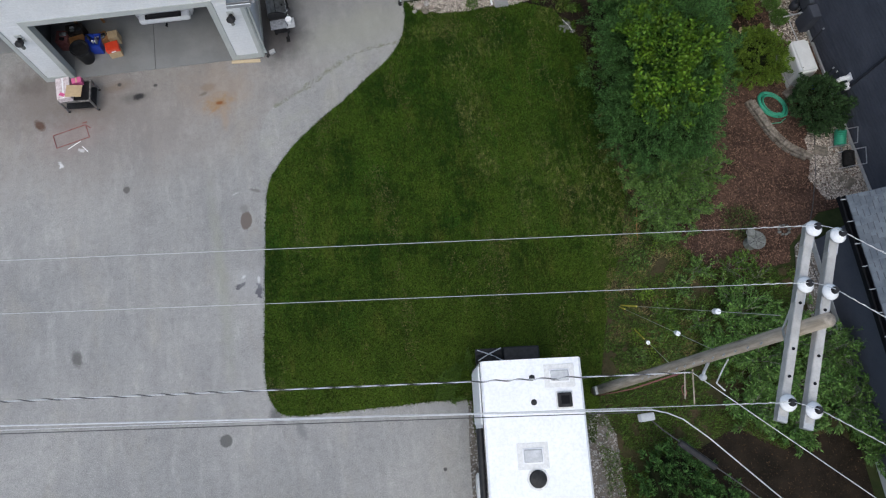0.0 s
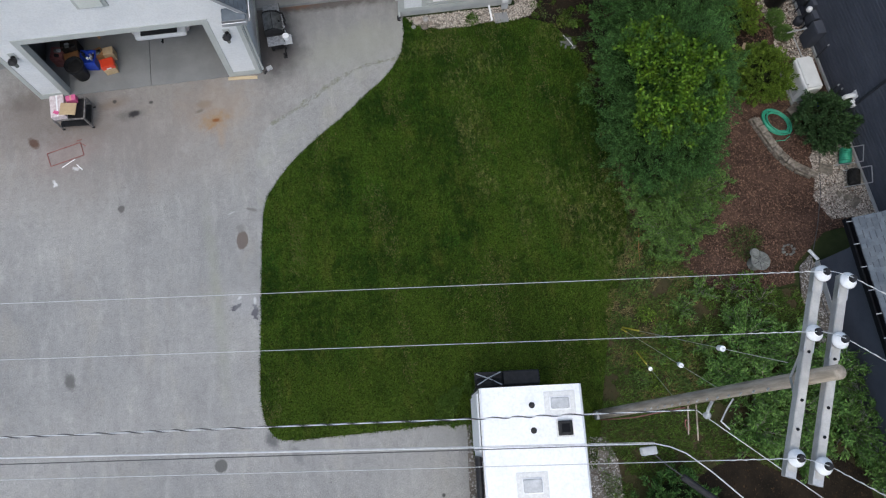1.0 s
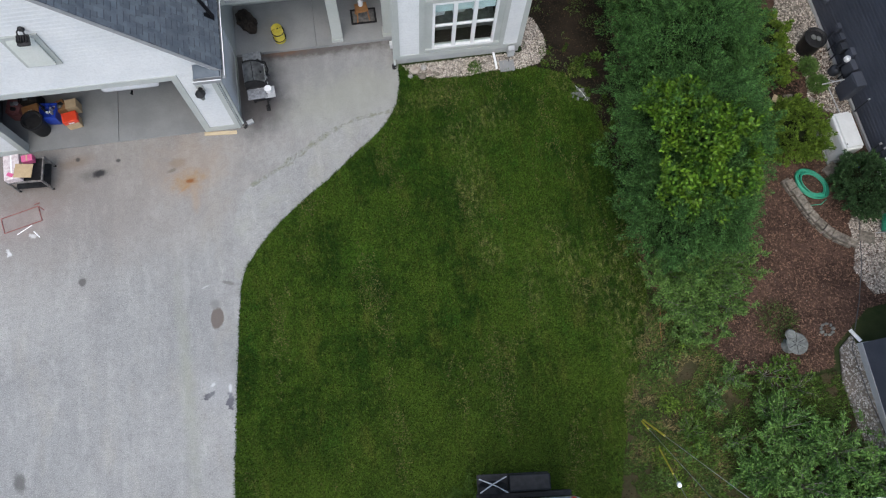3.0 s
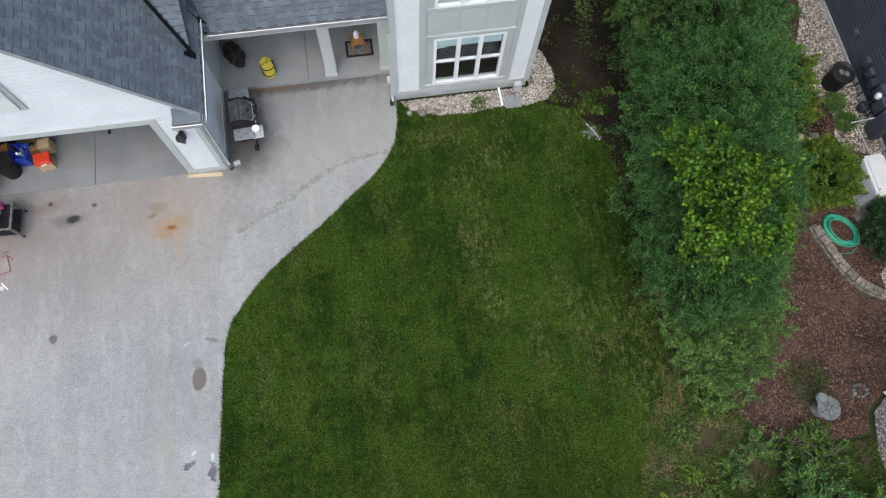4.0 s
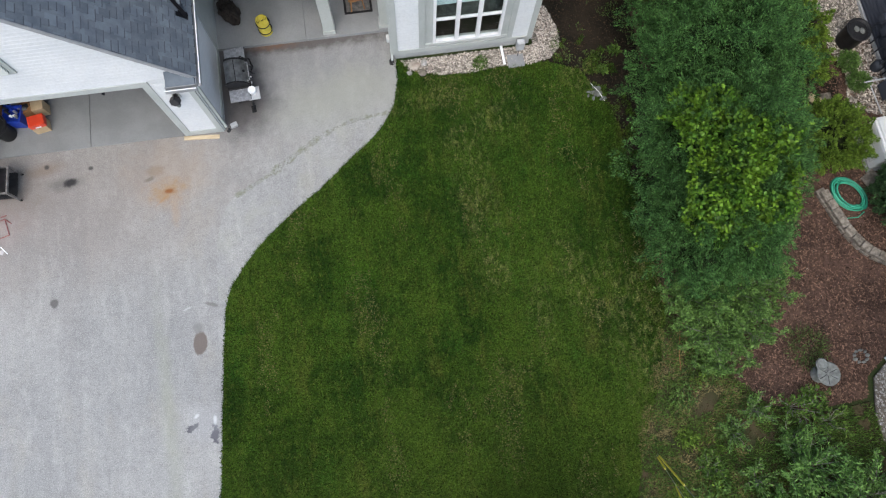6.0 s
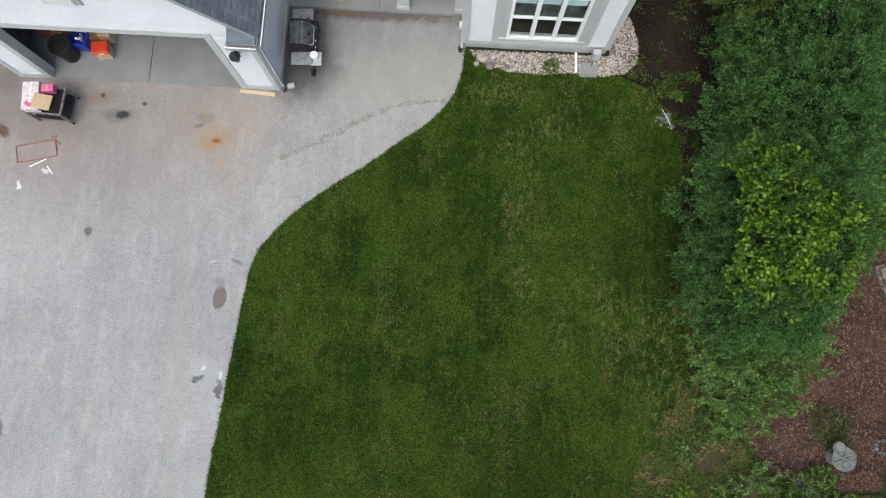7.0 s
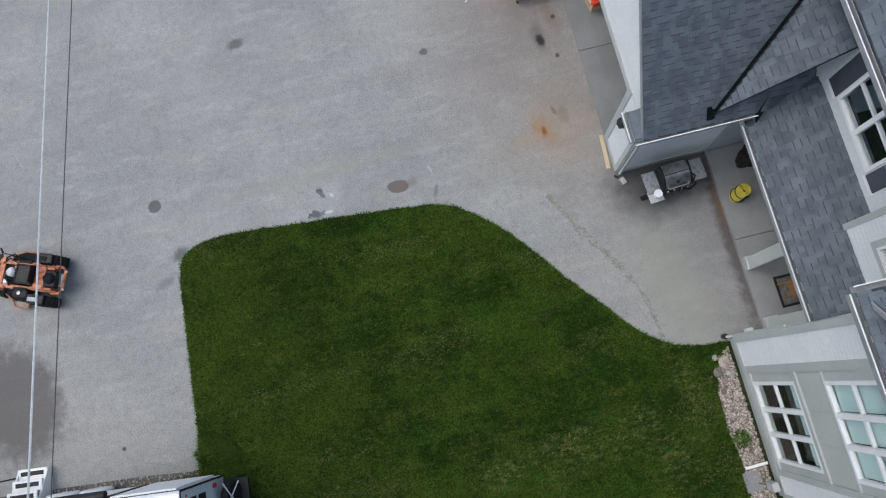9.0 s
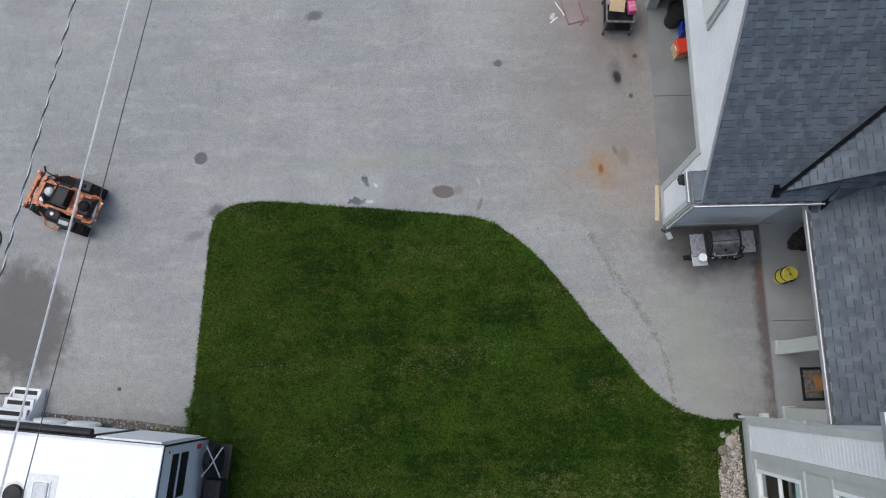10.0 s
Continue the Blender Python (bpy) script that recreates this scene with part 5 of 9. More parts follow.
box(bm, (-0.45, 15.93, 0.12), (0.55, 15.948, 2.2), 0.004)
front_door = part("front_door", bm, "dark_room", house, "dark front door under the porch")
bm = bmesh.new()
box(bm, (-0.60, 15.90, 0.12), (-0.46, 15.945, 2.34))
box(bm, (0.56, 15.90, 0.12), (0.70, 15.945, 2.34))
box(bm, (-0.46, 15.90, 2.21), (0.56, 15.945, 2.34))
part("door_casing", bm, "white", front_door)
for x0, x1, nm in ((-0.90, -0.60, "porch_column"), (0.60, 0.88, "porch_pilaster")):
    bm = bmesh.new()
    box(bm, (x0, 14.36, 0.24), (x1, 14.60, 2.66), 0.012)
    col = part(nm, bm, "panel", house, "square sage porch column")
    bm = bmesh.new()
    box(bm, (x0 - 0.03, 14.33, 0.10), (x1 + 0.0, 14.63, 0.24), 0.012)
    part("plinth", bm, "panel", col)
bm = bmesh.new()
for x0, x1 in ((-3.745, -1.40), (-1.39, 0.88)):
    box(bm, (x0, 14.28, -0.03), (x1, 15.95, 0.10), 0.008)
tagged(part("porch_floor", bm, "concrete"), "grey concrete porch slab with a joint", "floor", kind="structure")

# ---- upper storey behind the porch ----
TOPZ = 6.22
B = Plane((0, 15.38, 0), (1, 0, 0), (0, -1, 0))
bm = bmesh.new()
B.holed(bm, -8.0, -0.8, 3.2, TOPZ, [(-3.12, -1.58, 4.12, 5.65)], -0.16, -0.002)
back = part("upper_wall", bm, "siding", house, "white upper storey wall")
window(B, -3.12, -1.58, 4.12, 5.65, 2, back, 0.0)
for s0, s1 in ((-3.53, -3.16), (-1.54, -1.18)):
    bm = bmesh.new()
    B.box(bm, s0, s1, 0.0, 0.018, 4.06, 5.65)
    part("wall_panel", bm, "slate_siding", back, "dark slate panel beside the window")
    bm = bmesh.new()
    B.box(bm, s0 - 0.02, s1 + 0.02, 0.0, 0.03, 3.98, 4.056)
    part("panel_sill", bm, "white", back)
B.laps(back, "siding", 3.8, TOPZ, lambda z: -8.0, lambda z: -3.6)
U = Plane((0, 14.97, 0), (1, 0, 0), (0, -1, 0))
bm = bmesh.new()
U.holed(bm, -0.80, 0.90, 3.2, TOPZ, [(-0.17, 0.30, 4.30, 5.32)], -0.14, -0.002)
bump_wall = part("bump_wall", bm, "siding", house, "white sided upper bump-out")
U.laps(bump_wall, "siding", 3.6, TOPZ, lambda z: -0.68, lambda z: -0.31)
U.laps(bump_wall, "siding", 3.6, 4.16, lambda z: -0.31, lambda z: 0.44)
U.laps(bump_wall, "siding", 5.46, TOPZ, lambda z: -0.31, lambda z: 0.44)
U.laps(bump_wall, "siding", 3.6, TOPZ, lambda z: 0.44, lambda z: 0.88)
bm = bmesh.new()
U.box(bm, -0.80, -0.68, 0.0, 0.03, 3.3, TOPZ)
part("corner_board", bm, "trim", bump_wall)
window(U, -0.17, 0.30, 4.30, 5.32, 1, bump_wall, 0.0, frame=0.05, trim=0.13)
bm = bmesh.new()
box(bm, (-0.80, 14.975, 3.3), (-0.66, 15.4, TOPZ))
part("bump_cheek", bm, "siding", house)

# ---- the two-storey bay ----
BX0, BX1, BY = 0.85, 4.53, 13.47
W = Plane((0, BY, 0), (1, 0, 0), (0, -1, 0))
W1, W2 = (1.89, 3.675, 0.62, 2.71), (1.88, 3.675, 3.90, 5.66)
bm = bmesh.new()
W.holed(bm, BX0, BX1, 0.28, TOPZ, [W1, W2], -0.16, -0.002)
bay = part("bay_front_wall", bm, "trim", house, "sage and white bay front with triple windows")
bm = bmesh.new()
W.box(bm, BX0 + 0.02, BX1 - 0.02, -0.2, -0.01, -0.05, 0.28)
part("foundation", bm, "foundation", bay)
W.laps(bay, "siding", 0.42, TOPZ, lambda z: BX0 + 0.12, lambda z: 1.53)
W.laps(bay, "siding", 0.42, TOPZ, lambda z: 3.99, lambda z: BX1 - 0.12)
for s0, s1, z0, z1, d in ((BX0 - 0.02, BX0 + 0.12, 0.26, TOPZ, 0.034), (BX1 - 0.12, BX1 + 0.02, 0.26, TOPZ, 0.034), (BX0 + 0.12, BX1 - 0.12, 0.26, 0.42, 0.036), (1.53, 1.69, 0.42, TOPZ, 0.03), (3.85, 3.99, 0.42, TOPZ, 0.03), (1.69, 3.85, 2.74, 2.86, 0.045), (1.69, 3.85, 0.52, 0.61, 0.05), (1.69, 3.85, 3.79, 3.89, 0.03)):
    bm = bmesh.new()
    W.box(bm, s0, s1, 0.0, d, z0, z1)
    part("trim_board", bm, "trim", bay)
for s0, s1 in ((1.73, 2.43), (2.50, 3.07), (3.14, 3.81)):
    bm = bmesh.new()
    W.box(bm, s0, s1, 0.0, 0.012, 2.90, 3.75)
    part("wall_panel", bm, "panel", bay)
window(W, *W1, 3, bay, 0.24)
window(W, *W2, 3, bay, 1.0)
bm = bmesh.new()
box(bm, (BX0, BY + 0.165, 0.0), (BX0 + 0.14, 22, TOPZ))
wside = part("bay_side_wall", bm, "siding", house)
bm = bmesh.new()
box(bm, (BX1 - 0.14, BY + 0.165, 0.0), (BX1, 22, TOPZ))
east = part("bay_east_wall", bm, "siding", house)
E_ = Plane((BX1, 0, 0), (0, 1, 0), (1, 0, 0))
E_.laps(east, "siding", 0.42, TOPZ, lambda z: BY + 0.1, lambda z: 20.0)
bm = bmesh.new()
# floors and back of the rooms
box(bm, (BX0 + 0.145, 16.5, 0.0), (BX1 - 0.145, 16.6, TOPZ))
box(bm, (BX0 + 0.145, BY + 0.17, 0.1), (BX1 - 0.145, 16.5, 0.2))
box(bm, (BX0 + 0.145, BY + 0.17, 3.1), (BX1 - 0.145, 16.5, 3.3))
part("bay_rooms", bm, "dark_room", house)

# upper eaves, pent roof and gables
bm = bmesh.new()
hull(bm, [(0.50, 13.23, TOPZ + 0.02), (4.90, 13.23, TOPZ + 0.02), (4.90, 14.1, TOPZ + 0.02), (0.50, 14.1, TOPZ + 0.02), (0.50, 13.23, TOPZ + 0.08), (4.90, 13.23, TOPZ + 0.08), (4.6, 14.1, TOPZ + 0.64), (0.80, 14.1, TOPZ + 0.64)])
pent = part("pent_roof", bm, "deck", house, "grey shingle pent roof under the bay gable")
gutter([(0.50, 14.6, TOPZ + 0.06), (0.50, 13.23, TOPZ + 0.06), (4.90, 13.23, TOPZ + 0.06), (4.90, 16, TOPZ + 0.06)], house)
bm = bmesh.new()
box(bm, (0.54, 14.12, TOPZ + 0.015), (4.88, 22, TOPZ + 0.07))
box(bm, (-8.0, 14.80, TOPZ + 0.0), (-1.3, 22, TOPZ + 0.06))
box(bm, (-1.28, 14.5, TOPZ + 0.002), (0.53, 22, TOPZ + 0.062))
part("upper_soffit", bm, "white", house)
gutter([(-8.0, 14.80, TOPZ + 0.06), (-1.28, 14.80, TOPZ + 0.06)], house)
gutter([(-1.28, 14.85, TOPZ + 0.06), (-1.28, 14.5, TOPZ + 0.06), (0.39, 14.5, TOPZ + 0.06)], house)


def gable(x0, x1, y, z, pitch, name, lip=0.3):
    """A steep white gable with its two roof slopes behind a pent roof."""
    xm, zt = (x0 + x1) / 2, z + pitch * (x1 - x0) / 2
    bm = bmesh.new()
    hull(bm, [(x0, y, z), (x1, y, z), (xm + .01, y, zt), (xm - .01, y, zt), (x0, y + 0.12, z), (x1, y + 0.12, z), (xm + .01, y + 0.12, zt), (xm - .01, y + 0.12, zt)])
    w = part(name, bm, "siding", house, "white sided upper gable")
    P_ = Plane((0, y, 0), (1, 0, 0), (0, -1, 0))
    P_.laps(w, "siding", z, zt - 0.1, lambda h: xm - (zt - h) / pitch, lambda h: xm + (zt - h) / pitch)
    for sgn in (-1, 1):
        xe, ze = xm + sgn * ((x1 - x0) / 2 + 0.32), z - 0.32 * pitch
        bm = bmesh.new()
        hull(bm, [(xe, y - lip, ze), (xm, y - lip, zt), (xm, 22, zt), (xe, 22, ze), (xe, y - lip, ze + 0.14), (xm, y - lip, zt + 0.14), (xm, 22, zt + 0.14), (xe, 22, ze + 0.14)])
        r = part("gable_roof", bm, "deck", house, "slate grey gable roof slope")
        bm = bmesh.new()
        hull(bm, [(xe, y - lip - 0.03, ze + 0.02), (xm, y - lip - 0.03, zt + 0.02), (xm, y - lip - .002, zt + 0.02), (xe, y - lip - .002, ze + 0.02),
                  (xe, y - lip - 0.03, ze + 0.15), (xm, y - lip - 0.03, zt + 0.15), (xm, y - lip - .002, zt + 0.15), (xe, y - lip - .002, ze + 0.15)])
        part("rake_board", bm, "gutter", r)
        v = Vector((xm - xe, 0, zt - ze))
        L = v.length
        along = (0, 1, 0) if sgn > 0 else (0, -1, 0)
        if sgn > 0:
            shingles(r, (xe, y - lip, ze + 0.14), along, v, L, lambda t: 0.0, lambda t: 5.0, 31, lambda s, t: False)
        else:
            shingles(r, (xe, y - lip + 5.0, ze + 0.14), along, v, L, lambda t: 0.0, lambda t: 5.0, 37, lambda s, t: s > 2.6)
    return w


bay_gable = gable(0.93, 4.55, 13.62, TOPZ + 0.30, 1.08, "bay_gable", 0.26)
K = Plane((0, 13.62, 0), (1, 0, 0), (0, -1, 0))
bm = bmesh.new()
hull(bm, [(0.98, 13.49, TOPZ + 0.26), (4.52, 13.49, TOPZ + 0.26), (4.52, 13.61, TOPZ + 0.34), (0.98, 13.61, TOPZ + 0.34), (0.98, 13.49, TOPZ + 0.285), (4.52, 13.49, TOPZ + 0.285), (4.52, 13.61, TOPZ + 0.44), (0.98, 13.61, TOPZ + 0.44)])
part("gable_foot_strip", bm, "slate_trim", bay_gable, "dark grey strip along the pent roof")
bm = bmesh.new()
K.box(bm, 2.36, 2.96, 0.0, 0.06, 6.98, 7.70)
lv = part("gable_louvre", bm, "trim", bay_gable, "sage louvred gable vent")
for i in range(6):
    bm = bmesh.new()
    z = 7.03 + i * 0.10
    hull(bm, [K.p(2.42, 0.06, z), K.p(2.90, 0.06, z), K.p(2.90, 0.06, z + 0.09), K.p(2.42, 0.06, z + 0.09), K.p(2.42, 0.09, z), K.p(2.90, 0.09, z), K.p(2.90, 0.065, z + 0.09), K.p(2.42, 0.065, z + 0.09)])
    part("slat", bm, "panel", lv)
bm = bmesh.new()
hull(bm, [(-1.28, 14.5, TOPZ + 0.065), (0.9, 14.5, TOPZ + 0.065), (0.9, 15.5, TOPZ + 0.065), (-1.28, 15.5, TOPZ + 0.065), (-1.28, 14.5, TOPZ + 0.09), (0.9, 14.5, TOPZ + 0.09), (0.9, 15.5, TOPZ + 0.65), (-0.9, 15.5, TOPZ + 0.65)])
bump_pent = part("bump_pent_roof", bm, "deck", house)
bump_gable = gable(-0.80, 1.6, 14.93, TOPZ + 0.24, 1.08, "bump_gable", 0.26)
bm = bmesh.new()
hull(bm, [(-0.76, 14.80, TOPZ + 0.24), (0.52, 14.80, TOPZ + 0.24), (0.52, 14.92, TOPZ + 0.30), (-0.76, 14.92, TOPZ + 0.30), (-0.76, 14.80, TOPZ + 0.285), (0.52, 14.80, TOPZ + 0.285), (0.52, 14.92, TOPZ + 0.42), (-0.76, 14.92, TOPZ + 0.42)])
part("gable_foot_strip", bm, "slate_trim", bump_gable, "dark grey strip along the pent roof")
bm = bmesh.new()
hull(bm, [(-8, 14.80, TOPZ + 0.065), (-1.3, 14.80, TOPZ + 0.065), (-1.3, 20, TOPZ + 4.5), (-8, 20, TOPZ + 4.5), (-8, 14.80, TOPZ + 0.15), (-1.3, 14.80, TOPZ + 0.15), (-1.3, 20, TOPZ + 4.6), (-8, 20, TOPZ + 4.6)])
main_roof = part("main_roof", bm, "deck", house, "main slate grey shingle roof")

# downspout and drain pipe of the bay
bm = bmesh.new()
tube(bm, [(0.80, 13.5, 3.0), (0.80, 13.46, 0.3), (0.80, 13.36, 0.12), (0.80, 13.28, 0.1)], 0.04, 4)
part("downspout", bm, "trim", house)
bm = bmesh.new()
tube(bm, [(0.78, 13.34, 0.02), (0.78, 13.34, 0.14)], 0.07, 10)
part("drain_boot", bm, "black", house)

sofa = thing("sofa", "pale grey sofa behind the lower bay window", "sofa", (2.85, 14.55, 0.20))
bm = bmesh.new()
box(bm, (-0.95, -0.35, 0.12), (0.95, 0.35, 0.40), 0.06)
part("seat", bm, "cement", sofa)
bm = bmesh.new()
box(bm, (-0.95, 0.22, 0.12), (0.95, 0.42, 0.70), 0.08)
part("backrest", bm, "cement", sofa)
for x in (-1.0, 0.86):
    bm = bmesh.new()
    box(bm, (x, -0.38, 0.12), (x + 0.14, 0.42, 0.55), 0.05)
    part("armrest", bm, "cement", sofa)
for x, m_ in ((-0.6, "white"), (0.0, "trim"), (0.6, "white")):
    bm = bmesh.new()
    box(bm, (x - 0.2, -0.02, 0.40), (x + 0.2, 0.16, 0.66), 0.07, pose(0, 0, 0, 0, 0, 3))
    part("cushion", bm, m_, sofa)


# ---- the dark neighbouring house ----
nbr = thing("neighbour_house", "dark slate sided neighbouring house with shingled low wing", "house")
NA, NB = Vector((13.72, 15.6, 0)), Vector((14.33, 4.4, 0))
N = Plane(NB, NA - NB, Vector((-1, -0.055, 0)))
NL = (NA - NB).length
bm = bmesh.new()
N.box(bm, -0.1, NL + 6, -0.3, -0.004, 0.12, 6.0)
nwall = part("side_wall", bm, "slate_siding", nbr, "dark slate lapped siding wall")
N.laps(nwall, "slate_siding", 0.16, 6.0, lambda z: 0.0, lambda z: NL + 6, step=0.125, out=0.024)
bm = bmesh.new()
N.box(bm, -0.1, NL + 6, -0.3, 0.05, -0.05, 0.12)
part("foundation", bm, "foundation", nwall, "pale concrete foundation")
bm = bmesh.new()
tube(bm, [N.p(3.6, 0.06, 0.3), N.p(3.6, 0.06, 5.5)], 0.045, 4)
part("downspout", bm, "slate_trim", nwall)
bm = bmesh.new()
hull(bm, [N.p(-0.2, 0.4, 6.0), N.p(NL + 6, 0.4, 6.0), N.p(NL + 6, -6, 9.0), N.p(-0.2, -6, 9.0), N.p(-0.2, 0.4, 6.15), N.p(NL + 6, 0.4, 6.15), N.p(NL + 6, -6, 9.15), N.p(-0.2, -6, 9.15)])
part("main_roof", bm, "shingle", nbr)
bm = bmesh.new()
N.box(bm, 9.7, 10.6, 0.0, 0.05, 1.6, 2.9)
part("window", bm, "white", nbr, "white window frame")
# low wing
bm = bmesh.new()
box(bm, (11.95, -9, 0.25), (12.2, 3.5, 2.55))
box(bm, (12.2, 3.3, 0.25), (14.6, 3.5, 2.55))
wing = part("wing_wall", bm, "slate_siding", nbr, "dark grey wing wall")
bm = bmesh.new()
box(bm, (11.93, -9, -0.05), (12.2, 3.52, 0.25))
box(bm, (12.2, 3.3, -0.05), (14.6, 3.52, 0.25))
part("foundation", bm, "foundation", wing)
WP = Plane((11.95, 0, 0), (0, 1, 0), (-1, 0, 0))
bm = bmesh.new()
hull(bm, [(11.62, -9, 2.58), (11.62, 4.1, 2.58), (15, 4.1, 3.9), (15, -9, 3.9), (11.62, -9, 2.66), (11.62, 4.1, 2.66), (15, 4.1, 3.98), (15, -9, 3.98)])
wing_roof = part("wing_roof", bm, "deck", nbr, "weathered blue grey shingle wing roof")
for y0, y1 in ((-9, 4.12),):
    bm = bmesh.new()
    box(bm, (11.45, y0, 2.5), (11.47, y1, 2.64))
    box(bm, (11.60, y0, 2.5), (11.615, y1, 2.64))
    box(bm, (11.45, y0, 2.48), (11.615, y1, 2.5))
    gut = part("gutter", bm, "flashing", wing_roof, "black open gutter")
    y = 4.0
    while y > -2:
        bm = bmesh.new()
        box(bm, (11.45, y, 2.625), (11.615, y + 0.025, 2.645))
        part("gutter_hanger", bm, "gutter", gut)
        y -= 0.62
bm = bmesh.new()
tube(bm, [(12.0, 3.56, 0.12), (11.85, 3.9, 0.05)], 0.05, 8)
part("drain_pipe", bm, "white", wing)


def wall_box(s, z, w, h, d, material, name, label, category, conduit=True):
    ob = thing(name, label, category, tuple(N.p(s, 0.03, 0)))
    ob.matrix_basis = Matrix.Translation(N.p(s, 0.03, z)) @ Matrix((N.u, -N.n, Vector((0, 0, 1)))).transposed().to_4x4()
    bm = bmesh.new()
    box(bm, (-w / 2, -d, 0), (w / 2, 0, h), 0.02)
    part("case", bm, material, ob)
    bm = bmesh.new()
    box(bm, (-w / 2 + 0.03, -d - 0.012, 0.05), (w / 2 - 0.03, -d, h - 0.05), 0.004)
    part("cover", bm, material, ob)
    if conduit:
        bm = bmesh.new()
        tube(bm, [(0, -d / 2, 0), (0, -d / 2, -z + 0.05)], 0.022, 7)
        part("conduit", bm, "slate_trim", ob)
    return ob


wall_box(6.36, 0.06, 0.46, 0.88, 0.30, "slate_siding", "electric_cabinet", "tall dark grey electric panel standing against the siding", "cabinet", False)
wall_box(6.86, 0.40, 0.34, 0.46, 0.16, "slate_siding", "electric_meter_box", "dark slate box on the siding", "meter")
wall_box(7.20, 0.62, 0.26, 0.40, 0.14, "slate_siding", "electric_meter_box", "dark slate box on the siding", "meter")
wall_box(7.50, 0.58, 0.24, 0.26, 0.22, "slate_trim", "electric_meter_box", "dark meter box on the siding", "meter")
wall_box(7.81, 0.60, 0.22, 0.26, 0.14, "slate_siding", "electric_meter_box", "small dark box on the siding", "meter")
wall_box(8.14, 0.66, 0.20, 0.24, 0.12, "slate_siding", "electric_meter_box", "small dark box on the siding", "meter")
wall_box(9.07, 0.72, 0.16, 0.16, 0.14, "slate_siding", "electric_meter_box", "small dark box on the siding", "meter", False)
meter = thing("round_meter", "white round meter dome on a dark pipe", "meter", tuple(N.p(7.07, 0.24, 0)))
bm = bmesh.new()
lathe(bm, [(0.085, 0.80), (0.09, 0.84), (0.085, 0.90), (0.06, 0.935), (0.0, 0.945)], 18)
part("dome", bm, "white", meter, smooth=True)
bm = bmesh.new()
lathe(bm, [(0.10, 0.74), (0.105, 0.77), (0.10, 0.80), (0.0, 0.80)], 18)
lathe(bm, [(0.0, 0.74), (0.10, 0.74)], 18)
part("collar", bm, "slate_trim", meter)
bm = bmesh.new()
tube(bm, [(0.0, 0.0, 0.75), (0.0, 0.0, 0.20), (0.12, -0.02, 0.12), (0.2, -0.02, 0.12)], 0.03, 8)
part("riser", bm, "slate_trim", meter)
tank = thing("gas_regulator", "dark round regulator low on the foundation", "regulator", tuple(N.p(7.10, 0.20, 0)))
bm = bmesh.new()
lathe(bm, [(0.0, 0.02), (0.13, 0.02), (0.15, 0.08), (0.15, 0.24), (0.11, 0.31), (0.0, 0.33)], 20)
part("body", bm, "slate_trim", tank, smooth=True)
bm = bmesh.new()
tube(bm, [(0, 0, 0.33), (0, 0, 0.42)], 0.03, 8)
part("stem", bm, "galv", tank)
vent_ = thing("exhaust_hood", "white plastic exhaust hood on dark siding", "vent", tuple(N.p(3.86, 0.02, 0.92)))
bm = bmesh.new()
tube(bm, [(0, 0, 0.1), (-0.16, 0, 0.1), (-0.26, 0, 0.06), (-0.30, 0.0, -0.03)], 0.07, 12)
part("elbow", bm, "white", vent_)
bm = bmesh.new()
box(bm, (-0.02, -0.12, -0.02), (0.0, 0.12, 0.22), 0.006)
part("flange", bm, "white", vent_)
bm = bmesh.new()
box(bm, (-0.14, -0.32, -0.12), (-0.01, -0.12, 0.05), 0.03)
part("side_cap", bm, "white", vent_)
for s, z, l in ((5.70, 0.15, 0.72), (4.42, 0.22, 0.42), (4.24, 0.30, 0.42)):
    p = thing("wall_pipe", "grey pipe stub on the dark siding", "pipe", tuple(N.p(s, 0.0, z)))
    bm = bmesh.new()
    tube(bm, [(0.02, 0, 0), (-0.1, 0, 0.02), (-0.12, 0, l)], 0.022, 8)
    part("stub", bm, "slate_trim", p)
    bm = bmesh.new()
    tube(bm, [(-0.12, 0, l), (-0.12, 0, l + 0.05)], 0.028, 8)
    part("cap", bm, "grey_plastic", p)


# ---- travel trailer ----
rv = thing("travel_trailer", "white travel trailer with rubber roof, awning and rear windows", "trailer", (2.34, 1.06, 0), 180 - 5.7)
# local: +y runs forward along the trailer, x across; the rear wall is at y = 0
HW, RT = 1.225, 2.93
bm = bmesh.new()
prof = [(-HW, 0.5), (-HW, RT - 0.10), (-HW + 0.07, RT - 0.02), (-0.5, RT + 0.02), (0.5, RT + 0.02), (HW - 0.07, RT - 0.02), (HW, RT - 0.10), (HW, 0.5)]
hull(bm, [(x, 0.0, z) for x, z in prof] + [(x, 8.6, z) for x, z in prof])
body = part("body", bm, "rv_white", rv, "smooth white trailer shell")
bm = bmesh.new()
pr = [(-HW - 0.01, RT - 0.06), (-HW + 0.05, RT + 0.012), (-0.5, RT + 0.045), (0.5, RT + 0.045), (HW - 0.05, RT + 0.012), (HW + 0.01, RT - 0.06)]
hull(bm, [(x, -0.012, z) for x, z in pr] + [(x, 8.6, z) for x, z in pr])
part("roof_membrane", bm, "rv_white", rv)
for x in (-HW - 0.012, HW + 0.004):
    bm = bmesh.new()
    box(bm, (x, -0.01, RT - 0.12), (x + 0.012, 8.6, RT - 0.04))
    part("gutter_rail", bm, "grey_plastic" if x < 0 else "black", rv)
bm = bmesh.new()
box(bm, (-HW, -0.018, RT - 0.07), (HW, 0.0, RT - 0.02), 0.004)
part("rear_cap", bm, "black", rv)
bm = bmesh.new()
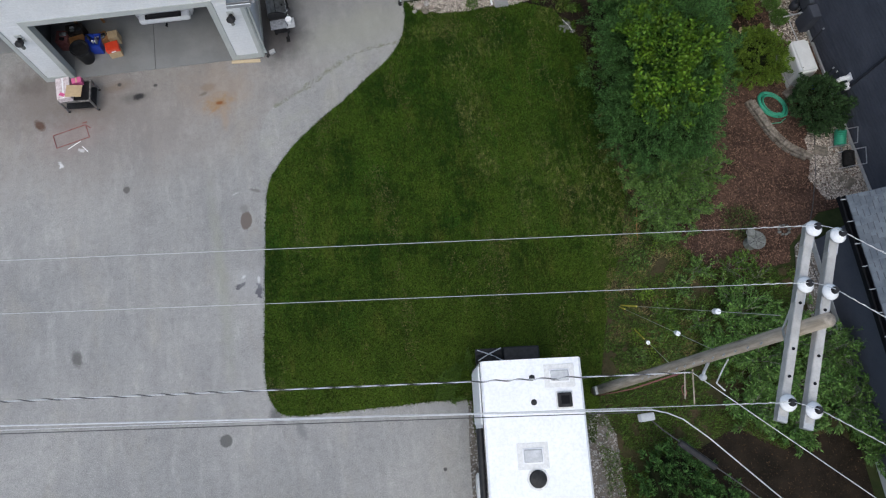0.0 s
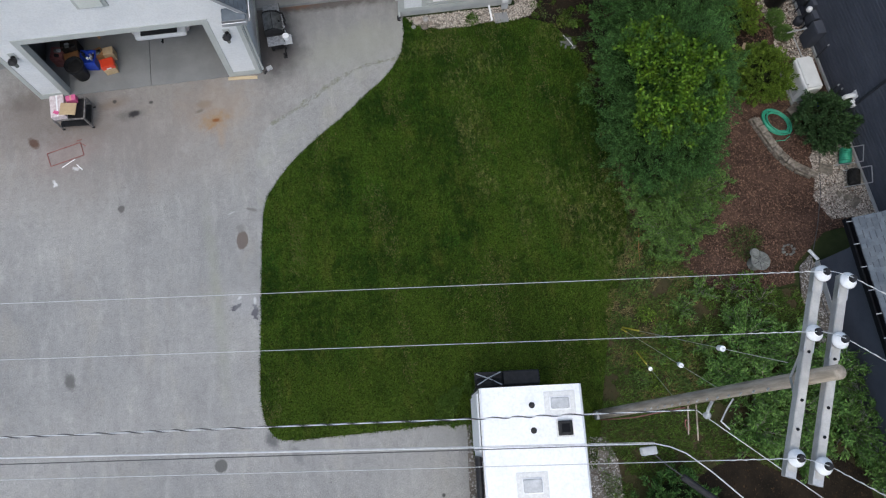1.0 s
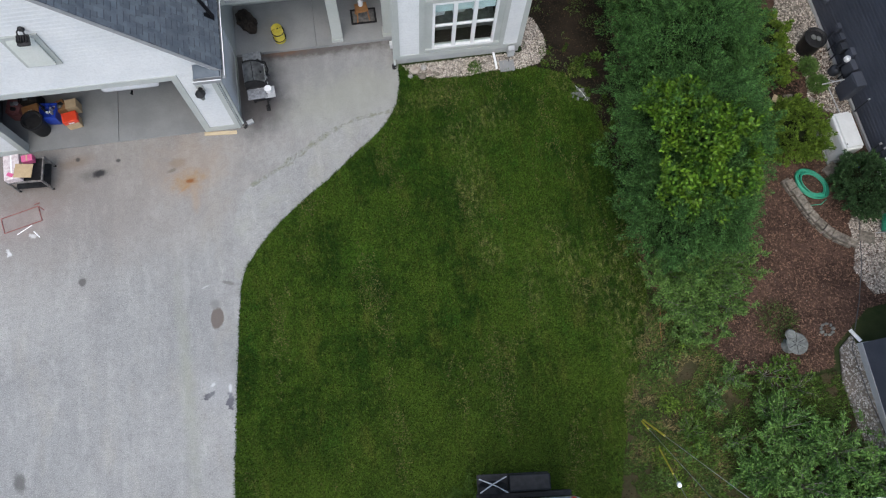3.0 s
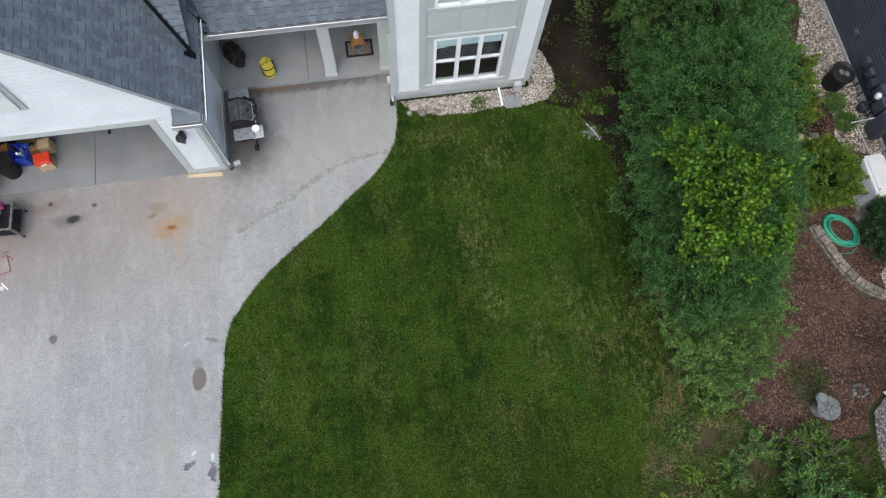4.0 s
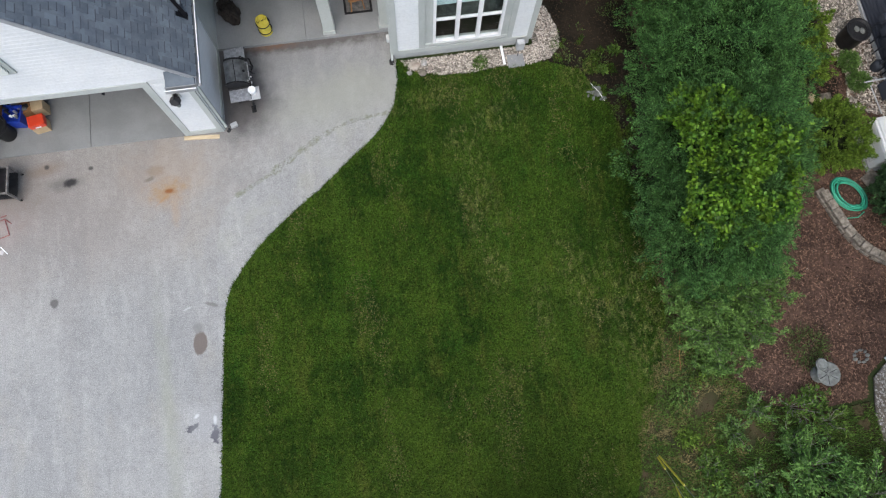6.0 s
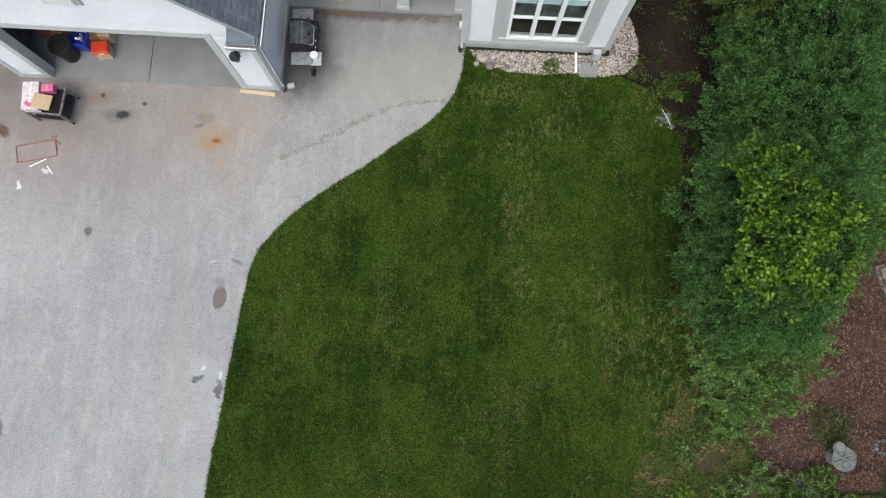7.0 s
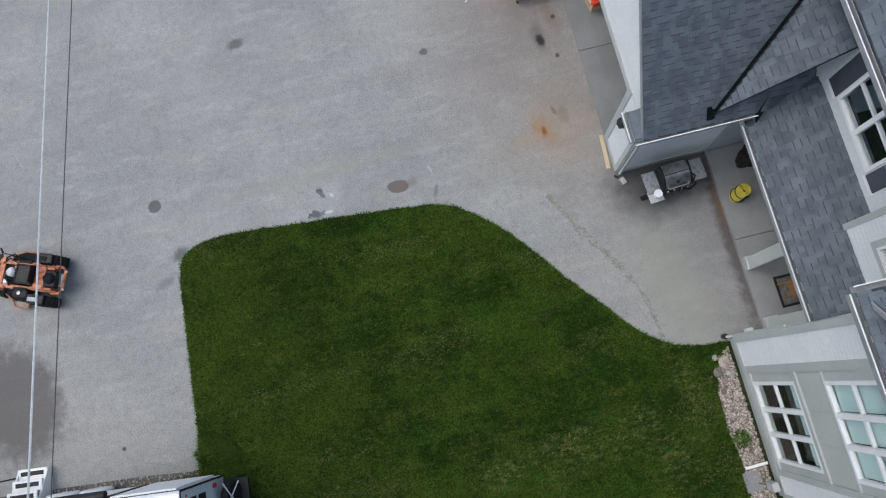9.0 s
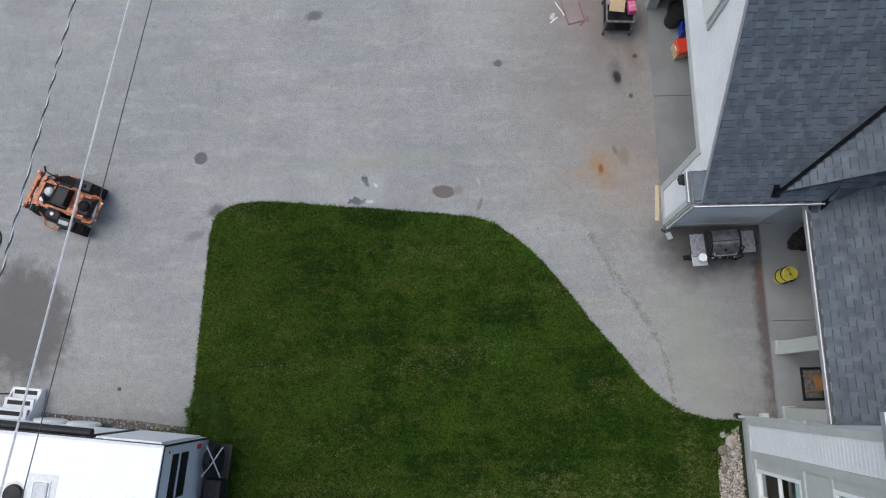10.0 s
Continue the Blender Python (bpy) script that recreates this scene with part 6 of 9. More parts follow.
box(bm, (HW - 0.03, -0.02, 0.5), (HW + 0.012, 0.01, RT - 0.10), 0.004)
part("corner_trim", bm, "black", rv)


def roof_hatch(x, y, w, l, kind_):
    bm = bmesh.new()
    k = 0.035 if kind_ == "fan" else 0.12
    box(bm, (x - w / 2 - k, y - l / 2 - k, RT + 0.03), (x + w / 2 + k, y + l / 2 + k, RT + 0.054), 0.01)
    s = part("sealant_patch", bm, "sealant", rv, "lumpy pale sealant")
    bm = bmesh.new()
    if kind_ == "fan":
        box(bm, (x - w / 2, y - l / 2, RT + 0.05), (x + w / 2, y + l / 2, RT + 0.15), 0.03)
        part("fan_cover", bm, "black", rv, "black roof fan cover")
        bm = bmesh.new()
        box(bm, (x - w / 2 + 0.07, y - l / 2 + 0.07, RT + 0.15), (x + w / 2 - 0.07, y + l / 2 - 0.07, RT + 0.165), 0.01)
        part("fan_lid", bm, "flashing", rv)
    else:
        box(bm, (x - w / 2, y - l / 2, RT + 0.05), (x + w / 2, y + l / 2, RT + 0.075), 0.012)
        sk = part("skylight", bm, "white", rv, "skylight with a cloudy dome")
        bm = bmesh.new()
        box(bm, (x - w / 2 + 0.035, y - l / 2 + 0.035, RT + 0.07), (x + w / 2 - 0.035, y + l / 2 - 0.035, RT + 0.10), 0.028)
        part("dome", bm, "lens", sk)


# across the trailer, local x runs to the world's west
roof_hatch(-0.67, 0.42, 0.50, 0.32, "sky")
roof_hatch(-0.74, 1.00, 0.34, 0.34, "fan")
roof_hatch(0.13, 2.24, 0.50, 0.36, "sky")
for x, y in ((0.0, 0.44), (0.0, 1.02)):
    bm = bmesh.new()
    lathe(bm, [(0.08, RT + 0.03), (0.07, RT + 0.055), (0.04, RT + 0.06), (0.04, RT + 0.10), (0.045, RT + 0.105), (0.0, RT + 0.11)], 14, (x, y, 0))
    part("vent_pipe", bm, "black", rv)
bm = bmesh.new()
lathe(bm, [(0.275, RT + 0.03), (0.265, RT + 0.055), (0.21, RT + 0.06)], 8, (0.06, 2.76, 0))
part("dome_sealant", bm, "sealant", rv)
bm = bmesh.new()
lathe(bm, [(0.205, RT + 0.05), (0.205, RT + 0.09), (0.18, RT + 0.12), (0.09, RT + 0.135), (0.0, RT + 0.14)], 28, (0.06, 2.76, 0))
part("vent_dome", bm, "black", rv, "round black roof vent dome")
# awning on the west side
bm = bmesh.new()
tube(bm, [(HW + 0.10, 1.55, RT - 0.16), (HW + 0.10, 7.6, RT - 0.16)], 0.085, 12)
awn = part("awning_roll", bm, "black", rv, "rolled black awning")
for y in (1.6, 7.5):
    bm = bmesh.new()
    box(bm, (HW + 0.0, y - 0.04, 0.9), (HW + 0.06, y + 0.04, RT - 0.1), 0.008)
    part("awning_arm", bm, "black", awn)
# slide-out beside the rear corner
bm = bmesh.new()
box(bm, (HW, 0.10, 0.8), (HW + 0.055, 1.45, RT - 0.13), 0.015)
part("side_fairing", bm, "rv_white", rv)
# rear wall windows and lights
for z0, z1 in ((1.62, 1.98), (2.12, 2.42)):
    bm = bmesh.new()
    box(bm, (0.12, -0.02, z0), (1.02, -0.003, z1), 0.008)
    part("rear_window", bm, "black", rv, "black tinted window")
for x in (-1.08, 1.08):
    bm = bmesh.new()
    box(bm, (x - 0.03, -0.03, 2.60), (x + 0.03, -0.003, 2.64), 0.01)
    part("marker_light", bm, "red", rv, "red marker light")
    bm = bmesh.new()
    box(bm, (x - 0.05, -0.03, 1.0), (x + 0.05, -0.003, 1.2), 0.02)
    part("tail_light", bm, "red", rv, "red tail light")
bm = bmesh.new()
box(bm, (-1.15, -0.16, 0.45), (1.15, -0.02, 0.58), 0.02)
part("bumper", bm, "black", rv)
for x in (-1.06, 1.06):
    for y in (3.05, 3.85):
        bm = bmesh.new()
        lathe(bm, [(0.20, -0.11), (0.34, -0.10), (0.37, -0.05), (0.37, 0.05), (0.34, 0.10), (0.20, 0.11)], 22, m=pose(x, y, 0.37, 0, 90, 0))
        wheel = part("wheel", bm, "rubber", rv)
        bm = bmesh.new()
        lathe(bm, [(0.0, -0.115), (0.17, -0.115), (0.19, 0.115), (0.0, 0.115)], 16, m=pose(x, y, 0.37, 0, 90, 0))
        part("rim", bm, "galv", wheel)
for x in (-1.0, 1.0):
    for y in (0.5, 7.8):
        bm = bmesh.new()
        box(bm, (x - 0.05, y - 0.05, 0.0), (x + 0.05, y + 0.05, 0.51), 0.006)
        box(bm, (x - 0.12, y - 0.12, 0.0), (x + 0.12, y + 0.12, 0.03))
        part("stabiliser_jack", bm, "galv", rv)
# cargo rack with spare wheel and covered box
rack = bmesh.new()
box(rack, (-0.62, -0.60, 0.55), (1.12, -0.17, 0.60), 0.008)
part("cargo_rack", rack, "black", rv)
bm = bmesh.new()
box(bm, (-0.60, -0.58, 0.60), (0.38, -0.20, 0.98), 0.04)
part("cargo_box", bm, "black", rv, "black covered cargo box")
bm = bmesh.new()
lathe(bm, [(0.12, -0.09), (0.30, -0.09), (0.34, -0.05), (0.34, 0.05), (0.30, 0.09), (0.12, 0.09)], 24, m=pose(0.78, -0.30, 0.86, 78, 0, 0))
spare = part("spare_wheel", bm, "rubber", rv)
for a, b, mt in (((0.45, -0.55, 1.0), (1.10, -0.22, 1.18), "wire"), ((0.45, -0.20, 1.18), (1.10, -0.52, 1.0), "grey_plastic")):
    bm = bmesh.new()
    tube(bm, [a, tuple((Vector(a) + Vector(b)) / 2 + Vector((0, -0.02, 0.03))), b], 0.016, 6)
    part("tie_strap", bm, mt, spare)
for y in (3.05, 3.85):
    bm = bmesh.new()
    lathe(bm, [(0.37, -0.02), (0.38, 0.05), (0.33, 0.09), (0.0, 0.10)], 22, m=pose(HW - 0.02, y, 0.38, 0, 90, 0))
    part("wheel_cover", bm, "sealant", rv, "pale fabric wheel cover")

steps = thing("folding_steps", "white plastic entry steps beside the trailer", "steps", (0.12, -3.45, 0), -5.6)
for i in range(3):
    bm = bmesh.new()
    box(bm, (-0.18 + i * 0.24, -0.36, 0.20 * (i + 1) - 0.05), (0.08 + i * 0.24, 0.36, 0.20 * (i + 1)), 0.015)
    tread = part("tread", bm, "white", steps, "white ribbed tread")
    bm = bmesh.new()
    box(bm, (-0.12 + i * 0.24, -0.28, 0.20 * (i + 1)), (-0.02 + i * 0.24, 0.28, 0.20 * (i + 1) + 0.006), 0.002)
    part("grip_strip", bm, "black", tread)
for y in (-0.37, 0.33):
    bm = bmesh.new()
    hull(bm, [(-0.18, y, 0), (0.56, y, 0), (0.56, y, 0.55), (-0.18, y, 0.15), (-0.18, y + 0.04, 0), (0.56, y + 0.04, 0), (0.56, y + 0.04, 0.55), (-0.18, y + 0.04, 0.15)])
    part("stringer", bm, "white", steps)
bm = bmesh.new()
tube(bm, [(0.0, -0.42, 0.0), (0.0, -0.42, 0.95), (0.25, -0.42, 1.05), (0.5, -0.42, 1.0)], 0.018, 8)
part("handrail", bm, "black", steps)


# ---- utility pole and lines ----
pole = thing("utility_pole", "weathered wooden utility pole with double grey crossarms", "utility pole", (4.52, 0.16, 0))
TOP = Vector((-0.09, 0.085, 11.75))
bm = bmesh.new()
tube(bm, [TOP * t - Vector((0, 0, 0.1 * (t == 0))) for t in (0, 0.2, 0.4, 0.6, 0.8, 1.0)], 0.135, 18, 0.088)
shaft = part("shaft", bm, "pole_wood", pole, "weathered brown pole shaft", True)
for i in range(14):
    z = 4.8 + i * 0.42
    c = TOP * (z / 11.75)
    bm = bmesh.new()
    tube(bm, [c + Vector((-0.11, -0.05, 0)), c + Vector((-0.15, -0.075, 0.005))], 0.012, 6)
    part("step_bolt", bm, "galv", shaft)
bm = bmesh.new()
box(bm, (-0.20, -0.12, 0.55), (-0.12, 0.10, 0.80), 0.02)
part("marker_plate", bm, "galv", shaft)
A_DIR = Vector((0.42, 0.907, 0)).normalized()
A_OUT = Vector((0.907, -0.42, 0)).normalized()
ARM_Z = 11.26
BASE = Vector((4.52, 0.16, 0))
for k, off in (("near", -0.16), ("far", 0.16)):
    mid = TOP * (ARM_Z / 11.75) + A_OUT * off
    a, b = mid + A_DIR * 1.36, mid - A_DIR * 1.20
    bm = bmesh.new()
    o, q = A_OUT * 0.055, Vector((0, 0, 0.07))
    hull(bm, [a - o - q, a + o - q, b + o - q, b - o - q, a - o + q, a + o + q, b + o + q, b - o + q])
    bmesh.ops.bevel(bm, geom=bm.edges[:], offset=0.012, segments=1, affect="EDGES")
    arm = part("crossarm", bm, "arm_wood", pole, "grey weathered wooden crossarm")
    for s in (1.255, 0.48, -1.035):
        p = mid + A_DIR * s + Vector((0, 0, 0.07))
        bm = bmesh.new()
        lathe(bm, [(0.02, 0.0), (0.03, 0.03), (0.102, 0.05), (0.106, 0.075), (0.09, 0.10), (0.065, 0.13), (0.05, 0.16)], 22, tuple(p))
        ins = part("insulator", bm, "porcelain", arm, "white porcelain insulator", True)
        bm = bmesh.new()
        lathe(bm, [(0.046, 0.155), (0.05, 0.165), (0.042, 0.195), (0.036, 0.205), (0.0, 0.21)], 16, tuple(p))
        part("insulator_head", bm, "black", ins)
        bm = bmesh.new()
        dd, oo = A_DIR * 0.13, A_OUT * 0.062
        cc = p - Vector((0, 0, 0.005)) - A_DIR * 0.10
        hull(bm, [cc - dd - oo - Vector((0, 0, .1)), cc + dd - oo - Vector((0, 0, .1)), cc + dd + oo - Vector((0, 0, .1)), cc - dd + oo - Vector((0, 0, .1)), cc - dd - oo, cc + dd - oo, cc + dd + oo, cc - dd + oo])
        part("saddle_plate", bm, "galv", arm)
    for s in (0.25, -0.35, -0.7):
        p = mid + A_DIR * s
        bm = bmesh.new()
        tube(bm, [p + Vector((0, 0, 0.06)), p + Vector((0, 0, 0.082))], 0.02, 8)
        part("bolt", bm, "flashing", arm)
    if k == "near":
        for sgn in (-1, 1):
            bm = bmesh.new()
            tube(bm, [mid + A_DIR * 0.36 * sgn - Vector((0, 0, 0.07)), TOP * ((ARM_Z - 0.42) / 11.75) + A_OUT * off * 0.6], 0.016, 6)
            part("arm_brace", bm, "galv", arm)
# neutral bracket, down lead and stand-off
c = TOP * (8.0 / 11.75)
bm = bmesh.new()
tube(bm, [c + Vector((-0.02, -0.1, 0.1)), c + Vector((-0.06, -0.22, -0.05)), c + Vector((-0.08, -0.30, -0.12))], 0.028, 8)
lathe(bm, [(0.03, -0.05), (0.06, -0.02), (0.06, 0.04), (0.03, 0.07)], 14, tuple(c + Vector((-0.08, -0.32, -0.13))))
part("neutral_bracket", bm, "galv", pole)
bm = bmesh.new()
tube(bm, [c + Vector((0.1, -0.12, 0.6)), c + Vector((0.14, -0.26, 0.2)), c + Vector((0.12, -0.45, -0.1)), c + Vector((0.25, -0.6, -0.14))], 0.014, 6)
part("down_lead", bm, "wire", pole)
for x, dy in ((-0.05, -0.62), (0.10, -0.75)):
    p = TOP * (6.9 / 11.75)
    bm = bmesh.new()
    tube(bm, [p + Vector((x, -0.12, 0.15)), p + Vector((x, dy, -0.15))], 0.014, 7)
    part("standoff_arm", bm, "pole_wood", pole)
bm = bmesh.new()
tube(bm, [(0.05 + 0.0, -0.42 + 0.10 * math.sin(t), 6.4 + 0.10 * math.cos(t)) for t in (i * 0.42 for i in range(16))], 0.008, 5, cap=False)
part("wire_coil", bm, "rusty_red", pole, "copper coloured coil of wire")
bm = bmesh.new()
for q in (-0.03, 0.05):
    tube(bm, [TOP * (z / 11.75) + Vector((q, -0.17 + 0.03 * math.sin(z * 3), 0)) for z in (0.4, 2.0, 3.6, 5.2, 6.6)], 0.012, 5)
part("ground_lead", bm, "rusty_red", pole)


def line(name, a, b, sag, r, material, label, category="wire", n=24, twist=0.0):
    """A hanging wire between two points."""
    a, b = Vector(a), Vector(b)
    pts = [a.lerp(b, t) - Vector((0, 0, 4 * sag * t * (1 - t))) for t in (i / n for i in range(n + 1))]
    bm = bmesh.new()
    tube(bm, pts, r, 6)
    return tagged(part(name, bm, material), label, category, group="overhead lines")


def far(a, b, k):
    """The point k times as far from a as b is."""
    return Vector(a) + (Vector(b) - Vector(a)) * k


INS = [BASE + TOP * (ARM_Z / 11.75) + A_OUT * off + A_DIR * s + Vector((0, 0, 0.27)) for off in (-0.16, 0.16) for s in (1.255, 0.48, -1.035)]
WEST = [(-12.0, 3.5, 10.41), (-12.0, 2.79, 10.4), (-12.0, 1.32, 9.64)]
EAST = [(9.8, -2.0, 11.1), (9.8, -3.3, 11.1), (9.8, -4.9, 11.1)]
for i in range(3):
    line("power_line", INS[i], far(INS[i], WEST[i], 2.2), 0.15, 0.0045, "wire", "bare aluminium power line")
    line("power_line", INS[i], INS[i + 3], -0.03, 0.0045, "wire", "bare aluminium jumper over the crossarms")
    line("power_line", INS[i + 3], far(INS[i + 3], EAST[i], 3.0), 0.1, 0.0045, "wire", "bare aluminium power line")
    for d_to, p0 in ((WEST[i], INS[i]), (EAST[i], INS[i + 3])):
        d = (Vector(d_to) - p0).normalized()
        bm = bmesh.new()
        tube(bm, [p0 + d * (0.08 + 0.03 * j) + Vector((0, 0.006 * math.sin(j * 1.3), 0.006 * math.cos(j * 1.3))) for j in range(26)], 0.005, 5)
        tagged(part("wire_wrap", bm, "wire"), "twisted preformed wire tie", "wire tie", group="wire ties")
NEU = Vector((4.27, 0.01, 7.74))
line("neutral_line", NEU, far(NEU, (-12, 1.87, 6.99), 2.2), 0.1, 0.010, "phone", "bare neutral line with a black service cable")
w_end = far(NEU, (-12, 1.87, 6.99), 2.2)
bm = bmesh.new()
tube(bm, [NEU.lerp(w_end, j / 900) + Vector((0, 0.013 * math.sin(j * 0.52 + 1.2 * math.sin(j * 0.083)), 0.013 * math.cos(j * 0.52 + 1.2 * math.sin(j * 0.083)) - 4 * 0.1 * (j / 900) * (1 - j / 900))) for j in range(901)], 0.012, 5)
tagged(part("service_cable", bm, "cable"), "black cable wound round the neutral line", "cable", group="overhead lines")
line("neutral_line", NEU, far(NEU, (6.6, -2.3, 7.9), 6), 0.1, 0.008, "wire", "bare neutral line leaving the pole bracket")
COM = Vector((4.10, -0.53, 5.74))
for k, (dx, r, mt) in enumerate(((0.0, 0.0125, "phone"), (0.026, 0.006, "wire"), (-0.02, 0.010, "cable"))):
    p = COM + Vector((0, dx, 0 if k < 2 else -0.62))
    line("phone_cable", p, far(p, (-12, 1.58 + dx * 0.4, 4.93) if k < 2 else (-12, 1.42, 3.90), 2.2), 0.0, r, mt, "grey telephone cable under the power lines" if k < 2 else "thin black telephone cable under the power lines")
bm = bmesh.new()
tube(bm, [COM, COM + Vector((0.28, -0.10, 0)), COM + Vector((0.57, -0.27, 0)), COM + Vector((1.0, -0.70, 0)), COM + Vector((2.13, -2.03, 0)), COM + Vector((7, -7.6, 0))], 0.013, 7)
tagged(part("phone_cable", bm, "wire"), "thick grey telephone cable bending at the pole", "cable", group="overhead lines")
bm = bmesh.new()
q0 = COM + Vector((-0.1, -0.10, -0.15))
tube(bm, [q0, q0 + Vector((0.3, -0.35, 0)), q0 + Vector((1.6, -1.6, 0)), q0 + Vector((6, -6, 0))], 0.012, 6)
tagged(part("phone_cable", bm, "cable"), "thin black telephone cable", "cable", group="overhead lines")
bm = bmesh.new()
tube(bm, [q0 + Vector((0.55, -0.60, -0.02)), q0 + Vector((1.15, -1.18, -0.02))], 0.07, 10)
tagged(part("splice_case", bm, "black"), "black cable splice case on the phone line", "splice case")
bm = bmesh.new()
box(bm, tuple(q0 + Vector((-0.16, -0.10, -0.1))), tuple(q0 + Vector((0.14, 0.06, 0.1))), 0.03)
tagged(part("terminal_box", bm, "grey_plastic"), "grey cable terminal box by the pole", "terminal box")

# guy wires with white strain insulators and yellow guards
for a, b, ins_t, low in ((BASE + TOP * (10.9 / 11.75) + Vector((-0.10, 0.22, 0)), (5.75, 2.47, 0.0), 0.228, 0.79), (BASE + TOP * (8.6 / 11.75), (5.72, 2.44, 0.0), 0.29, 0.90), (BASE + TOP * (6.4 / 11.75), (6.03, 1.71, 0.0), 0.556, 0.67)):
    g = thing("guy_wire", "steel guy wire with a white strain insulator", "guy wire", group="guy wires")
    a, b = Vector(a), Vector(b)
    bm = bmesh.new()
    tube(bm, [a, a.lerp(b, 0.5), b], 0.006, 5)
    part("strand", bm, "galv", g)
    bm = bmesh.new()
    tube(bm, [a.lerp(b, ins_t - 0.008), a.lerp(b, ins_t + 0.008)], 0.05, 10)
    part("strain_insulator", bm, "porcelain", g)
    bm = bmesh.new()
    tube(bm, [a.lerp(b, low), a.lerp(b, 0.98)], 0.022, 8)
    part("guy_guard", bm, "yellow", g, "yellow plastic guy guard")


# ---- trees and shrubs ----
def conifer(name, x, y, h, r, seed, material, label, count=15000, point=0.3, length=0.072, width=0.0095, lump=0.34, group="", size=0.27):
    ob = thing(name, label, "tree", (x, y, 0), seed * 37 % 360, group)
    trunk("trunk", ob, h * 0.85, 0.10, seed, 7, r * 0.6)
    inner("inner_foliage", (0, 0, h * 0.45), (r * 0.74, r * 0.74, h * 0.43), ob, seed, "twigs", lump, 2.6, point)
    tufted("crown", (0, 0, h * 0.50), (r, r, h * 0.50), count // 100, 100, length, width, material, ob, seed, lump, -0.6, point, 2.6, size)
    return ob


for i, (x, y, h, r) in enumerate(((7.75, 7.65, 3.3, 1.55), (8.0, 9.35, 4.1, 1.72), (8.42, 11.3, 4.3, 1.8), (8.72, 13.3, 4.3, 1.8), (9.0, 15.4, 4.4, 1.8))):
    conifer("arborvitae", x, y, h, r, 11 + i, "arb", "tall green arborvitae in a dense hedge", (120000, 130000, 130000, 120000, 40000)[i], group="hedge row")
conifer("spruce", 7.75, 14.7, 4.6, 1.35, 21, "spruce", "yellowish green spruce beside the house", 16000, 0.6, 0.13, 0.014, 0.4, size=0.32)
conifer("spruce", 11.0, 14.6, 3.6, 1.0, 23, "dark_yew", "dark green conifer by the pebbles", 9000, 0.5, 0.10, 0.014)
conifer("spruce", 10.9, 16.2, 4.2, 1.3, 24, "spruce", "yellowish green conifer behind the hedge", 7000, 0.5, 0.13, 0.014)

# broad-leaved vine over the hedge
vine = thing("climbing_vine", "yellow green broad-leaved vine over the hedge", "vine", (8.0, 8.9, 0))
bm = bmesh.new()
tube(bm, [(0.6, -1.3, 0), (0.5, -0.9, 1.2), (0.2, -0.3, 2.6), (-0.2, 0.3, 3.6)], 0.03, 7, 0.012)
tube(bm, [(0.5, -0.9, 1.2), (-0.3, -0.8, 2.2), (-0.7, -0.2, 3.0)], 0.02, 6, 0.01)
part("stem", bm, "bark", vine)
rngv = np.random.default_rng(77)
d = rngv.normal(0, 1, (32000, 3))
d /= np.linalg.norm(d, axis=1)[:, None]
d = d[(d[:, 2] > 0.15) & (d[:, 0] > -0.75)][:16500]
k = lumpy(d, 12, 0.25, 2.6)
pv = d * k[:, None] * np.array([1.40, 1.65, 1.65]) * rngv.uniform(0.98, 1.10, (len(d), 1)) + np.array([-0.35, -0.20, 2.34])
dense = np.array([noise.noise(Vector((x * 1.3, y * 1.3, 4.0))) for x, y, z in pv])
pv, d = pv[dense > -0.34], d[dense > -0.34]
o = d.copy()
o[:, 2] -= 0.3
leaf_mesh("leaves", pv, o, 0.086, 0.038, "vine", rngv, vine, 0.75, 0.15)


def shrub(name, x, y, h, r, seed, material, label, count, length, width, category="shrub", spread=0.8, lump=0.3, group=""):
    ob = thing(name, label, category, (x, y, 0), 0, group)
    rr = random.Random(seed)
    for i in range(6 if h > 0.7 else 1):
        a, l = rr.uniform(0, 6.28), rr.uniform(0.4, 0.8)
        bm = bmesh.new()
        tube(bm, [(0.03 * math.cos(a), 0.03 * math.sin(a), -0.02), (r * 0.3 * l * math.cos(a), r * 0.3 * l * math.sin(a), h * 0.4), (r * l * math.cos(a), r * l * math.sin(a), h * 0.75)], min(0.022, 0.03 * h), 6, 0.005)
        part("stem", bm, "bark", ob)
    if spread == 0.6:
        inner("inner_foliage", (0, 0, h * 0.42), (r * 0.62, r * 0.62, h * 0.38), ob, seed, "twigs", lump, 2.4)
        tufted("crown", (0, 0, h * 0.5), (r, r, h * 0.5), count // 60, 60, length, width, material, ob, seed, lump, -0.6, 0.0, 2.4, 0.14)
    else:
        crown("crown", (0, 0, h * 0.5), (r, r, h * 0.5), count, length, width, material, ob, seed, lump, spread, 0.55, -0.7, 0.0, 2.4)
    return ob


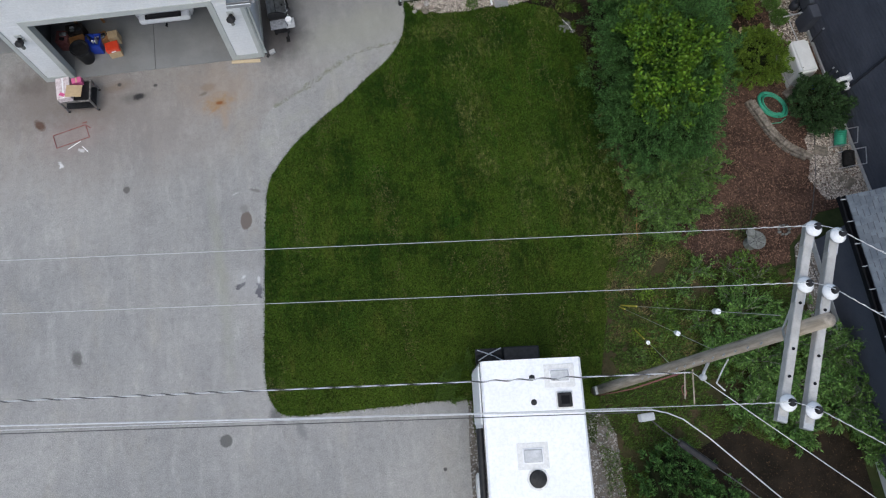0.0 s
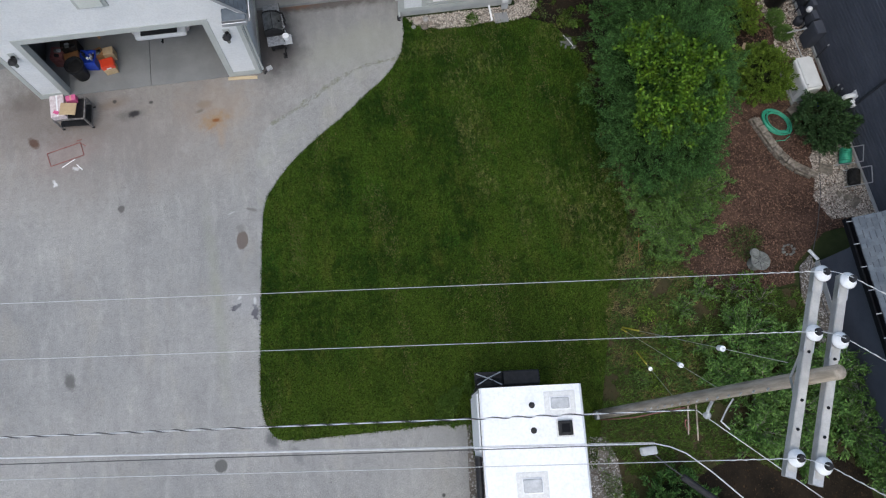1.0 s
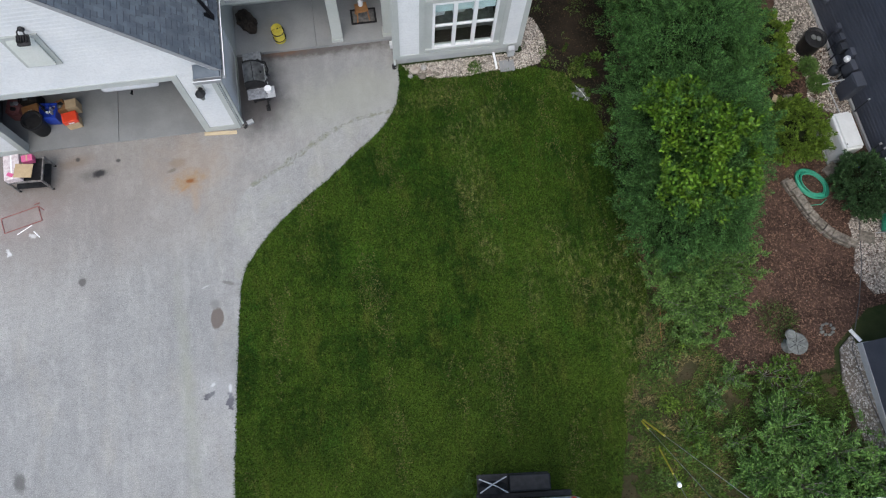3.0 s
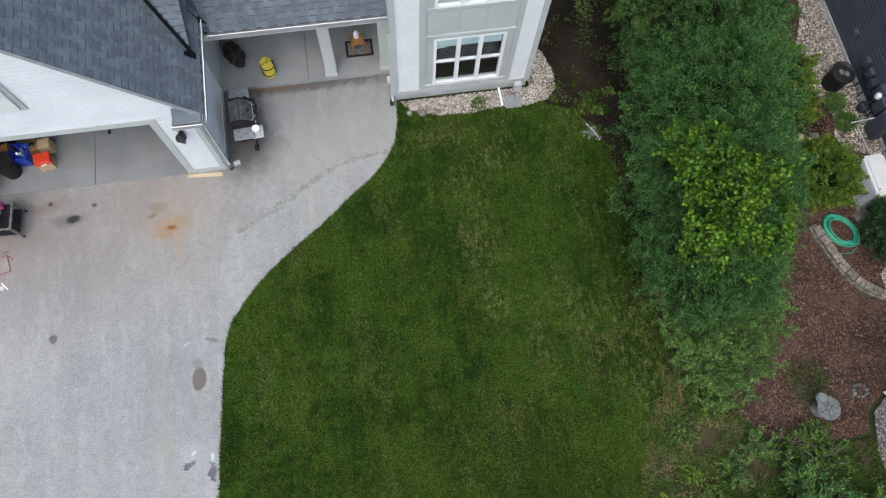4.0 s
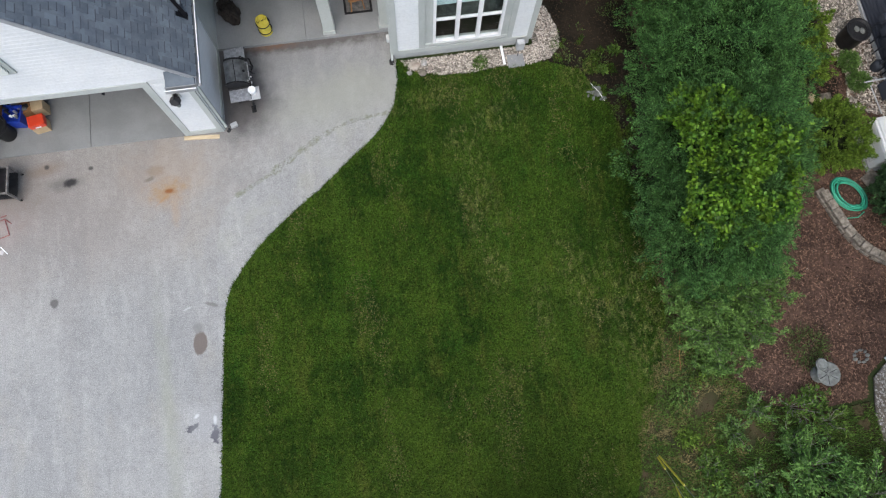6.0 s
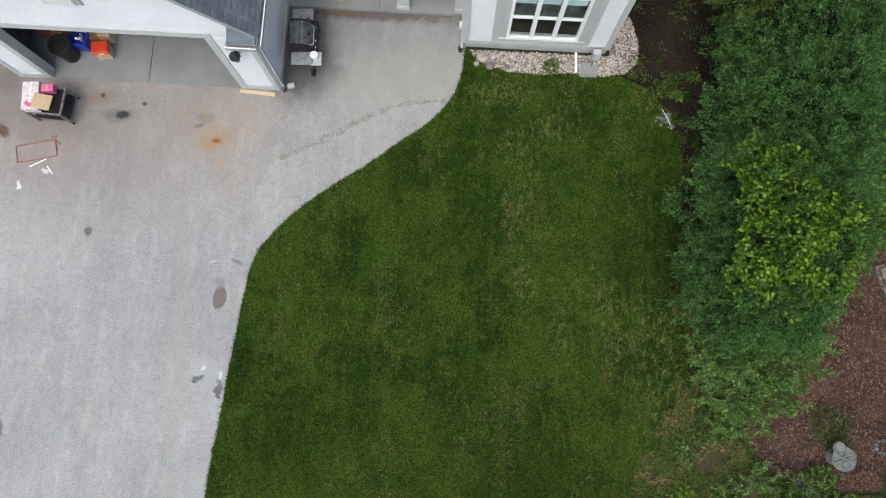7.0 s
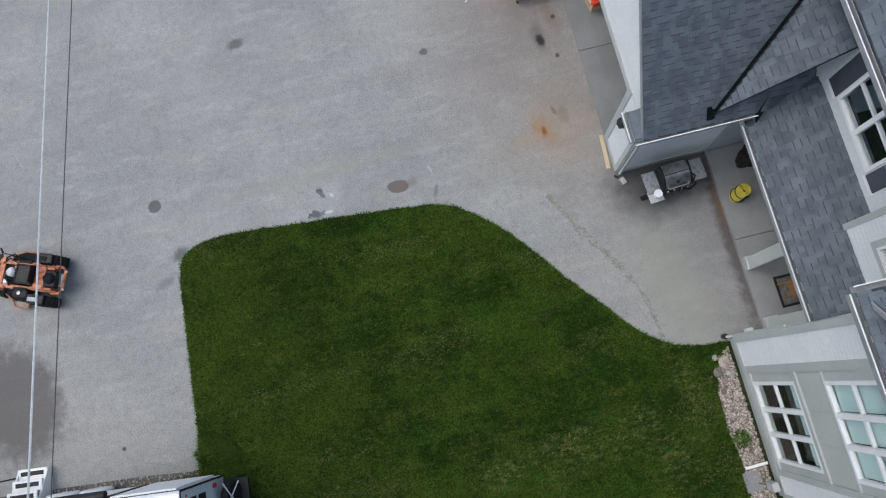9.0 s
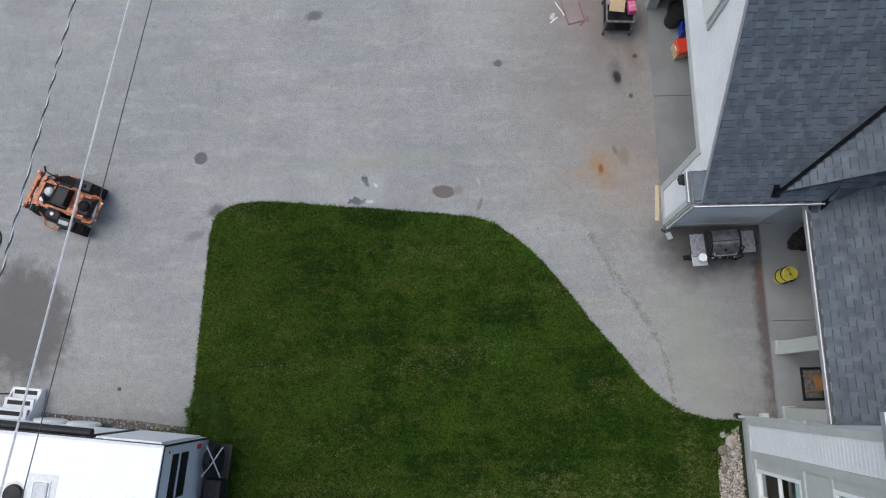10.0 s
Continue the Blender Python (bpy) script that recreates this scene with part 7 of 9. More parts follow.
def loose_shrub(name, x, y, h, r, seed, material, label, limbs, leaves, length, width, category="shrub", group="", bend=0.35):
    """Open bush: thin limbs that fork outwards, with single leaves along their outer twigs and gaps between."""
    ob = thing(name, label, category, (x, y, 0), 0, group)
    rr = random.Random(seed)
    rng = np.random.default_rng(seed)
    bm = bmesh.new()
    spots, dirs = [], []
    for i in range(limbs):
        a = 2 * math.pi * (i + rr.uniform(0, 0.9)) / limbs
        reach, top_ = r * math.sqrt(rr.uniform(0.06, 1.0)), h * rr.uniform(0.55, 1.0)
        tip = Vector((reach * math.cos(a), reach * math.sin(a), top_ * (1 - bend * (reach / r) ** 2)))
        mid = Vector((tip.x * 0.38, tip.y * 0.38, tip.z * 0.62))
        tube(bm, [(0.02 * math.cos(a), 0.02 * math.sin(a), -0.02), mid, tip], min(0.016, 0.014 * h + 0.004), 5, 0.003, False)
        for k in range(5):
            p = mid.lerp(tip, -0.30 + 1.30 * k / 4)
            t = a + rr.choice((-1, 1)) * rr.uniform(0.3, 1.1)
            l = r * rr.uniform(0.16, 0.34)
            q = p + Vector((math.cos(t) * l, math.sin(t) * l, rr.uniform(-0.05, 0.22) * h))
            tube(bm, [p, q], 0.005, 4, 0.002, False)
            spots.append((p, q))
    part("stem", bm, "grey_twig", ob, "thin grey forked stems")
    n = leaves
    which = rng.integers(0, len(spots), n)
    u = rng.random(n) ** 0.7
    a0 = np.array([tuple(p) for p, q in spots])[which]
    a1 = np.array([tuple(q) for p, q in spots])[which]
    along = a1 - a0
    c = a0 + along * u[:, None] + rng.normal(0, 0.022 + 0.02 * r, (n, 3))
    c[:, 2] = np.maximum(c[:, 2], 0.02)
    along /= np.linalg.norm(along, axis=1)[:, None] + 1e-9
    out = along + rng.normal(0, 0.55, (n, 3)) + np.array([0, 0, -0.05])
    leaf_mesh("leaves", c, out, length, width, material, rng, ob, 0.35, 0.2)
    return ob


for x, y, h, r, seed, limbs, leaves in ((7.15, 6.00, 1.5, 0.85, 41, 24, 12500), (8.10, 5.95, 1.4, 0.90, 42, 24, 10500), (7.45, 5.10, 1.1, 0.80, 43, 22, 8500), (8.95, 6.05, 1.2, 0.85, 44, 18, 5600), (8.35, 5.05, 1.0, 0.75, 45, 18, 5600), (7.55, 4.40, 0.7, 0.50, 46, 14, 3000)):
    loose_shrub("shrub", x, y, h, r, seed, "shrub", "loose light green shrub with grey stems at the hedge's end", limbs, leaves, 0.070, 0.017, group="shrubs at the hedge's end")
shrub("golden_juniper", 11.65, 9.6, 1.15, 0.85, 51, "gold", "golden green juniper bush in the mulch", 21000, 0.075, 0.015, spread=0.6)
shrub("golden_juniper", 11.75, 12.75, 0.9, 0.62, 52, "gold", "small golden green bush by the pebbles", 6000, 0.09, 0.016, spread=0.6)
shrub("golden_juniper", 11.75, 11.68, 0.6, 0.50, 53, "gold", "small golden green bush by the hedge", 4200, 0.09, 0.016, spread=0.6)
shrub("yew", 13.25, 7.72, 1.05, 0.82, 54, "dark_yew", "dark green yew beside the dark house", 15000, 0.08, 0.018, spread=0.6)
shrub("clipped_ball_shrub", 12.98, 11.70, 0.4, 0.28, 55, "shrub", "small round green shrub in pebbles", 3200, 0.05, 0.010, group="ball shrubs")
shrub("clipped_ball_shrub", 13.10, 11.10, 0.4, 0.28, 56, "shrub", "small round green shrub in pebbles", 3200, 0.05, 0.010, group="ball shrubs")
for i, (x, y, h, r) in enumerate(((9.1, 1.7, 1.2, 0.8), (10.2, 0.9, 1.4, 1.0), (9.2, 0.3, 1.1, 0.9), (11.1, 0.2, 1.5, 0.9), (10.1, -0.6, 1.3, 0.9), (11.3, -1.3, 1.4, 0.9), (8.8, -0.9, 1.0, 0.8), (9.8, -1.6, 0.9, 0.7), (12.0, -2.4, 1.3, 0.8), (8.2, 0.7, 0.9, 0.6))):
    loose_shrub("long_leaved_shrub", x, y, h, r, 61 + i, "willow", "dense shrub with long dark green leaves", 20, 4200, 0.110, 0.019, group="shrubs by the pole", bend=0.5)
loose_shrub("sapling", 12.75, 2.2, 3.4, 0.6, 81, "willow", "young tree beside the low wing's gutter", 12, 1300, 0.14, 0.024, "tree")
for i, (x, y, h, r, mt) in enumerate(((6.0, -2.5, 1.3, 1.0, "arb"), (7.0, -3.6, 1.2, 0.9, "arb"))):
    shrub("round_evergreen", x, y, h, r, 91 + i, mt, "rounded green evergreen shrub beyond the trailer", 7000, 0.10, 0.016, spread=0.6)
for i, (x, y, h, r) in enumerate(((9.15, 3.05, 0.75, 0.55), (8.25, 3.15, 0.5, 0.45), (9.9, 2.6, 0.6, 0.45), (7.6, 2.7, 0.45, 0.4), (6.9, 2.0, 0.4, 0.35), (8.9, 2.3, 0.6, 0.5), (9.7, 3.2, 0.4, 0.35), (7.9, 1.6, 0.5, 0.45))):
    loose_shrub("leafy_weed", x, y, h, r, 101 + i, "shrub" if i % 2 else "weed", "clump of leafy green weeds with bare stems", 9, 620, 0.085, 0.018, "weeds", "weed clumps")
rw = random.Random(17)
for i in range(44):
    t = rw.random()
    x, y = 5.6 + 2.2 * t + rw.uniform(-0.5, 0.5), 0.4 + 4.0 * rw.random()
    if x > 5.3 + 0.32 * y + 0.1:
        shrub("leafy_weed", x, y, rw.uniform(0.12, 0.3), rw.uniform(0.15, 0.34), 140 + i, rw.choice(("weed", "shrub", "spruce", "gold")), "low clump of weeds in rough grass", 160, 0.09, 0.016, "weeds", 0.9, group="weed clumps")
shrub("leafy_weed", 3.1, 13.0, 0.22, 0.18, 120, "weed", "small weed in the pebble bed", 260, 0.08, 0.016, "weeds")
shrub("ornamental_grass", 9.95, 4.42, 0.22, 0.50, 121, "spruce", "low sparse olive green grassy clump in mulch", 900, 0.16, 0.007, "shrub")
for i, (x, y) in enumerate(((6.35, 12.4), (6.75, 12.9))):
    shrub("leafy_weed", x, y, 0.16, 0.12, 130 + i, "weed", "small leafy weed on bare soil", 110, 0.10, 0.03, "weeds", group="soil weeds")


# ---- garden things ----
bm = bmesh.new()
WALL = rounded([(11.30, 8.35), (11.52, 7.70), (11.78, 7.05), (12.15, 6.55), (12.68, 6.18)], 4)
gwall = thing("garden_wall", "low curved wall of pale concrete blocks", "garden wall")
lens = [0.0]
for a, b in zip(WALL, WALL[1:]):
    lens.append(lens[-1] + math.dist(a, b))


def along_wall(s):
    i = max(0, min(len(lens) - 2, sum(1 for v in lens if v <= s) - 1))
    t = (s - lens[i]) / (lens[i + 1] - lens[i])
    p, q = Vector(WALL[i]), Vector(WALL[i + 1])
    return p.lerp(q, t), math.degrees(math.atan2(q.y - p.y, q.x - p.x))


rb = random.Random(3)
for row in range(2):
    s = 0.14 + 0.1 * row
    while s < lens[-1] - 0.05:
        p, a = along_wall(s)
        bm = bmesh.new()
        L = rb.uniform(0.22, 0.27)
        box(bm, (-L / 2, -0.11 - 0.03 * (1 - row), 0), (L / 2, 0.11, 0.11), 0.016)
        blk = part("block", bm, "stone_block", gwall)
        blk.matrix_basis = pose(p.x, p.y, 0.01 + 0.113 * row, rb.uniform(-1.5, 1.5), rb.uniform(-1.5, 1.5), a + rb.uniform(-3, 3))
        s += L + 0.012

hose = thing("garden_hose", "coiled green garden hose lying on the mulch", "hose", (12.04, 8.08, 0.02))
bm = bmesh.new()
pts = []
rh = random.Random(8)
for i in range(9 * 28):
    t = i / 28
    a = 2 * math.pi * t
    k = 1.0 - 0.075 * (t % 5) + 0.03 * math.sin(t * 5)
    ex, ey = 0.54 * k * math.cos(a), 0.38 * k * math.sin(a)
    c_, s_ = math.cos(radians(-52)), math.sin(radians(-52))
    pts.append((ex * c_ - ey * s_ + 0.02 * math.sin(t * 2.3), ex * s_ + ey * c_ + 0.02 * math.cos(t * 1.7), 0.015 + 0.011 * t + 0.008 * math.sin(a * 1.5)))
tube(bm, pts, 0.019, 6)
part("coil", bm, "hose", hose, smooth=True)
bm = bmesh.new()
tube(bm, [(0.3, -0.5, 0.03), (0.1, -0.62, 0.03), (-0.3, -0.6, 0.03), (-0.55, -0.42, 0.10), (-0.65, -0.2, 0.10)], 0.013, 6)
part("hose_end", bm, "hose", hose)

gen = thing("standby_generator", "pale beige standby generator on a pad", "generator", (13.02, 9.25, 0), 3)
bm = bmesh.new()
box(bm, (-0.36, -0.62, -0.02), (0.42, 0.66, 0.06), 0.01)
part("pad", bm, "concrete", gen)
bm = bmesh.new()
box(bm, (-0.29, -0.55, 0.06), (0.29, 0.55, 0.80), 0.05)
part("enclosure", bm, "beige", gen)
bm = bmesh.new()
hull(bm, [(-0.31, -0.58, 0.80), (0.31, -0.58, 0.80), (0.31, 0.58, 0.80), (-0.31, 0.58, 0.80), (-0.27, -0.54, 0.90), (0.27, -0.54, 0.90), (0.27, 0.54, 0.90), (-0.27, 0.54, 0.90)])
bmesh.ops.bevel(bm, geom=bm.edges[:], offset=0.055, segments=4, affect="EDGES")
lid = part("lid", bm, "beige", gen, "rounded pale lid")
bm = bmesh.new()
lathe(bm, [(0.02, 0), (0.02, 0.012), (0.0, 0.013)], 10, (-0.2, -0.40, 0.893))
part("lock", bm, "black", lid)
for i in range(6):
    bm = bmesh.new()
    box(bm, (-0.302, -0.4, 0.2 + i * 0.06), (-0.291, 0.4, 0.225 + i * 0.06))
    part("louvre", bm, "grey_plastic", gen)
tarp = thing("blue_jug", "blue plastic jug beside the generator", "jug", (13.35, 8.35, 0))
bm = bmesh.new()
box(bm, (-0.12, -0.2, 0), (0.12, 0.2, 0.30), 0.05)
part("body", bm, "blue", tarp)
bm = bmesh.new()
tube(bm, [(0, -0.12, 0.30), (0, -0.12, 0.35)], 0.03, 10)
part("cap", bm, "black", tarp)

comp = thing("compost_bin", "dark round plastic bin with a lid on pebbles", "bin", (13.16, 12.36, 0))
bm = bmesh.new()
lathe(bm, [(0.27, 0.0), (0.29, 0.05), (0.31, 0.60), (0.335, 0.62), (0.335, 0.66), (0.29, 0.66), (0.28, 0.58)], 28)
part("drum", bm, "black", comp, smooth=True)
bm = bmesh.new()
lathe(bm, [(0.295, 0.58), (0.26, 0.61), (0.0, 0.62)], 24)
part("lid", bm, "black", comp)
for x, y in ((-0.06, 0.02), (0.08, -0.05)):
    bm = bmesh.new()
    bmesh.ops.create_icosphere(bm, subdivisions=2, radius=0.07, matrix=Matrix.Translation((x, y, 0.65)) @ Matrix.Diagonal((1, 1.3, 0.6, 1)))
    part("lid_stone", bm, "cement", comp)

bath = thing("bird_bath", "pale cast stone garden ornament with a fluted bowl", "garden ornament", (10.08, 3.72, 0), 20)
bm = bmesh.new()
lathe(bm, [(0.20, 0), (0.20, 0.06), (0.10, 0.12), (0.09, 0.35), (0.14, 0.40), (0.27, 0.45), (0.29, 0.47), (0.27, 0.48), (0.0, 0.43)], 26)
part("bowl", bm, "cement", bath, smooth=True)
for i in range(6):
    bm = bmesh.new()
    a = i * math.pi / 3
    tube(bm, [(0.04 * math.cos(a), 0.04 * math.sin(a), 0.445), (0.25 * math.cos(a), 0.25 * math.sin(a), 0.475)], 0.008, 5)
    part("rib", bm, "black", bath)
bm = bmesh.new()
lathe(bm, [(0.13, 0.45), (0.15, 0.48), (0.13, 0.51), (0.10, 0.49)], 16, (-0.02, 0.27, 0), )
part("rim_ornament", bm, "cement", bath)
stones = thing("stone_ring", "small ring of pale stones in the mulch", "stones", (11.25, 4.0, 0))
for i in range(9):
    bm = bmesh.new()
    bmesh.ops.create_icosphere(bm, subdivisions=1, radius=0.055, matrix=pose(0.17 * math.cos(i * .7), 0.15 * math.sin(i * .7), 0.03, i * 40, i * 70, 0) @ Matrix.Diagonal((1.3, 1, 0.7, 1)))
    part("stone", bm, "cement", stones)


def hose_reel(x, y, turn, material, label):
    ob = thing("hose_reel", label, "hose reel", (x, y, 0), turn, "hose reels")
    bm = bmesh.new()
    tube(bm, [(-0.2, -0.24, 0.24), (-0.2, 0.24, 0.24)], 0.15, 18)
    part("hose_roll", bm, material, ob, smooth=True)
    for i in range(7):
        bm = bmesh.new()
        tube(bm, [(-0.2 + 0.165 * math.cos(a), -0.21 + i * 0.07 + 0.004 * math.sin(a), 0.24 + 0.165 * math.sin(a)) for a in (j * 0.5 for j in range(14))], 0.016, 5, cap=False)
        part("hose_turn", bm, material, ob)
    for yy in (-0.27, 0.27):
        bm = bmesh.new()
        tube(bm, [(-0.42, yy, 0.01), (-0.2, yy, 0.24), (0.0, yy, 0.01)], 0.016, 6)
        tube(bm, [(-0.2, yy, 0.24), (0.12, yy, 0.62)], 0.016, 6)
        part("side_frame", bm, "galv", ob)
    bm = bmesh.new()
    tube(bm, [(0.12, -0.27, 0.62), (0.12, 0.27, 0.62)], 0.016, 6)
    part("handle", bm, "galv", ob)
    return ob


hose_reel(13.95, 6.55, -20, "hose", "wheeled reel with green hose by the dark wall")
hose_reel(14.0, 5.85, -15, "rubber", "wheeled reel with black hose by the dark wall")
for i, (x, y, s, mt) in enumerate(((13.15, 6.35, 0.22, "stone_block"), (13.55, 5.35, 0.12, "stone_block"), (13.78, 5.2, 0.14, "stone_block"), (13.65, 5.08, 0.1, "stone_block"), (13.3, 5.5, 0.09, "stone_block"), (11.85, 10.80, 0.17, "board"), (12.18, 10.84, 0.14, "stone_block"), (12.75, 8.45, 0.22, "stone_block"))):
    bm = bmesh.new()
    box(bm, (-s, -s * 0.7, 0), (s, s * 0.7, 0.05), 0.012)
    st = tagged(part("paving_stone", bm, mt), "loose pale paving stone", "paving stone", group="loose pavers")
    st.matrix_basis = pose(x, y, 0.02, 0, 0, i * 33 - 20)
bm = bmesh.new()
tube(bm, [(13.90, 10.95, 0.62), (13.05, 10.95, 0.42)], 0.020, 6)
tube(bm, [(13.40, 10.95, 0.50), (13.44, 11.30, 0.06), (13.55, 10.15, 0.06)], 0.018, 6)
tagged(part("garden_pipe", bm, "grey_plastic"), "grey plastic pipe lying on the pebbles", "pipe")
bm = bmesh.new()
tube(bm, [(13.1, 6.9, 0.04), (12.75, 5.6, 0.04), (12.35, 4.6, 0.04), (12.05, 4.0, 0.04), (11.75, 3.4, 0.05), (11.8, 2.2, 0.05), (11.95, 1.0, 0.05), (12.0, 0.0, 0.05)], 0.014, 5)
tagged(part("black_cable", bm, "cable"), "black cable lying along the gravel edge", "cable")
bm = bmesh.new()
tube(bm, [(6.95, 5.4, 0.02), (6.8, 4.8, 0.03), (6.72, 4.3, 0.02)], 0.012, 5)
tagged(part("orange_cord", bm, "orange"), "thin orange cord lying in the grass", "cord")

# rocks, drain pipe and boxes along the bay
for i, (x, y, s) in enumerate(((1.35, 13.15, 0.17), (1.62, 13.22, 0.11), (1.55, 12.95, 0.13), (1.78, 13.05, 0.09), (1.2, 12.98, 0.08), (2.0, 12.95, 0.08))):
    bm = bmesh.new()
    bmesh.ops.create_icosphere(bm, subdivisions=1, radius=s)
    for v in bm.verts:
        v.co *= 1 + 0.10 * math.sin(i * 9.1 + v.index * 2.7) + 0.28 * noise.noise(v.co * (2.2 / s * 0.12) + Vector((i * 5, 0, 0)))
        v.co.z *= 0.6
    st = tagged(part("rock", bm, ("boulder", "pebble_grey", "stone_block")[i % 3]), "pale brown rock in the pebble bed", "rock", group="bed rocks")
    st.location = (x, y, s * 0.4)
bm = bmesh.new()
tube(bm, [(3.72, 13.36, 0.20), (3.76, 12.88, 0.07)], 0.035, 8)
tagged(part("drain_pipe", bm, "white"), "white plastic drain pipe leaving the bay wall", "pipe")
hb = thing("utility_box", "grey utility box on the bay foundation", "utility box", (4.22, 13.30, 0.12))
bm = bmesh.new()
box(bm, (-0.1, -0.10, 0), (0.1, 0.06, 0.34), 0.015)
part("case", bm, "grey_plastic", hb)
bm = bmesh.new()
tube(bm, [(0, -0.02, 0.0), (-0.1, -0.25, -0.09), (-0.3, -0.4, -0.09), (-0.32, -0.1, -0.08)], 0.012, 6)
part("cable", bm, "cable", hb)
bm = bmesh.new()
box(bm, (3.85, 12.78, 0.0), (4.3, 13.15, 0.05), 0.01)
tagged(part("splash_pad", bm, "concrete"), "small concrete pad in the pebbles", "concrete pad")
sp = thing("hose_bib", "white faucet box at the bay corner", "faucet", (0.80, 13.72, 0.55))
bm = bmesh.new()
box(bm, (-0.09, -0.08, 0), (0.08, 0.08, 0.16), 0.02)
part("box", bm, "beige", sp)
heap = thing("stone_heap", "small heap of stones and twigs at the lawn edge", "stones", (6.0, 11.75, 0))
for i in range(14):
    rr = random.Random(i)
    bm = bmesh.new()
    bmesh.ops.create_icosphere(bm, subdivisions=1, radius=rr.uniform(0.04, 0.09), matrix=pose(rr.uniform(-.22, .22), rr.uniform(-.2, .2), rr.uniform(0.03, 0.07), i * 40, i * 70, 0) @ Matrix.Diagonal((1.4, 1, 0.6, 1)))
    part("stone", bm, "cement", heap)
bm = bmesh.new()
tube(bm, [(-0.05, 0.28, 0.08), (0.1, 0.0, 0.12), (0.22, -0.25, 0.08)], 0.007, 5)
part("white_stick", bm, "white", heap)


# ---- court and driveway things ----
grill = thing("gas_grill", "stainless gas grill with two side shelves", "grill", (-3.12, 13.07, 0), 3)
# its front looks to the court (local +x), the shelves lie at both ends
for y0, y1 in ((-0.72, -0.40), (0.42, 0.74)):
    bm = bmesh.new()
    box(bm, (-0.26, y0, 0.86), (0.25, y1, 0.895), 0.012)
    sh = part("side_shelf", bm, "shelf_steel", grill, "worn grey steel side shelf")
    bm = bmesh.new()
    box(bm, (0.25, y0 + 0.01, 0.80), (0.265, y1 - 0.01, 0.895), 0.004)
    part("shelf_front", bm, "black", sh)
bm = bmesh.new()
box(bm, (-0.24, -0.36, 0.10), (0.22, 0.36, 0.78), 0.015)
part("cabinet", bm, "black", grill)
bm = bmesh.new()
box(bm, (-0.28, -0.40, 0.76), (0.30, 0.42, 0.89), 0.02)
part("firebox", bm, "black", grill)
bm = bmesh.new()
pr = [(-0.27, 0.89), (-0.28, 1.02), (-0.25, 1.10), (-0.16, 1.145), (-0.04, 1.15), (0.06, 1.13), (0.15, 1.08), (0.22, 1.01), (0.26, 0.93), (0.265, 0.89)]
hull(bm, [(x, -0.32, z) for x, z in pr] + [(x, 0.30, z) for x, z in pr])
hood = part("hood", bm, "steel", grill, "brushed stainless hood")
for y in (-0.345, 0.30):
    bm = bmesh.new()
    pe = [(x * 1.03, z + 0.012 if z > 0.9 else z) for x, z in pr]
    hull(bm, [(x, y, z) for x, z in pe] + [(x, y + 0.045, z) for x, z in pe])
    part("hood_end", bm, "black", hood)
bm = bmesh.new()
box(bm, (-0.02, -0.30, 1.146), (0.0, 0.28, 1.156), 0.003)
part("hood_seam", bm, "black", hood)
bm = bmesh.new()
tube(bm, [(0.24, -0.25, 0.99), (0.30, -0.25, 1.0), (0.30, 0.24, 1.0), (0.24, 0.24, 0.99)], 0.013, 8)
part("hood_handle", bm, "galv", hood)
bm = bmesh.new()
lathe(bm, [(0.035, 0), (0.035, 0.012), (0.0, 0.014)], 14, m=pose(0.19, -0.01, 1.05, 0, 45, 0))
part("thermometer", bm, "black", hood)
for i in range(4):
    bm = bmesh.new()
    lathe(bm, [(0.028, 0), (0.024, 0.03), (0.0, 0.032)], 12, m=pose(0.30, -0.24 + 0.16 * i, 0.83, 0, 90, 0))
    part("knob", bm, "galv", grill)
for x in (-0.2, 0.18):
    for y in (-0.32, 0.32):
        bm = bmesh.new()
        lathe(bm, [(0.03, -0.015), (0.045, 0.0), (0.03, 0.015)], 12, m=pose(x, y, 0.045, 90, 0, 0))
        box(bm, (x - 0.012, y - 0.012, 0.05), (x + 0.012, y + 0.012, 0.12))
        part("caster", bm, "rubber", grill)
bm = bmesh.new()
tube(bm, [(0.20, 0.42, 0.84), (0.30, 0.50, 0.70), (0.33, 0.40, 0.45), (0.24, 0.34, 0.3)], 0.02, 7)
tube(bm, [(0.02, 0.36, 0.93), (0.14, 0.47, 0.92), (0.24, 0.40, 0.90)], 0.018, 7)
part("gas_hose", bm, "rubber", grill)
bm = bmesh.new()
tube(bm, [(0.31, 0.05, 0.92), (0.36, 0.02, 0.80), (0.37, 0.10, 0.62)], 0.02, 6)
tube(bm, [(0.31, 0.20, 0.92), (0.37, 0.18, 0.74)], 0.016, 6)
part("hanging_tongs", bm, "black", grill)
shelf2 = thing("folding_table", "small grey plastic table beside the grill", "table", (-2.76, 12.53, 0), 4)
bm = bmesh.new()
box(bm, (-0.14, -0.17, 0.84), (0.15, 0.17, 0.875), 0.012)
part("tabletop", bm, "grey_plastic", shelf2)
bm = bmesh.new()
box(bm, (-0.26, -0.10, 0), (-0.14, 0.10, 0.03), 0.01)
tube(bm, [(-0.20, 0, 0.02), (-0.05, 0, 0.84)], 0.02, 8)
part("stand", bm, "black", shelf2)
tray = thing("grease_bucket", "white plastic bucket on the small table", "bucket", (-2.77, 12.55, 0.877))
bm = bmesh.new()
lathe(bm, [(0.075, 0.0), (0.09, 0.15), (0.097, 0.152), (0.097, 0.17), (0.085, 0.172), (0.08, 0.162), (0.0, 0.16)], 22)
part("pail", bm, "white", tray)
bm = bmesh.new()
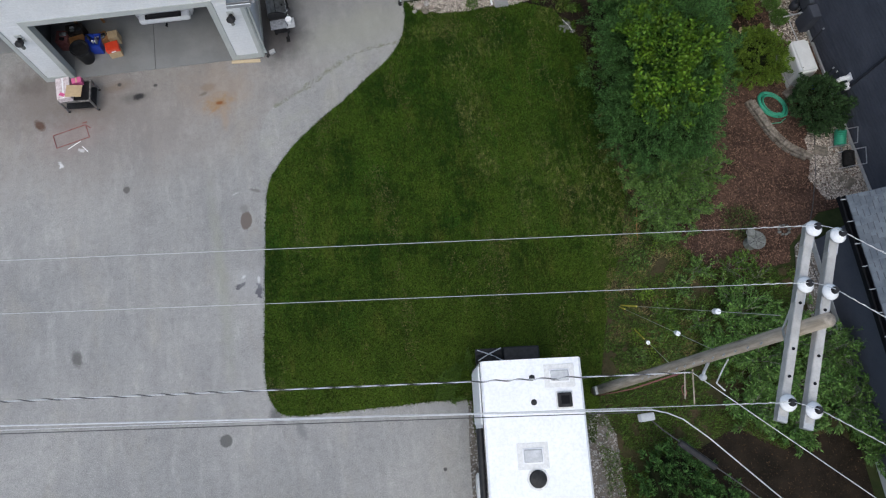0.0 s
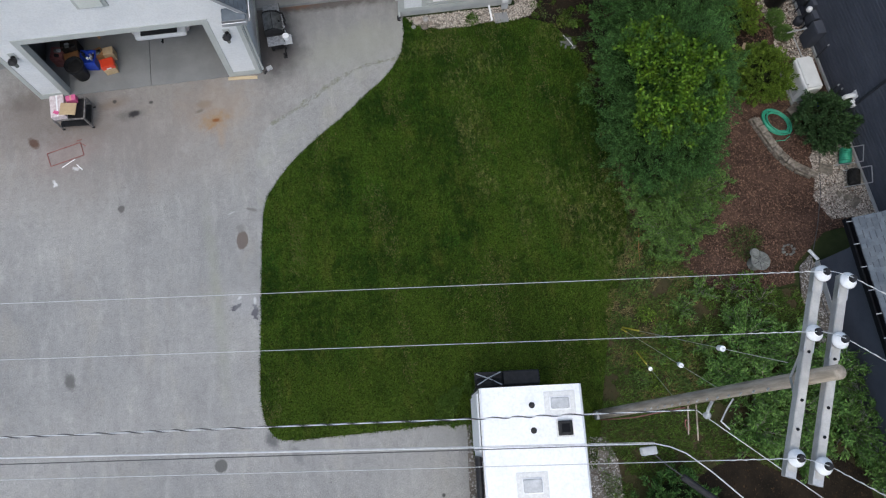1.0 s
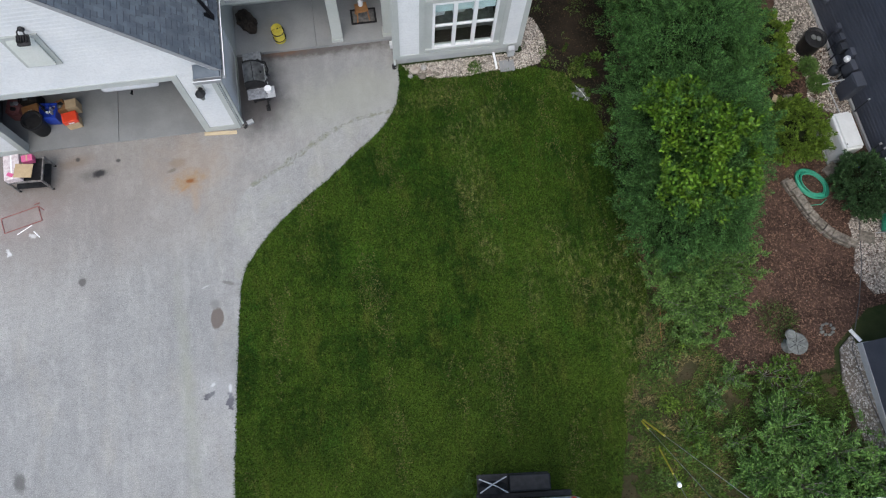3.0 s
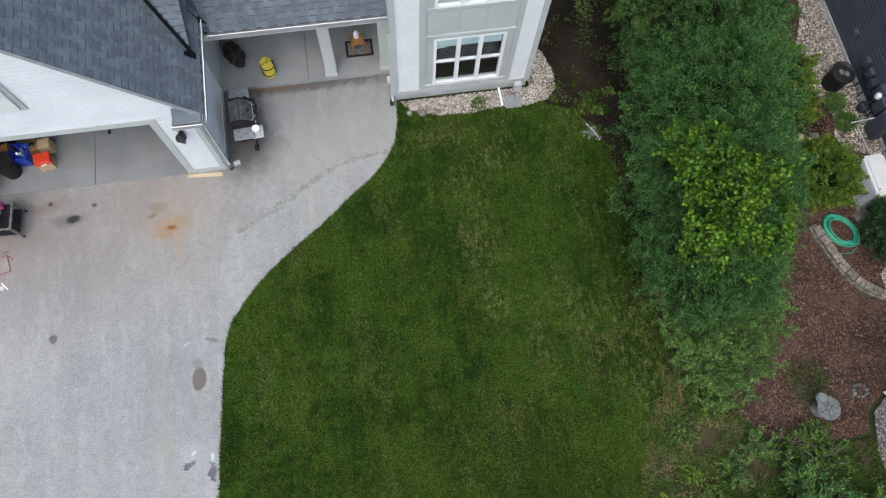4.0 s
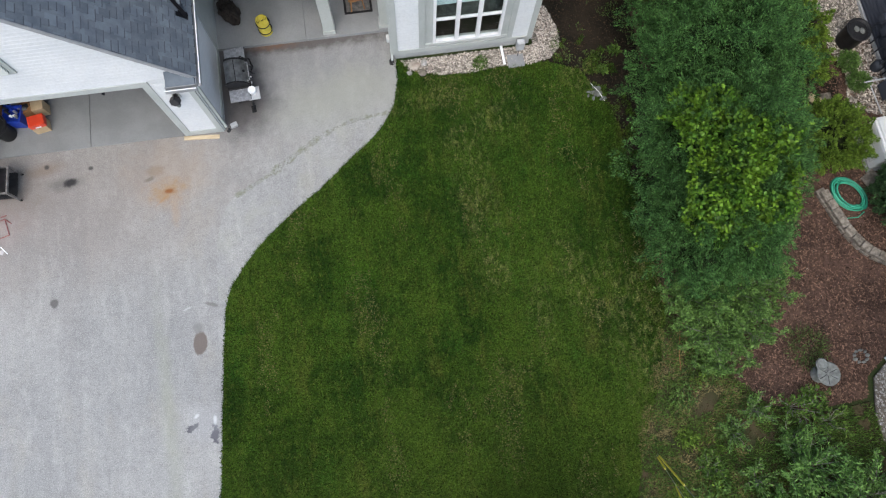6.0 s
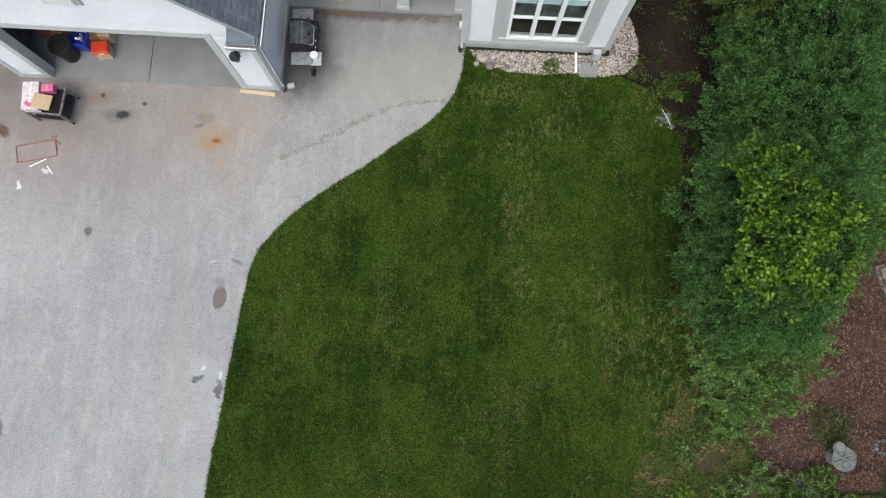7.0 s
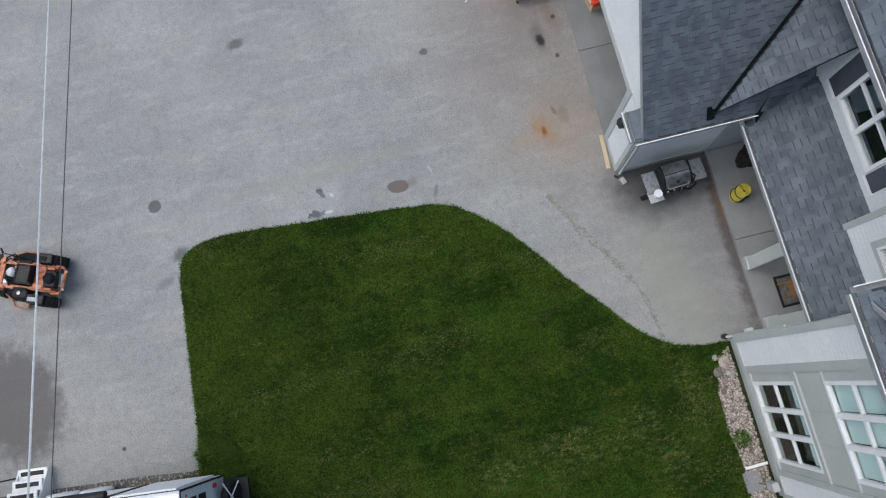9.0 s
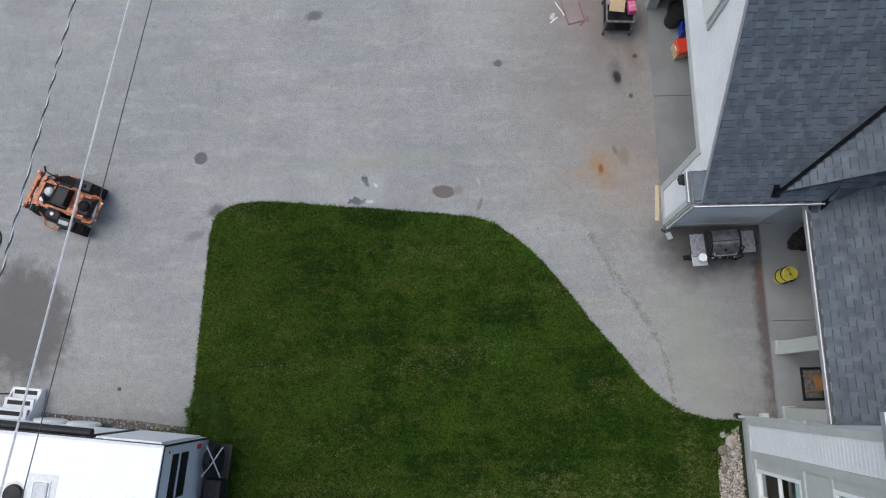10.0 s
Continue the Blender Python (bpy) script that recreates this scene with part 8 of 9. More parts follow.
tube(bm, [(0.095 * math.cos(a), 0.095 * math.sin(a), 0.158) for a in (j * 0.35 for j in range(10))], 0.004, 5)
part("bail", bm, "galv", tray)
bm = bmesh.new()
box(bm, (-0.09, -0.06, 0), (0.09, 0.06, 0.09), 0.012)
brick = tagged(part("paving_stone", bm, "grey_plastic"), "grey splash block at the garage corner", "splash block")
brick.matrix_basis = pose(-3.50, 12.12, 0.0, 0, 0, 20)

roll = thing("foam_mat_roll", "yellow rolled foam mat with black straps", "mat", (-2.43, 14.66, 0.10), 15)
bm = bmesh.new()
sp_ = []
for i in range(118):
    a = i * 0.21
    r = 0.035 + 0.0058 * a
    sp_.append((r * math.cos(a), r * math.sin(a)))
inner_ = [(x * (1 - 0.020 / max(0.03, math.hypot(x, y))), y * (1 - 0.019 / max(0.02, math.hypot(x, y)))) for x, y in sp_]
ring = sp_ + inner_[::-1]
lo = [(bm.verts.new((x, y, 0)), bm.verts.new((u, v, 0)), bm.verts.new((x, y, 0.56)), bm.verts.new((u, v, 0.56))) for (x, y), (u, v) in zip(sp_, inner_)]
for a, b in zip(lo, lo[1:]):
    bm.faces.new((a[0], b[0], b[2], a[2]))
    bm.faces.new((a[1], a[3], b[3], b[1]))
    bm.faces.new((a[2], b[2], b[3], a[3]))
part("rolled_mat", bm, "yellow_foam", roll)
# black core added inside the roll, standing in for shade between its turns
bm = bmesh.new()
lathe(bm, [(0.150, 0.01), (0.150, 0.50)], 24)
part("gap_shade_core", bm, "rubber", roll)
for z in (0.10, 0.40):
    bm = bmesh.new()
    lathe(bm, [(0.17, z), (0.188, z), (0.188, z + 0.025), (0.17, z + 0.025)], 24)
    part("strap", bm, "black", roll)
bag = thing("covered_bundle", "dark brown crumpled bundle under a cover on the porch", "bundle", (-3.32, 15.22, 0.10), 25)
bm = bmesh.new()
bmesh.ops.create_icosphere(bm, subdivisions=4, radius=0.25)
for v in bm.verts:
    v.co *= 1 + 0.35 * noise.fractal(v.co * 4, 0.7, 2.0, 4)
    v.co.z = max(-0.22, v.co.z * 0.9)
    v.co.y *= 1.5
part("cover", bm, "cover_cloth", bag).location = (0, 0, 0.22)
mat_ = thing("doormat", "dark bordered doormat on the porch", "doormat", (0.08, 15.12, 0.10))
bm = bmesh.new()
box(bm, (-0.38, -0.26, 0), (0.38, 0.26, 0.012), 0.004)
part("mat", bm, "rug", mat_)
for a, b in (((-0.38, -0.26, 0.012), (0.38, -0.20, 0.02)), ((-0.38, 0.20, 0.012), (0.38, 0.26, 0.02)), ((-0.38, -0.20, 0.012), (-0.32, 0.20, 0.02)), ((0.32, -0.20, 0.012), (0.38, 0.20, 0.02))):
    bm = bmesh.new()
    box(bm, a, b)
    part("border", bm, "black", mat_)
stool = thing("wooden_stool", "orange-brown wooden stool on the doormat", "stool", (0.05, 15.10, 0.115), 8)
bm = bmesh.new()
box(bm, (-0.18, -0.16, 0.42), (0.18, 0.16, 0.46), 0.015)
part("seat", bm, "chair_wood", stool)
for x in (-0.15, 0.15):
    for y in (-0.13, 0.13):
        bm = bmesh.new()
        tube(bm, [(x * 1.2, y * 1.2, 0), (x, y, 0.42)], 0.02, 7)
        part("leg", bm, "chair_wood", stool)
for x in (-0.165, 0.165):
    bm = bmesh.new()
    tube(bm, [(x, -0.14, 0.18), (x, 0.14, 0.18)], 0.012, 6)
    part("rung", bm, "chair_wood", stool)
jug = thing("white_jug", "white plastic container on the wooden stool", "container", (0.04, 15.18, 0.575))
bm = bmesh.new()
lathe(bm, [(0.06, 0), (0.075, 0.02), (0.075, 0.18), (0.04, 0.23), (0.03, 0.25), (0.0, 0.255)], 16)
part("bottle", bm, "porcelain", jug)
bm = bmesh.new()
box(bm, (-0.45, -0.05, 0), (0.45, 0.05, 0.035), 0.004)
pl = tagged(part("wooden_board", bm, "board"), "pale pine board lying before the garage pier", "board")
pl.matrix_basis = pose(-4.35, 11.90, 0.002, 0, 0, -4)

# trailer-cart with boxes
cart = thing("utility_cart", "grey metal utility cart in front of the garage", "cart", (-9.35, 11.18, 0), -3)
bm = bmesh.new()
for a, b in (((-0.46, -0.36, 0.62), (0.46, -0.32, 0.68)), ((-0.46, 0.32, 0.62), (0.46, 0.36, 0.68)), ((-0.46, -0.32, 0.62), (-0.42, 0.32, 0.68)), ((0.42, -0.32, 0.62), (0.46, 0.32, 0.68))):
    box(bm, a, b, 0.006)
part("top_frame", bm, "cart_steel", cart)
bm = bmesh.new()
box(bm, (-0.44, -0.34, 0.20), (0.44, 0.34, 0.23), 0.005)
part("lower_shelf", bm, "black", cart)
bm = bmesh.new()
box(bm, (-0.42, -0.32, 0.60), (0.42, 0.32, 0.62))
part("top_shelf", bm, "black", cart)
for x in (-0.44, 0.44):
    for y in (-0.34, 0.34):
        bm = bmesh.new()
        box(bm, (x - 0.025, y - 0.025, 0.10), (x + 0.025, y + 0.025, 0.66), 0.005)
        leg = part("leg", bm, "cart_steel", cart)
        bm = bmesh.new()
        lathe(bm, [(0.03, -0.018), (0.05, 0.0), (0.03, 0.018)], 14, m=pose(x, y, 0.05, 90, 0, 0))
        part("wheel", bm, "rubber", leg)
for nm, mt, lb, x, y, z, w, l, h, t in (("printed_box", "paper", "printed pink and white cardboard box", -9.60, 11.20, 0.68, 0.40, 0.70, 0.20, 4), ("cardboard_sheet", "cardboard", "plain brown cardboard sheet on the cart", -9.28, 11.05, 0.885, 0.46, 0.38, 0.025, -8), ("pink_box", "pink", "bright pink cardboard box", -9.22, 11.42, 0.68, 0.28, 0.18, 0.19, 6), ("pink_box", "pink", "small dark pink printed card on a box", -9.62, 10.98, 0.885, 0.16, 0.10, 0.02, -25)):
    ob = thing(nm, lb, "box", (x, y, z), t)
    bm = bmesh.new()
    box(bm, (-w / 2, -l / 2, 0), (w / 2, l / 2, h), 0.006)
    part("carton", bm, mt, ob)
    if h > 0.1:
        bm = bmesh.new()
        box(bm, (-0.02, -l / 2 + 0.004, h), (0.02, l / 2 - 0.004, h + 0.003))
        part("tape", bm, "cardboard" if mt != "paper" else "white", ob)
frame_ = thing("red_tube_frame", "faded red metal tube frame lying on asphalt", "frame", (-9.78, 10.05, 0.0), 14)
for a, b in (((-0.5, -0.22), (0.5, -0.22)), ((-0.5, 0.22), (0.5, 0.22)), ((-0.5, -0.22), (-0.5, 0.22)), ((0.5, -0.22), (0.5, 0.22)), ((0.5, 0.22), (0.62, 0.05)), ((0.42, 0.3), (0.56, 0.3))):
    bm = bmesh.new()
    tube(bm, [(*a, 0.014), (*b, 0.014)], 0.013, 6)
    part("tube", bm, "rusty_red", frame_)
for i, (x, y, l, a) in enumerate(((-9.7, 9.75, 0.28, 30), (-9.38, 9.58, 0.16, -50))):
    ob = thing("white_strip", "white plastic strip lying on the asphalt", "strip", (x, y, 0.0), a)
    bm = bmesh.new()
    box(bm, (-l * 0.8, -0.012, 0.0), (l * 0.8, 0.012, 0.012), 0.004)
    part("strip", bm, "white", ob)

# ---- in the garage ----
car = thing("white_car", "white car parked in the garage, rear bumper outward", "car", (-6.62, 13.38, 0))
sec = [(-0.88, 0.42), (-0.92, 0.62), (-0.90, 0.86), (-0.80, 0.98), (0.80, 0.98), (0.90, 0.86), (0.92, 0.62), (0.88, 0.42)]
bm = bmesh.new()
rings = []
for y, k, dz in ((0.10, 0.86, 0.0), (0.0, 0.94, 0.0), (0.14, 1.0, 0.02), (0.6, 1.0, 0.04), (4.2, 1.0, 0.0)):
    rings.append([bm.verts.new((x * k, y + 0.22 * abs(x) ** 3 * (1 if y < 0.5 else 0), z + dz)) for x, z in sec])
for a, b in zip(rings[1:], rings[2:]):
    for j in range(len(sec)):
        bm.faces.new((a[j], a[(j + 1) % len(sec)], b[(j + 1) % len(sec)], b[j]))
bm.faces.new(rings[1][::-1])
bm.faces.new(rings[-1])
for v in rings[0]:
    bm.verts.remove(v)
part("body", bm, "car", car, "white painted body", True)
bm = bmesh.new()
box(bm, (-0.80, -0.06, 0.42), (0.80, 0.30, 0.68), 0.12)
part("rear_bumper", bm, "car", car)
bm = bmesh.new()
box(bm, (-0.55, -0.062, 0.70), (0.55, 0.1, 0.76), 0.02)
part("bumper_strip", bm, "black", car)
bm = bmesh.new()
hull(bm, [(-0.78, 0.5, 0.98), (0.78, 0.5, 0.98), (0.78, 3.2, 0.98), (-0.78, 3.2, 0.98), (-0.62, 0.95, 1.48), (0.62, 0.95, 1.48), (0.62, 2.5, 1.48), (-0.62, 2.5, 1.48)])
part("cabin", bm, "black", car)
bm = bmesh.new()
tube(bm, [(0, -0.05, 0.42), (0, -0.16, 0.42), (0, -0.17, 0.48)], 0.03, 8)
part("tow_hitch", bm, "flashing", car)
for x in (-0.74, 0.74):
    for y in (0.85, 3.4):
        bm = bmesh.new()
        lathe(bm, [(0.18, -0.1), (0.30, -0.1), (0.33, 0.0), (0.30, 0.1), (0.18, 0.1)], 22, m=pose(x, y, 0.365, 0, 90, 0))
        wh = part("wheel", bm, "rubber", car)
        bm = bmesh.new()
        lathe(bm, [(0.0, -0.09), (0.2, -0.09), (0.2, 0.09), (0.0, 0.09)], 16, m=pose(x, y, 0.365, 0, 90, 0))
        part("rim", bm, "galv", wh)
bin_ = thing("recycling_bin", "blue plastic recycling bin full of cans", "bin", (-8.84, 12.92, 0.035))
bm = bmesh.new()
lathe(bm, [(0.22, 0.0), (0.30, 0.50), (0.32, 0.51), (0.32, 0.54), (0.28, 0.54), (0.24, 0.40)], 4, m=pose(0, 0, 0, 0, 0, 40))
part("tub", bm, "blue", bin_)
for i in range(7):
    rr = random.Random(i + 50)
    bm = bmesh.new()
    p0 = Vector((rr.uniform(-.12, .12), rr.uniform(-.12, .12), 0.50))
    tube(bm, [p0, p0 + Vector((rr.uniform(-.08, .08), rr.uniform(-.08, .08), 0.12))], 0.033, 9)
    part("can", bm, ("white", "black", "galv", "blue")[i % 4], bin_)
can = thing("trash_can", "black trash can with a lining bag", "bin", (-9.20, 12.62, 0.035))
bm = bmesh.new()
lathe(bm, [(0.20, 0.0), (0.25, 0.60), (0.275, 0.62), (0.275, 0.66), (0.24, 0.66), (0.22, 0.4)], 24)
part("barrel", bm, "black", can, smooth=True)
bm = bmesh.new()
lathe(bm, [(0.28, 0.58), (0.285, 0.67), (0.24, 0.67), (0.18, 0.5), (0.0, 0.48)], 24)
part("liner", bm, "black", can)
box1 = thing("cardboard_carton", "brown cardboard carton under a red case", "box", (-8.32, 12.70, 0.035), 10)
bm = bmesh.new()
box(bm, (-0.18, -0.14, 0), (0.18, 0.14, 0.26), 0.006)
part("carton", bm, "cardboard", box1)
box2 = thing("red_case", "bright red plastic case on the carton", "case", (-8.32, 12.72, 0.30), 10)
bm = bmesh.new()
box(bm, (-0.20, -0.15, 0), (0.20, 0.15, 0.17), 0.02)
part("case", bm, "red", box2)
bm = bmesh.new()
box(bm, (-0.07, -0.158, 0.03), (0.07, -0.15, 0.08), 0.003)
part("label", bm, "white", box2)
for x, y, z, w, l, h, mt, t in ((-9.34, 13.02, 0, 0.44, 0.36, 0.46, "chair_wood", 12), (-9.78, 13.2, 0, 0.36, 0.40, 0.5, "rusty_red", -8), (-9.42, 13.42, 0, 0.5, 0.34, 0.5, "cover_cloth", 4), (-8.62, 13.12, 0, 0.32, 0.3, 0.40, "chair_wood", 20)):
    ob = thing("cluttered_carton", "dim open carton with odds and ends, in the garage", "box", (x, y, 0.035), t, "garage clutter")
    bm = bmesh.new()
    box(bm, (-w / 2, -l / 2, 0), (w / 2, l / 2, h), 0.008)
    part("carton", bm, mt, ob)
    for i in range(3):
        bm = bmesh.new()
        rr = random.Random(i + int(x * 100))
        p0 = Vector((rr.uniform(-w, w) * 0.3, rr.uniform(-l, l) * 0.3, h - 0.02))
        box(bm, p0 - Vector((0.06, 0.04, 0)), p0 + Vector((0.06, 0.05, 0.08)), 0.01)
        part("odd_item", bm, ("black", "grey_plastic", "cement")[i], ob)
for nm, x, y, w, l, h, mt, lb in (("workbench", -9.1, 14.1, 0.9, 0.6, 0.85, "chair_wood", "brown wooden bench in the garage"), ("storage_box", -8.3, 13.15, 0.30, 0.26, 0.40, "cardboard", "brown cardboard storage box"), ("storage_box", -9.4, 14.6, 0.6, 0.5, 1.2, "black", "dark storage box against the wall")):
    ob = thing(nm, lb, "furniture" if nm == "workbench" else "box", (x, y, 0.035), 6)
    bm = bmesh.new()
    if nm == "workbench":
        box(bm, (-w / 2, -l / 2, h - 0.06), (w / 2, l / 2, h), 0.01)
        part("top", bm, mt, ob)
        for sx in (-1, 1):
            for sy in (-1, 1):
                bm = bmesh.new()
                box(bm, (sx * (w / 2 - 0.06) - 0.035, sy * (l / 2 - 0.06) - 0.035, 0), (sx * (w / 2 - 0.06) + 0.035, sy * (l / 2 - 0.06) + 0.035, h - 0.06), 0.005)
                part("leg", bm, mt, ob)
    else:
        box(bm, (-w / 2, -l / 2, 0), (w / 2, l / 2, h), 0.01)
        part("carton", bm, mt, ob)

# ---- zero-turn mower ----
mower = thing("riding_mower", "orange zero-turn riding mower parked on asphalt", "mower", (-4.62, -2.85, 0), -20)


def on_mower(name, build, material, parent=None, label="", smooth=False):
    b_ = bmesh.new()
    build(b_)
    return part(name, b_, material, parent or mower, label, smooth)


def tyre(r, w, at, turn=(0, 90, 0)):
    return lambda b_: lathe(b_, [(r * 0.55, -w), (r * 0.9, -w), (r, -w * 0.55), (r, w * 0.55), (r * 0.9, w), (r * 0.55, w)], 24, m=pose(*at, *turn))


# local +y is the mower's rear
for x in (-0.50, 0.52):
    wh = on_mower("rear_wheel", tyre(0.30, 0.13, (x, 0.52, 0.30)), "rubber")
    on_mower("rim", lambda b_: lathe(b_, [(0.0, -0.1), (0.165, -0.1), (0.165, 0.1), (0.0, 0.1)], 16, m=pose(x, 0.52, 0.30, 0, 90, 0)), "galv", wh)
    for j in range(18):
        on_mower("tread_lug", lambda b_: box(b_, (-0.125, -0.018, 0.29), (0.125, 0.018, 0.315), 0.004, pose(x, 0.52, 0.30, j * 20, 0, 0)), "rubber", wh)
    on_mower("fender", lambda b_: box(b_, (x - 0.13, 0.22, 0.60), (x + 0.11, 0.66, 0.66), 0.04), "black", None, "black fender with control panel")
    on_mower("control_panel", lambda b_: box(b_, (x - 0.05, 0.26, 0.66), (x + 0.05, 0.52, 0.675), 0.02), "grey_plastic" if x > 0 else "rubber")
for x, turn in ((-0.26, 14), (0.40, -20)):
    c = on_mower("front_caster", tyre(0.16, 0.10, (x, -0.86 if x < 0 else -0.72, 0.16), (0, 90, turn)), "rubber")
    for j in range(10):
        on_mower("tread_lug", lambda b_: box(b_, (-0.09, -0.018, 0.15), (0.09, 0.018, 0.175), 0.004, pose(x, -0.86 if x < 0 else -0.72, 0.16, j * 36, 0, 0)), "rubber", c)
# frame: front beam with its pale tips, two rails, cross plate
on_mower("front_beam", lambda b_: box(b_, (-0.50, -0.95, 0.36), (0.44, -0.86, 0.44), 0.02), "orange")
for x in (-0.49, 0.43):
    on_mower("caster_hub", lambda b_: lathe(b_, [(0.05, 0.28), (0.05, 0.47), (0.03, 0.485), (0.0, 0.49)], 14, (x, -0.905, 0)), "orange")
    on_mower("grease_cap", lambda b_: lathe(b_, [(0.022, 0.485), (0.022, 0.51), (0.0, 0.515)], 10, (x, -0.905, 0)), "white")
for x0, x1 in ((-0.40, -0.30), (0.20, 0.30)):
    on_mower("side_rail", lambda b_: box(b_, (x0, -0.88, 0.36), (x1, 0.80, 0.43), 0.015), "orange")
on_mower("cross_plate", lambda b_: box(b_, (-0.30, -0.80, 0.36), (0.20, -0.66, 0.41), 0.012), "orange")
on_mower("foot_plate", lambda b_: box(b_, (-0.30, -0.65, 0.34), (0.20, -0.26, 0.37), 0.01), "flashing")
on_mower("mower_deck", lambda b_: slab(b_, [(-0.66, -0.30), (-0.52, -0.60), (0.42, -0.60), (0.58, -0.34), (0.60, 0.16), (-0.66, 0.16)], 0.10, 0.25), "flashing", None, "grimy black cutting deck")
on_mower("deck_lip", lambda b_: tube(b_, [(-0.66, 0.16, 0.25), (-0.67, -0.30, 0.25), (-0.53, -0.61, 0.25), (0.43, -0.61, 0.25), (0.59, -0.35, 0.25)], 0.018, 6), "orange")
chute = on_mower("discharge_chute", lambda b_: hull(b_, [(0.56, -0.40, 0.13), (0.56, 0.02, 0.13), (0.72, -0.02, 0.10), (0.72, -0.34, 0.10), (0.56, -0.40, 0.22), (0.56, 0.02, 0.22), (0.72, -0.02, 0.13), (0.72, -0.34, 0.13)]), "pole_wood")
on_mower("chute_rim", lambda b_: tube(b_, [(0.55, -0.41, 0.23), (0.73, -0.35, 0.14), (0.73, -0.01, 0.14), (0.55, 0.03, 0.23)], 0.018, 6), "orange", chute)
for x in (-0.36, -0.04, 0.30):
    on_mower("spindle_cover", lambda b_: lathe(b_, [(0.09, 0.25), (0.09, 0.30), (0.05, 0.33), (0.0, 0.335)], 14, (x, -0.40 + 0.12 * (x == -0.04), 0)), "black")
    on_mower("spindle_bolt", lambda b_: lathe(b_, [(0.022, 0.33), (0.022, 0.36), (0.0, 0.362)], 8, (x, -0.40 + 0.12 * (x == -0.04), 0)), "galv")
seat = on_mower("seat", lambda b_: box(b_, (-0.32, -0.18, 0.52), (0.18, 0.26, 0.64), 0.06), "black", None, "black padded seat")
on_mower("seat_front", lambda b_: tube(b_, [(-0.31, -0.19, 0.60), (0.17, -0.19, 0.60)], 0.035, 10), "rubber", seat)
on_mower("backrest", lambda b_: hull(b_, [(-0.30, 0.22, 0.60), (0.16, 0.22, 0.60), (0.16, 0.30, 0.60), (-0.30, 0.30, 0.60), (-0.27, 0.31, 0.98), (0.13, 0.31, 0.98), (0.13, 0.37, 0.97), (-0.27, 0.37, 0.97)]), "black", seat)
for x in (-0.40, 0.27):
    on_mower("armrest", lambda b_: box(b_, (x, -0.10, 0.70), (x + 0.07, 0.24, 0.75), 0.02), "rubber", seat)
for x, k in ((-0.48, -1), (0.36, 1)):
    on_mower("steering_lever", lambda b_: tube(b_, [(x, -0.12, 0.45), (x, -0.30, 0.78), (x + 0.02 * k, -0.40, 0.95), (x - 0.22 * k, -0.42, 0.98)], 0.016, 7), "black")
    on_mower("lever_grip", lambda b_: tube(b_, [(x + 0.02 * k, -0.40, 0.95), (x + 0.13 * k, -0.46, 0.98)], 0.024, 8), "rubber")
on_mower("fuel_tank", lambda b_: box(b_, (0.28, -0.20, 0.40), (0.50, 0.18, 0.60), 0.05), "black")
on_mower("filler_cap", lambda b_: lathe(b_, [(0.045, 0.60), (0.045, 0.63), (0.0, 0.635)], 16, (0.40, -0.02, 0)), "galv")
on_mower("height_lever", lambda b_: tube(b_, [(0.30, -0.22, 0.45), (0.36, -0.30, 0.66)], 0.014, 6), "galv")
on_mower("hydraulic_tank", lambda b_: lathe(b_, [(0.10, 0.38), (0.12, 0.44), (0.11, 0.55), (0.06, 0.585), (0.0, 0.59)], 18, (-0.10, -0.40, 0)), "lens", None, "milky white tank")
on_mower("gauge", lambda b_: lathe(b_, [(0.065, 0.37), (0.07, 0.42), (0.05, 0.43), (0.0, 0.43)], 18, (0.14, -0.57, 0)), "galv")
for a_, b2, c_ in (((-0.30, -0.70, 0.44), (-0.44, -0.52, 0.50), (-0.34, -0.30, 0.46)), ((0.05, -0.60, 0.44), (0.18, -0.40, 0.52), (0.10, -0.20, 0.50)), ((-0.20, -0.55, 0.42), (-0.02, -0.50, 0.52), (0.24, -0.44, 0.45)), ((-0.46, -0.66, 0.40), (-0.56, -0.44, 0.47), (-0.42, -0.26, 0.45))):
    on_mower("hose", lambda b_: tube(b_, [a_, b2, c_], 0.017, 6), "rubber")
for x, y in ((-0.42, -0.68), (-0.22, -0.34), (0.32, -0.58)):
    on_mower("bracket", lambda b_: box(b_, (x - 0.05, y - 0.04, 0.40), (x + 0.05, y + 0.04, 0.47), 0.012), "orange")
hood_ = on_mower("rear_cowl", lambda b_: box(b_, (-0.30, 0.34, 0.52), (0.26, 0.62, 0.72), 0.05), "orange", None, "orange ribbed rear cowl")
for x in (-0.16, -0.02, 0.12):
    on_mower("cowl_rib", lambda b_: tube(b_, [(x, 0.38, 0.715), (x, 0.58, 0.715)], 0.022, 8), "orange", hood_)
for x in (-0.30, 0.20):
    on_mower("cowl_arm", lambda b_: box(b_, (x, 0.60, 0.50), (x + 0.06, 0.80, 0.68), 0.02), "orange", hood_)
eng = on_mower("engine", lambda b_: box(b_, (-0.22, 0.60, 0.46), (0.18, 0.90, 0.74), 0.06), "black")
on_mower("engine_screen", lambda b_: lathe(b_, [(0.14, 0.74), (0.13, 0.79), (0.07, 0.815), (0.0, 0.82)], 22, (-0.02, 0.75, 0)), "flashing", eng)
on_mower("muffler", lambda b_: tube(b_, [(-0.18, 0.93, 0.50), (0.14, 0.93, 0.50)], 0.06, 12), "galv", eng)
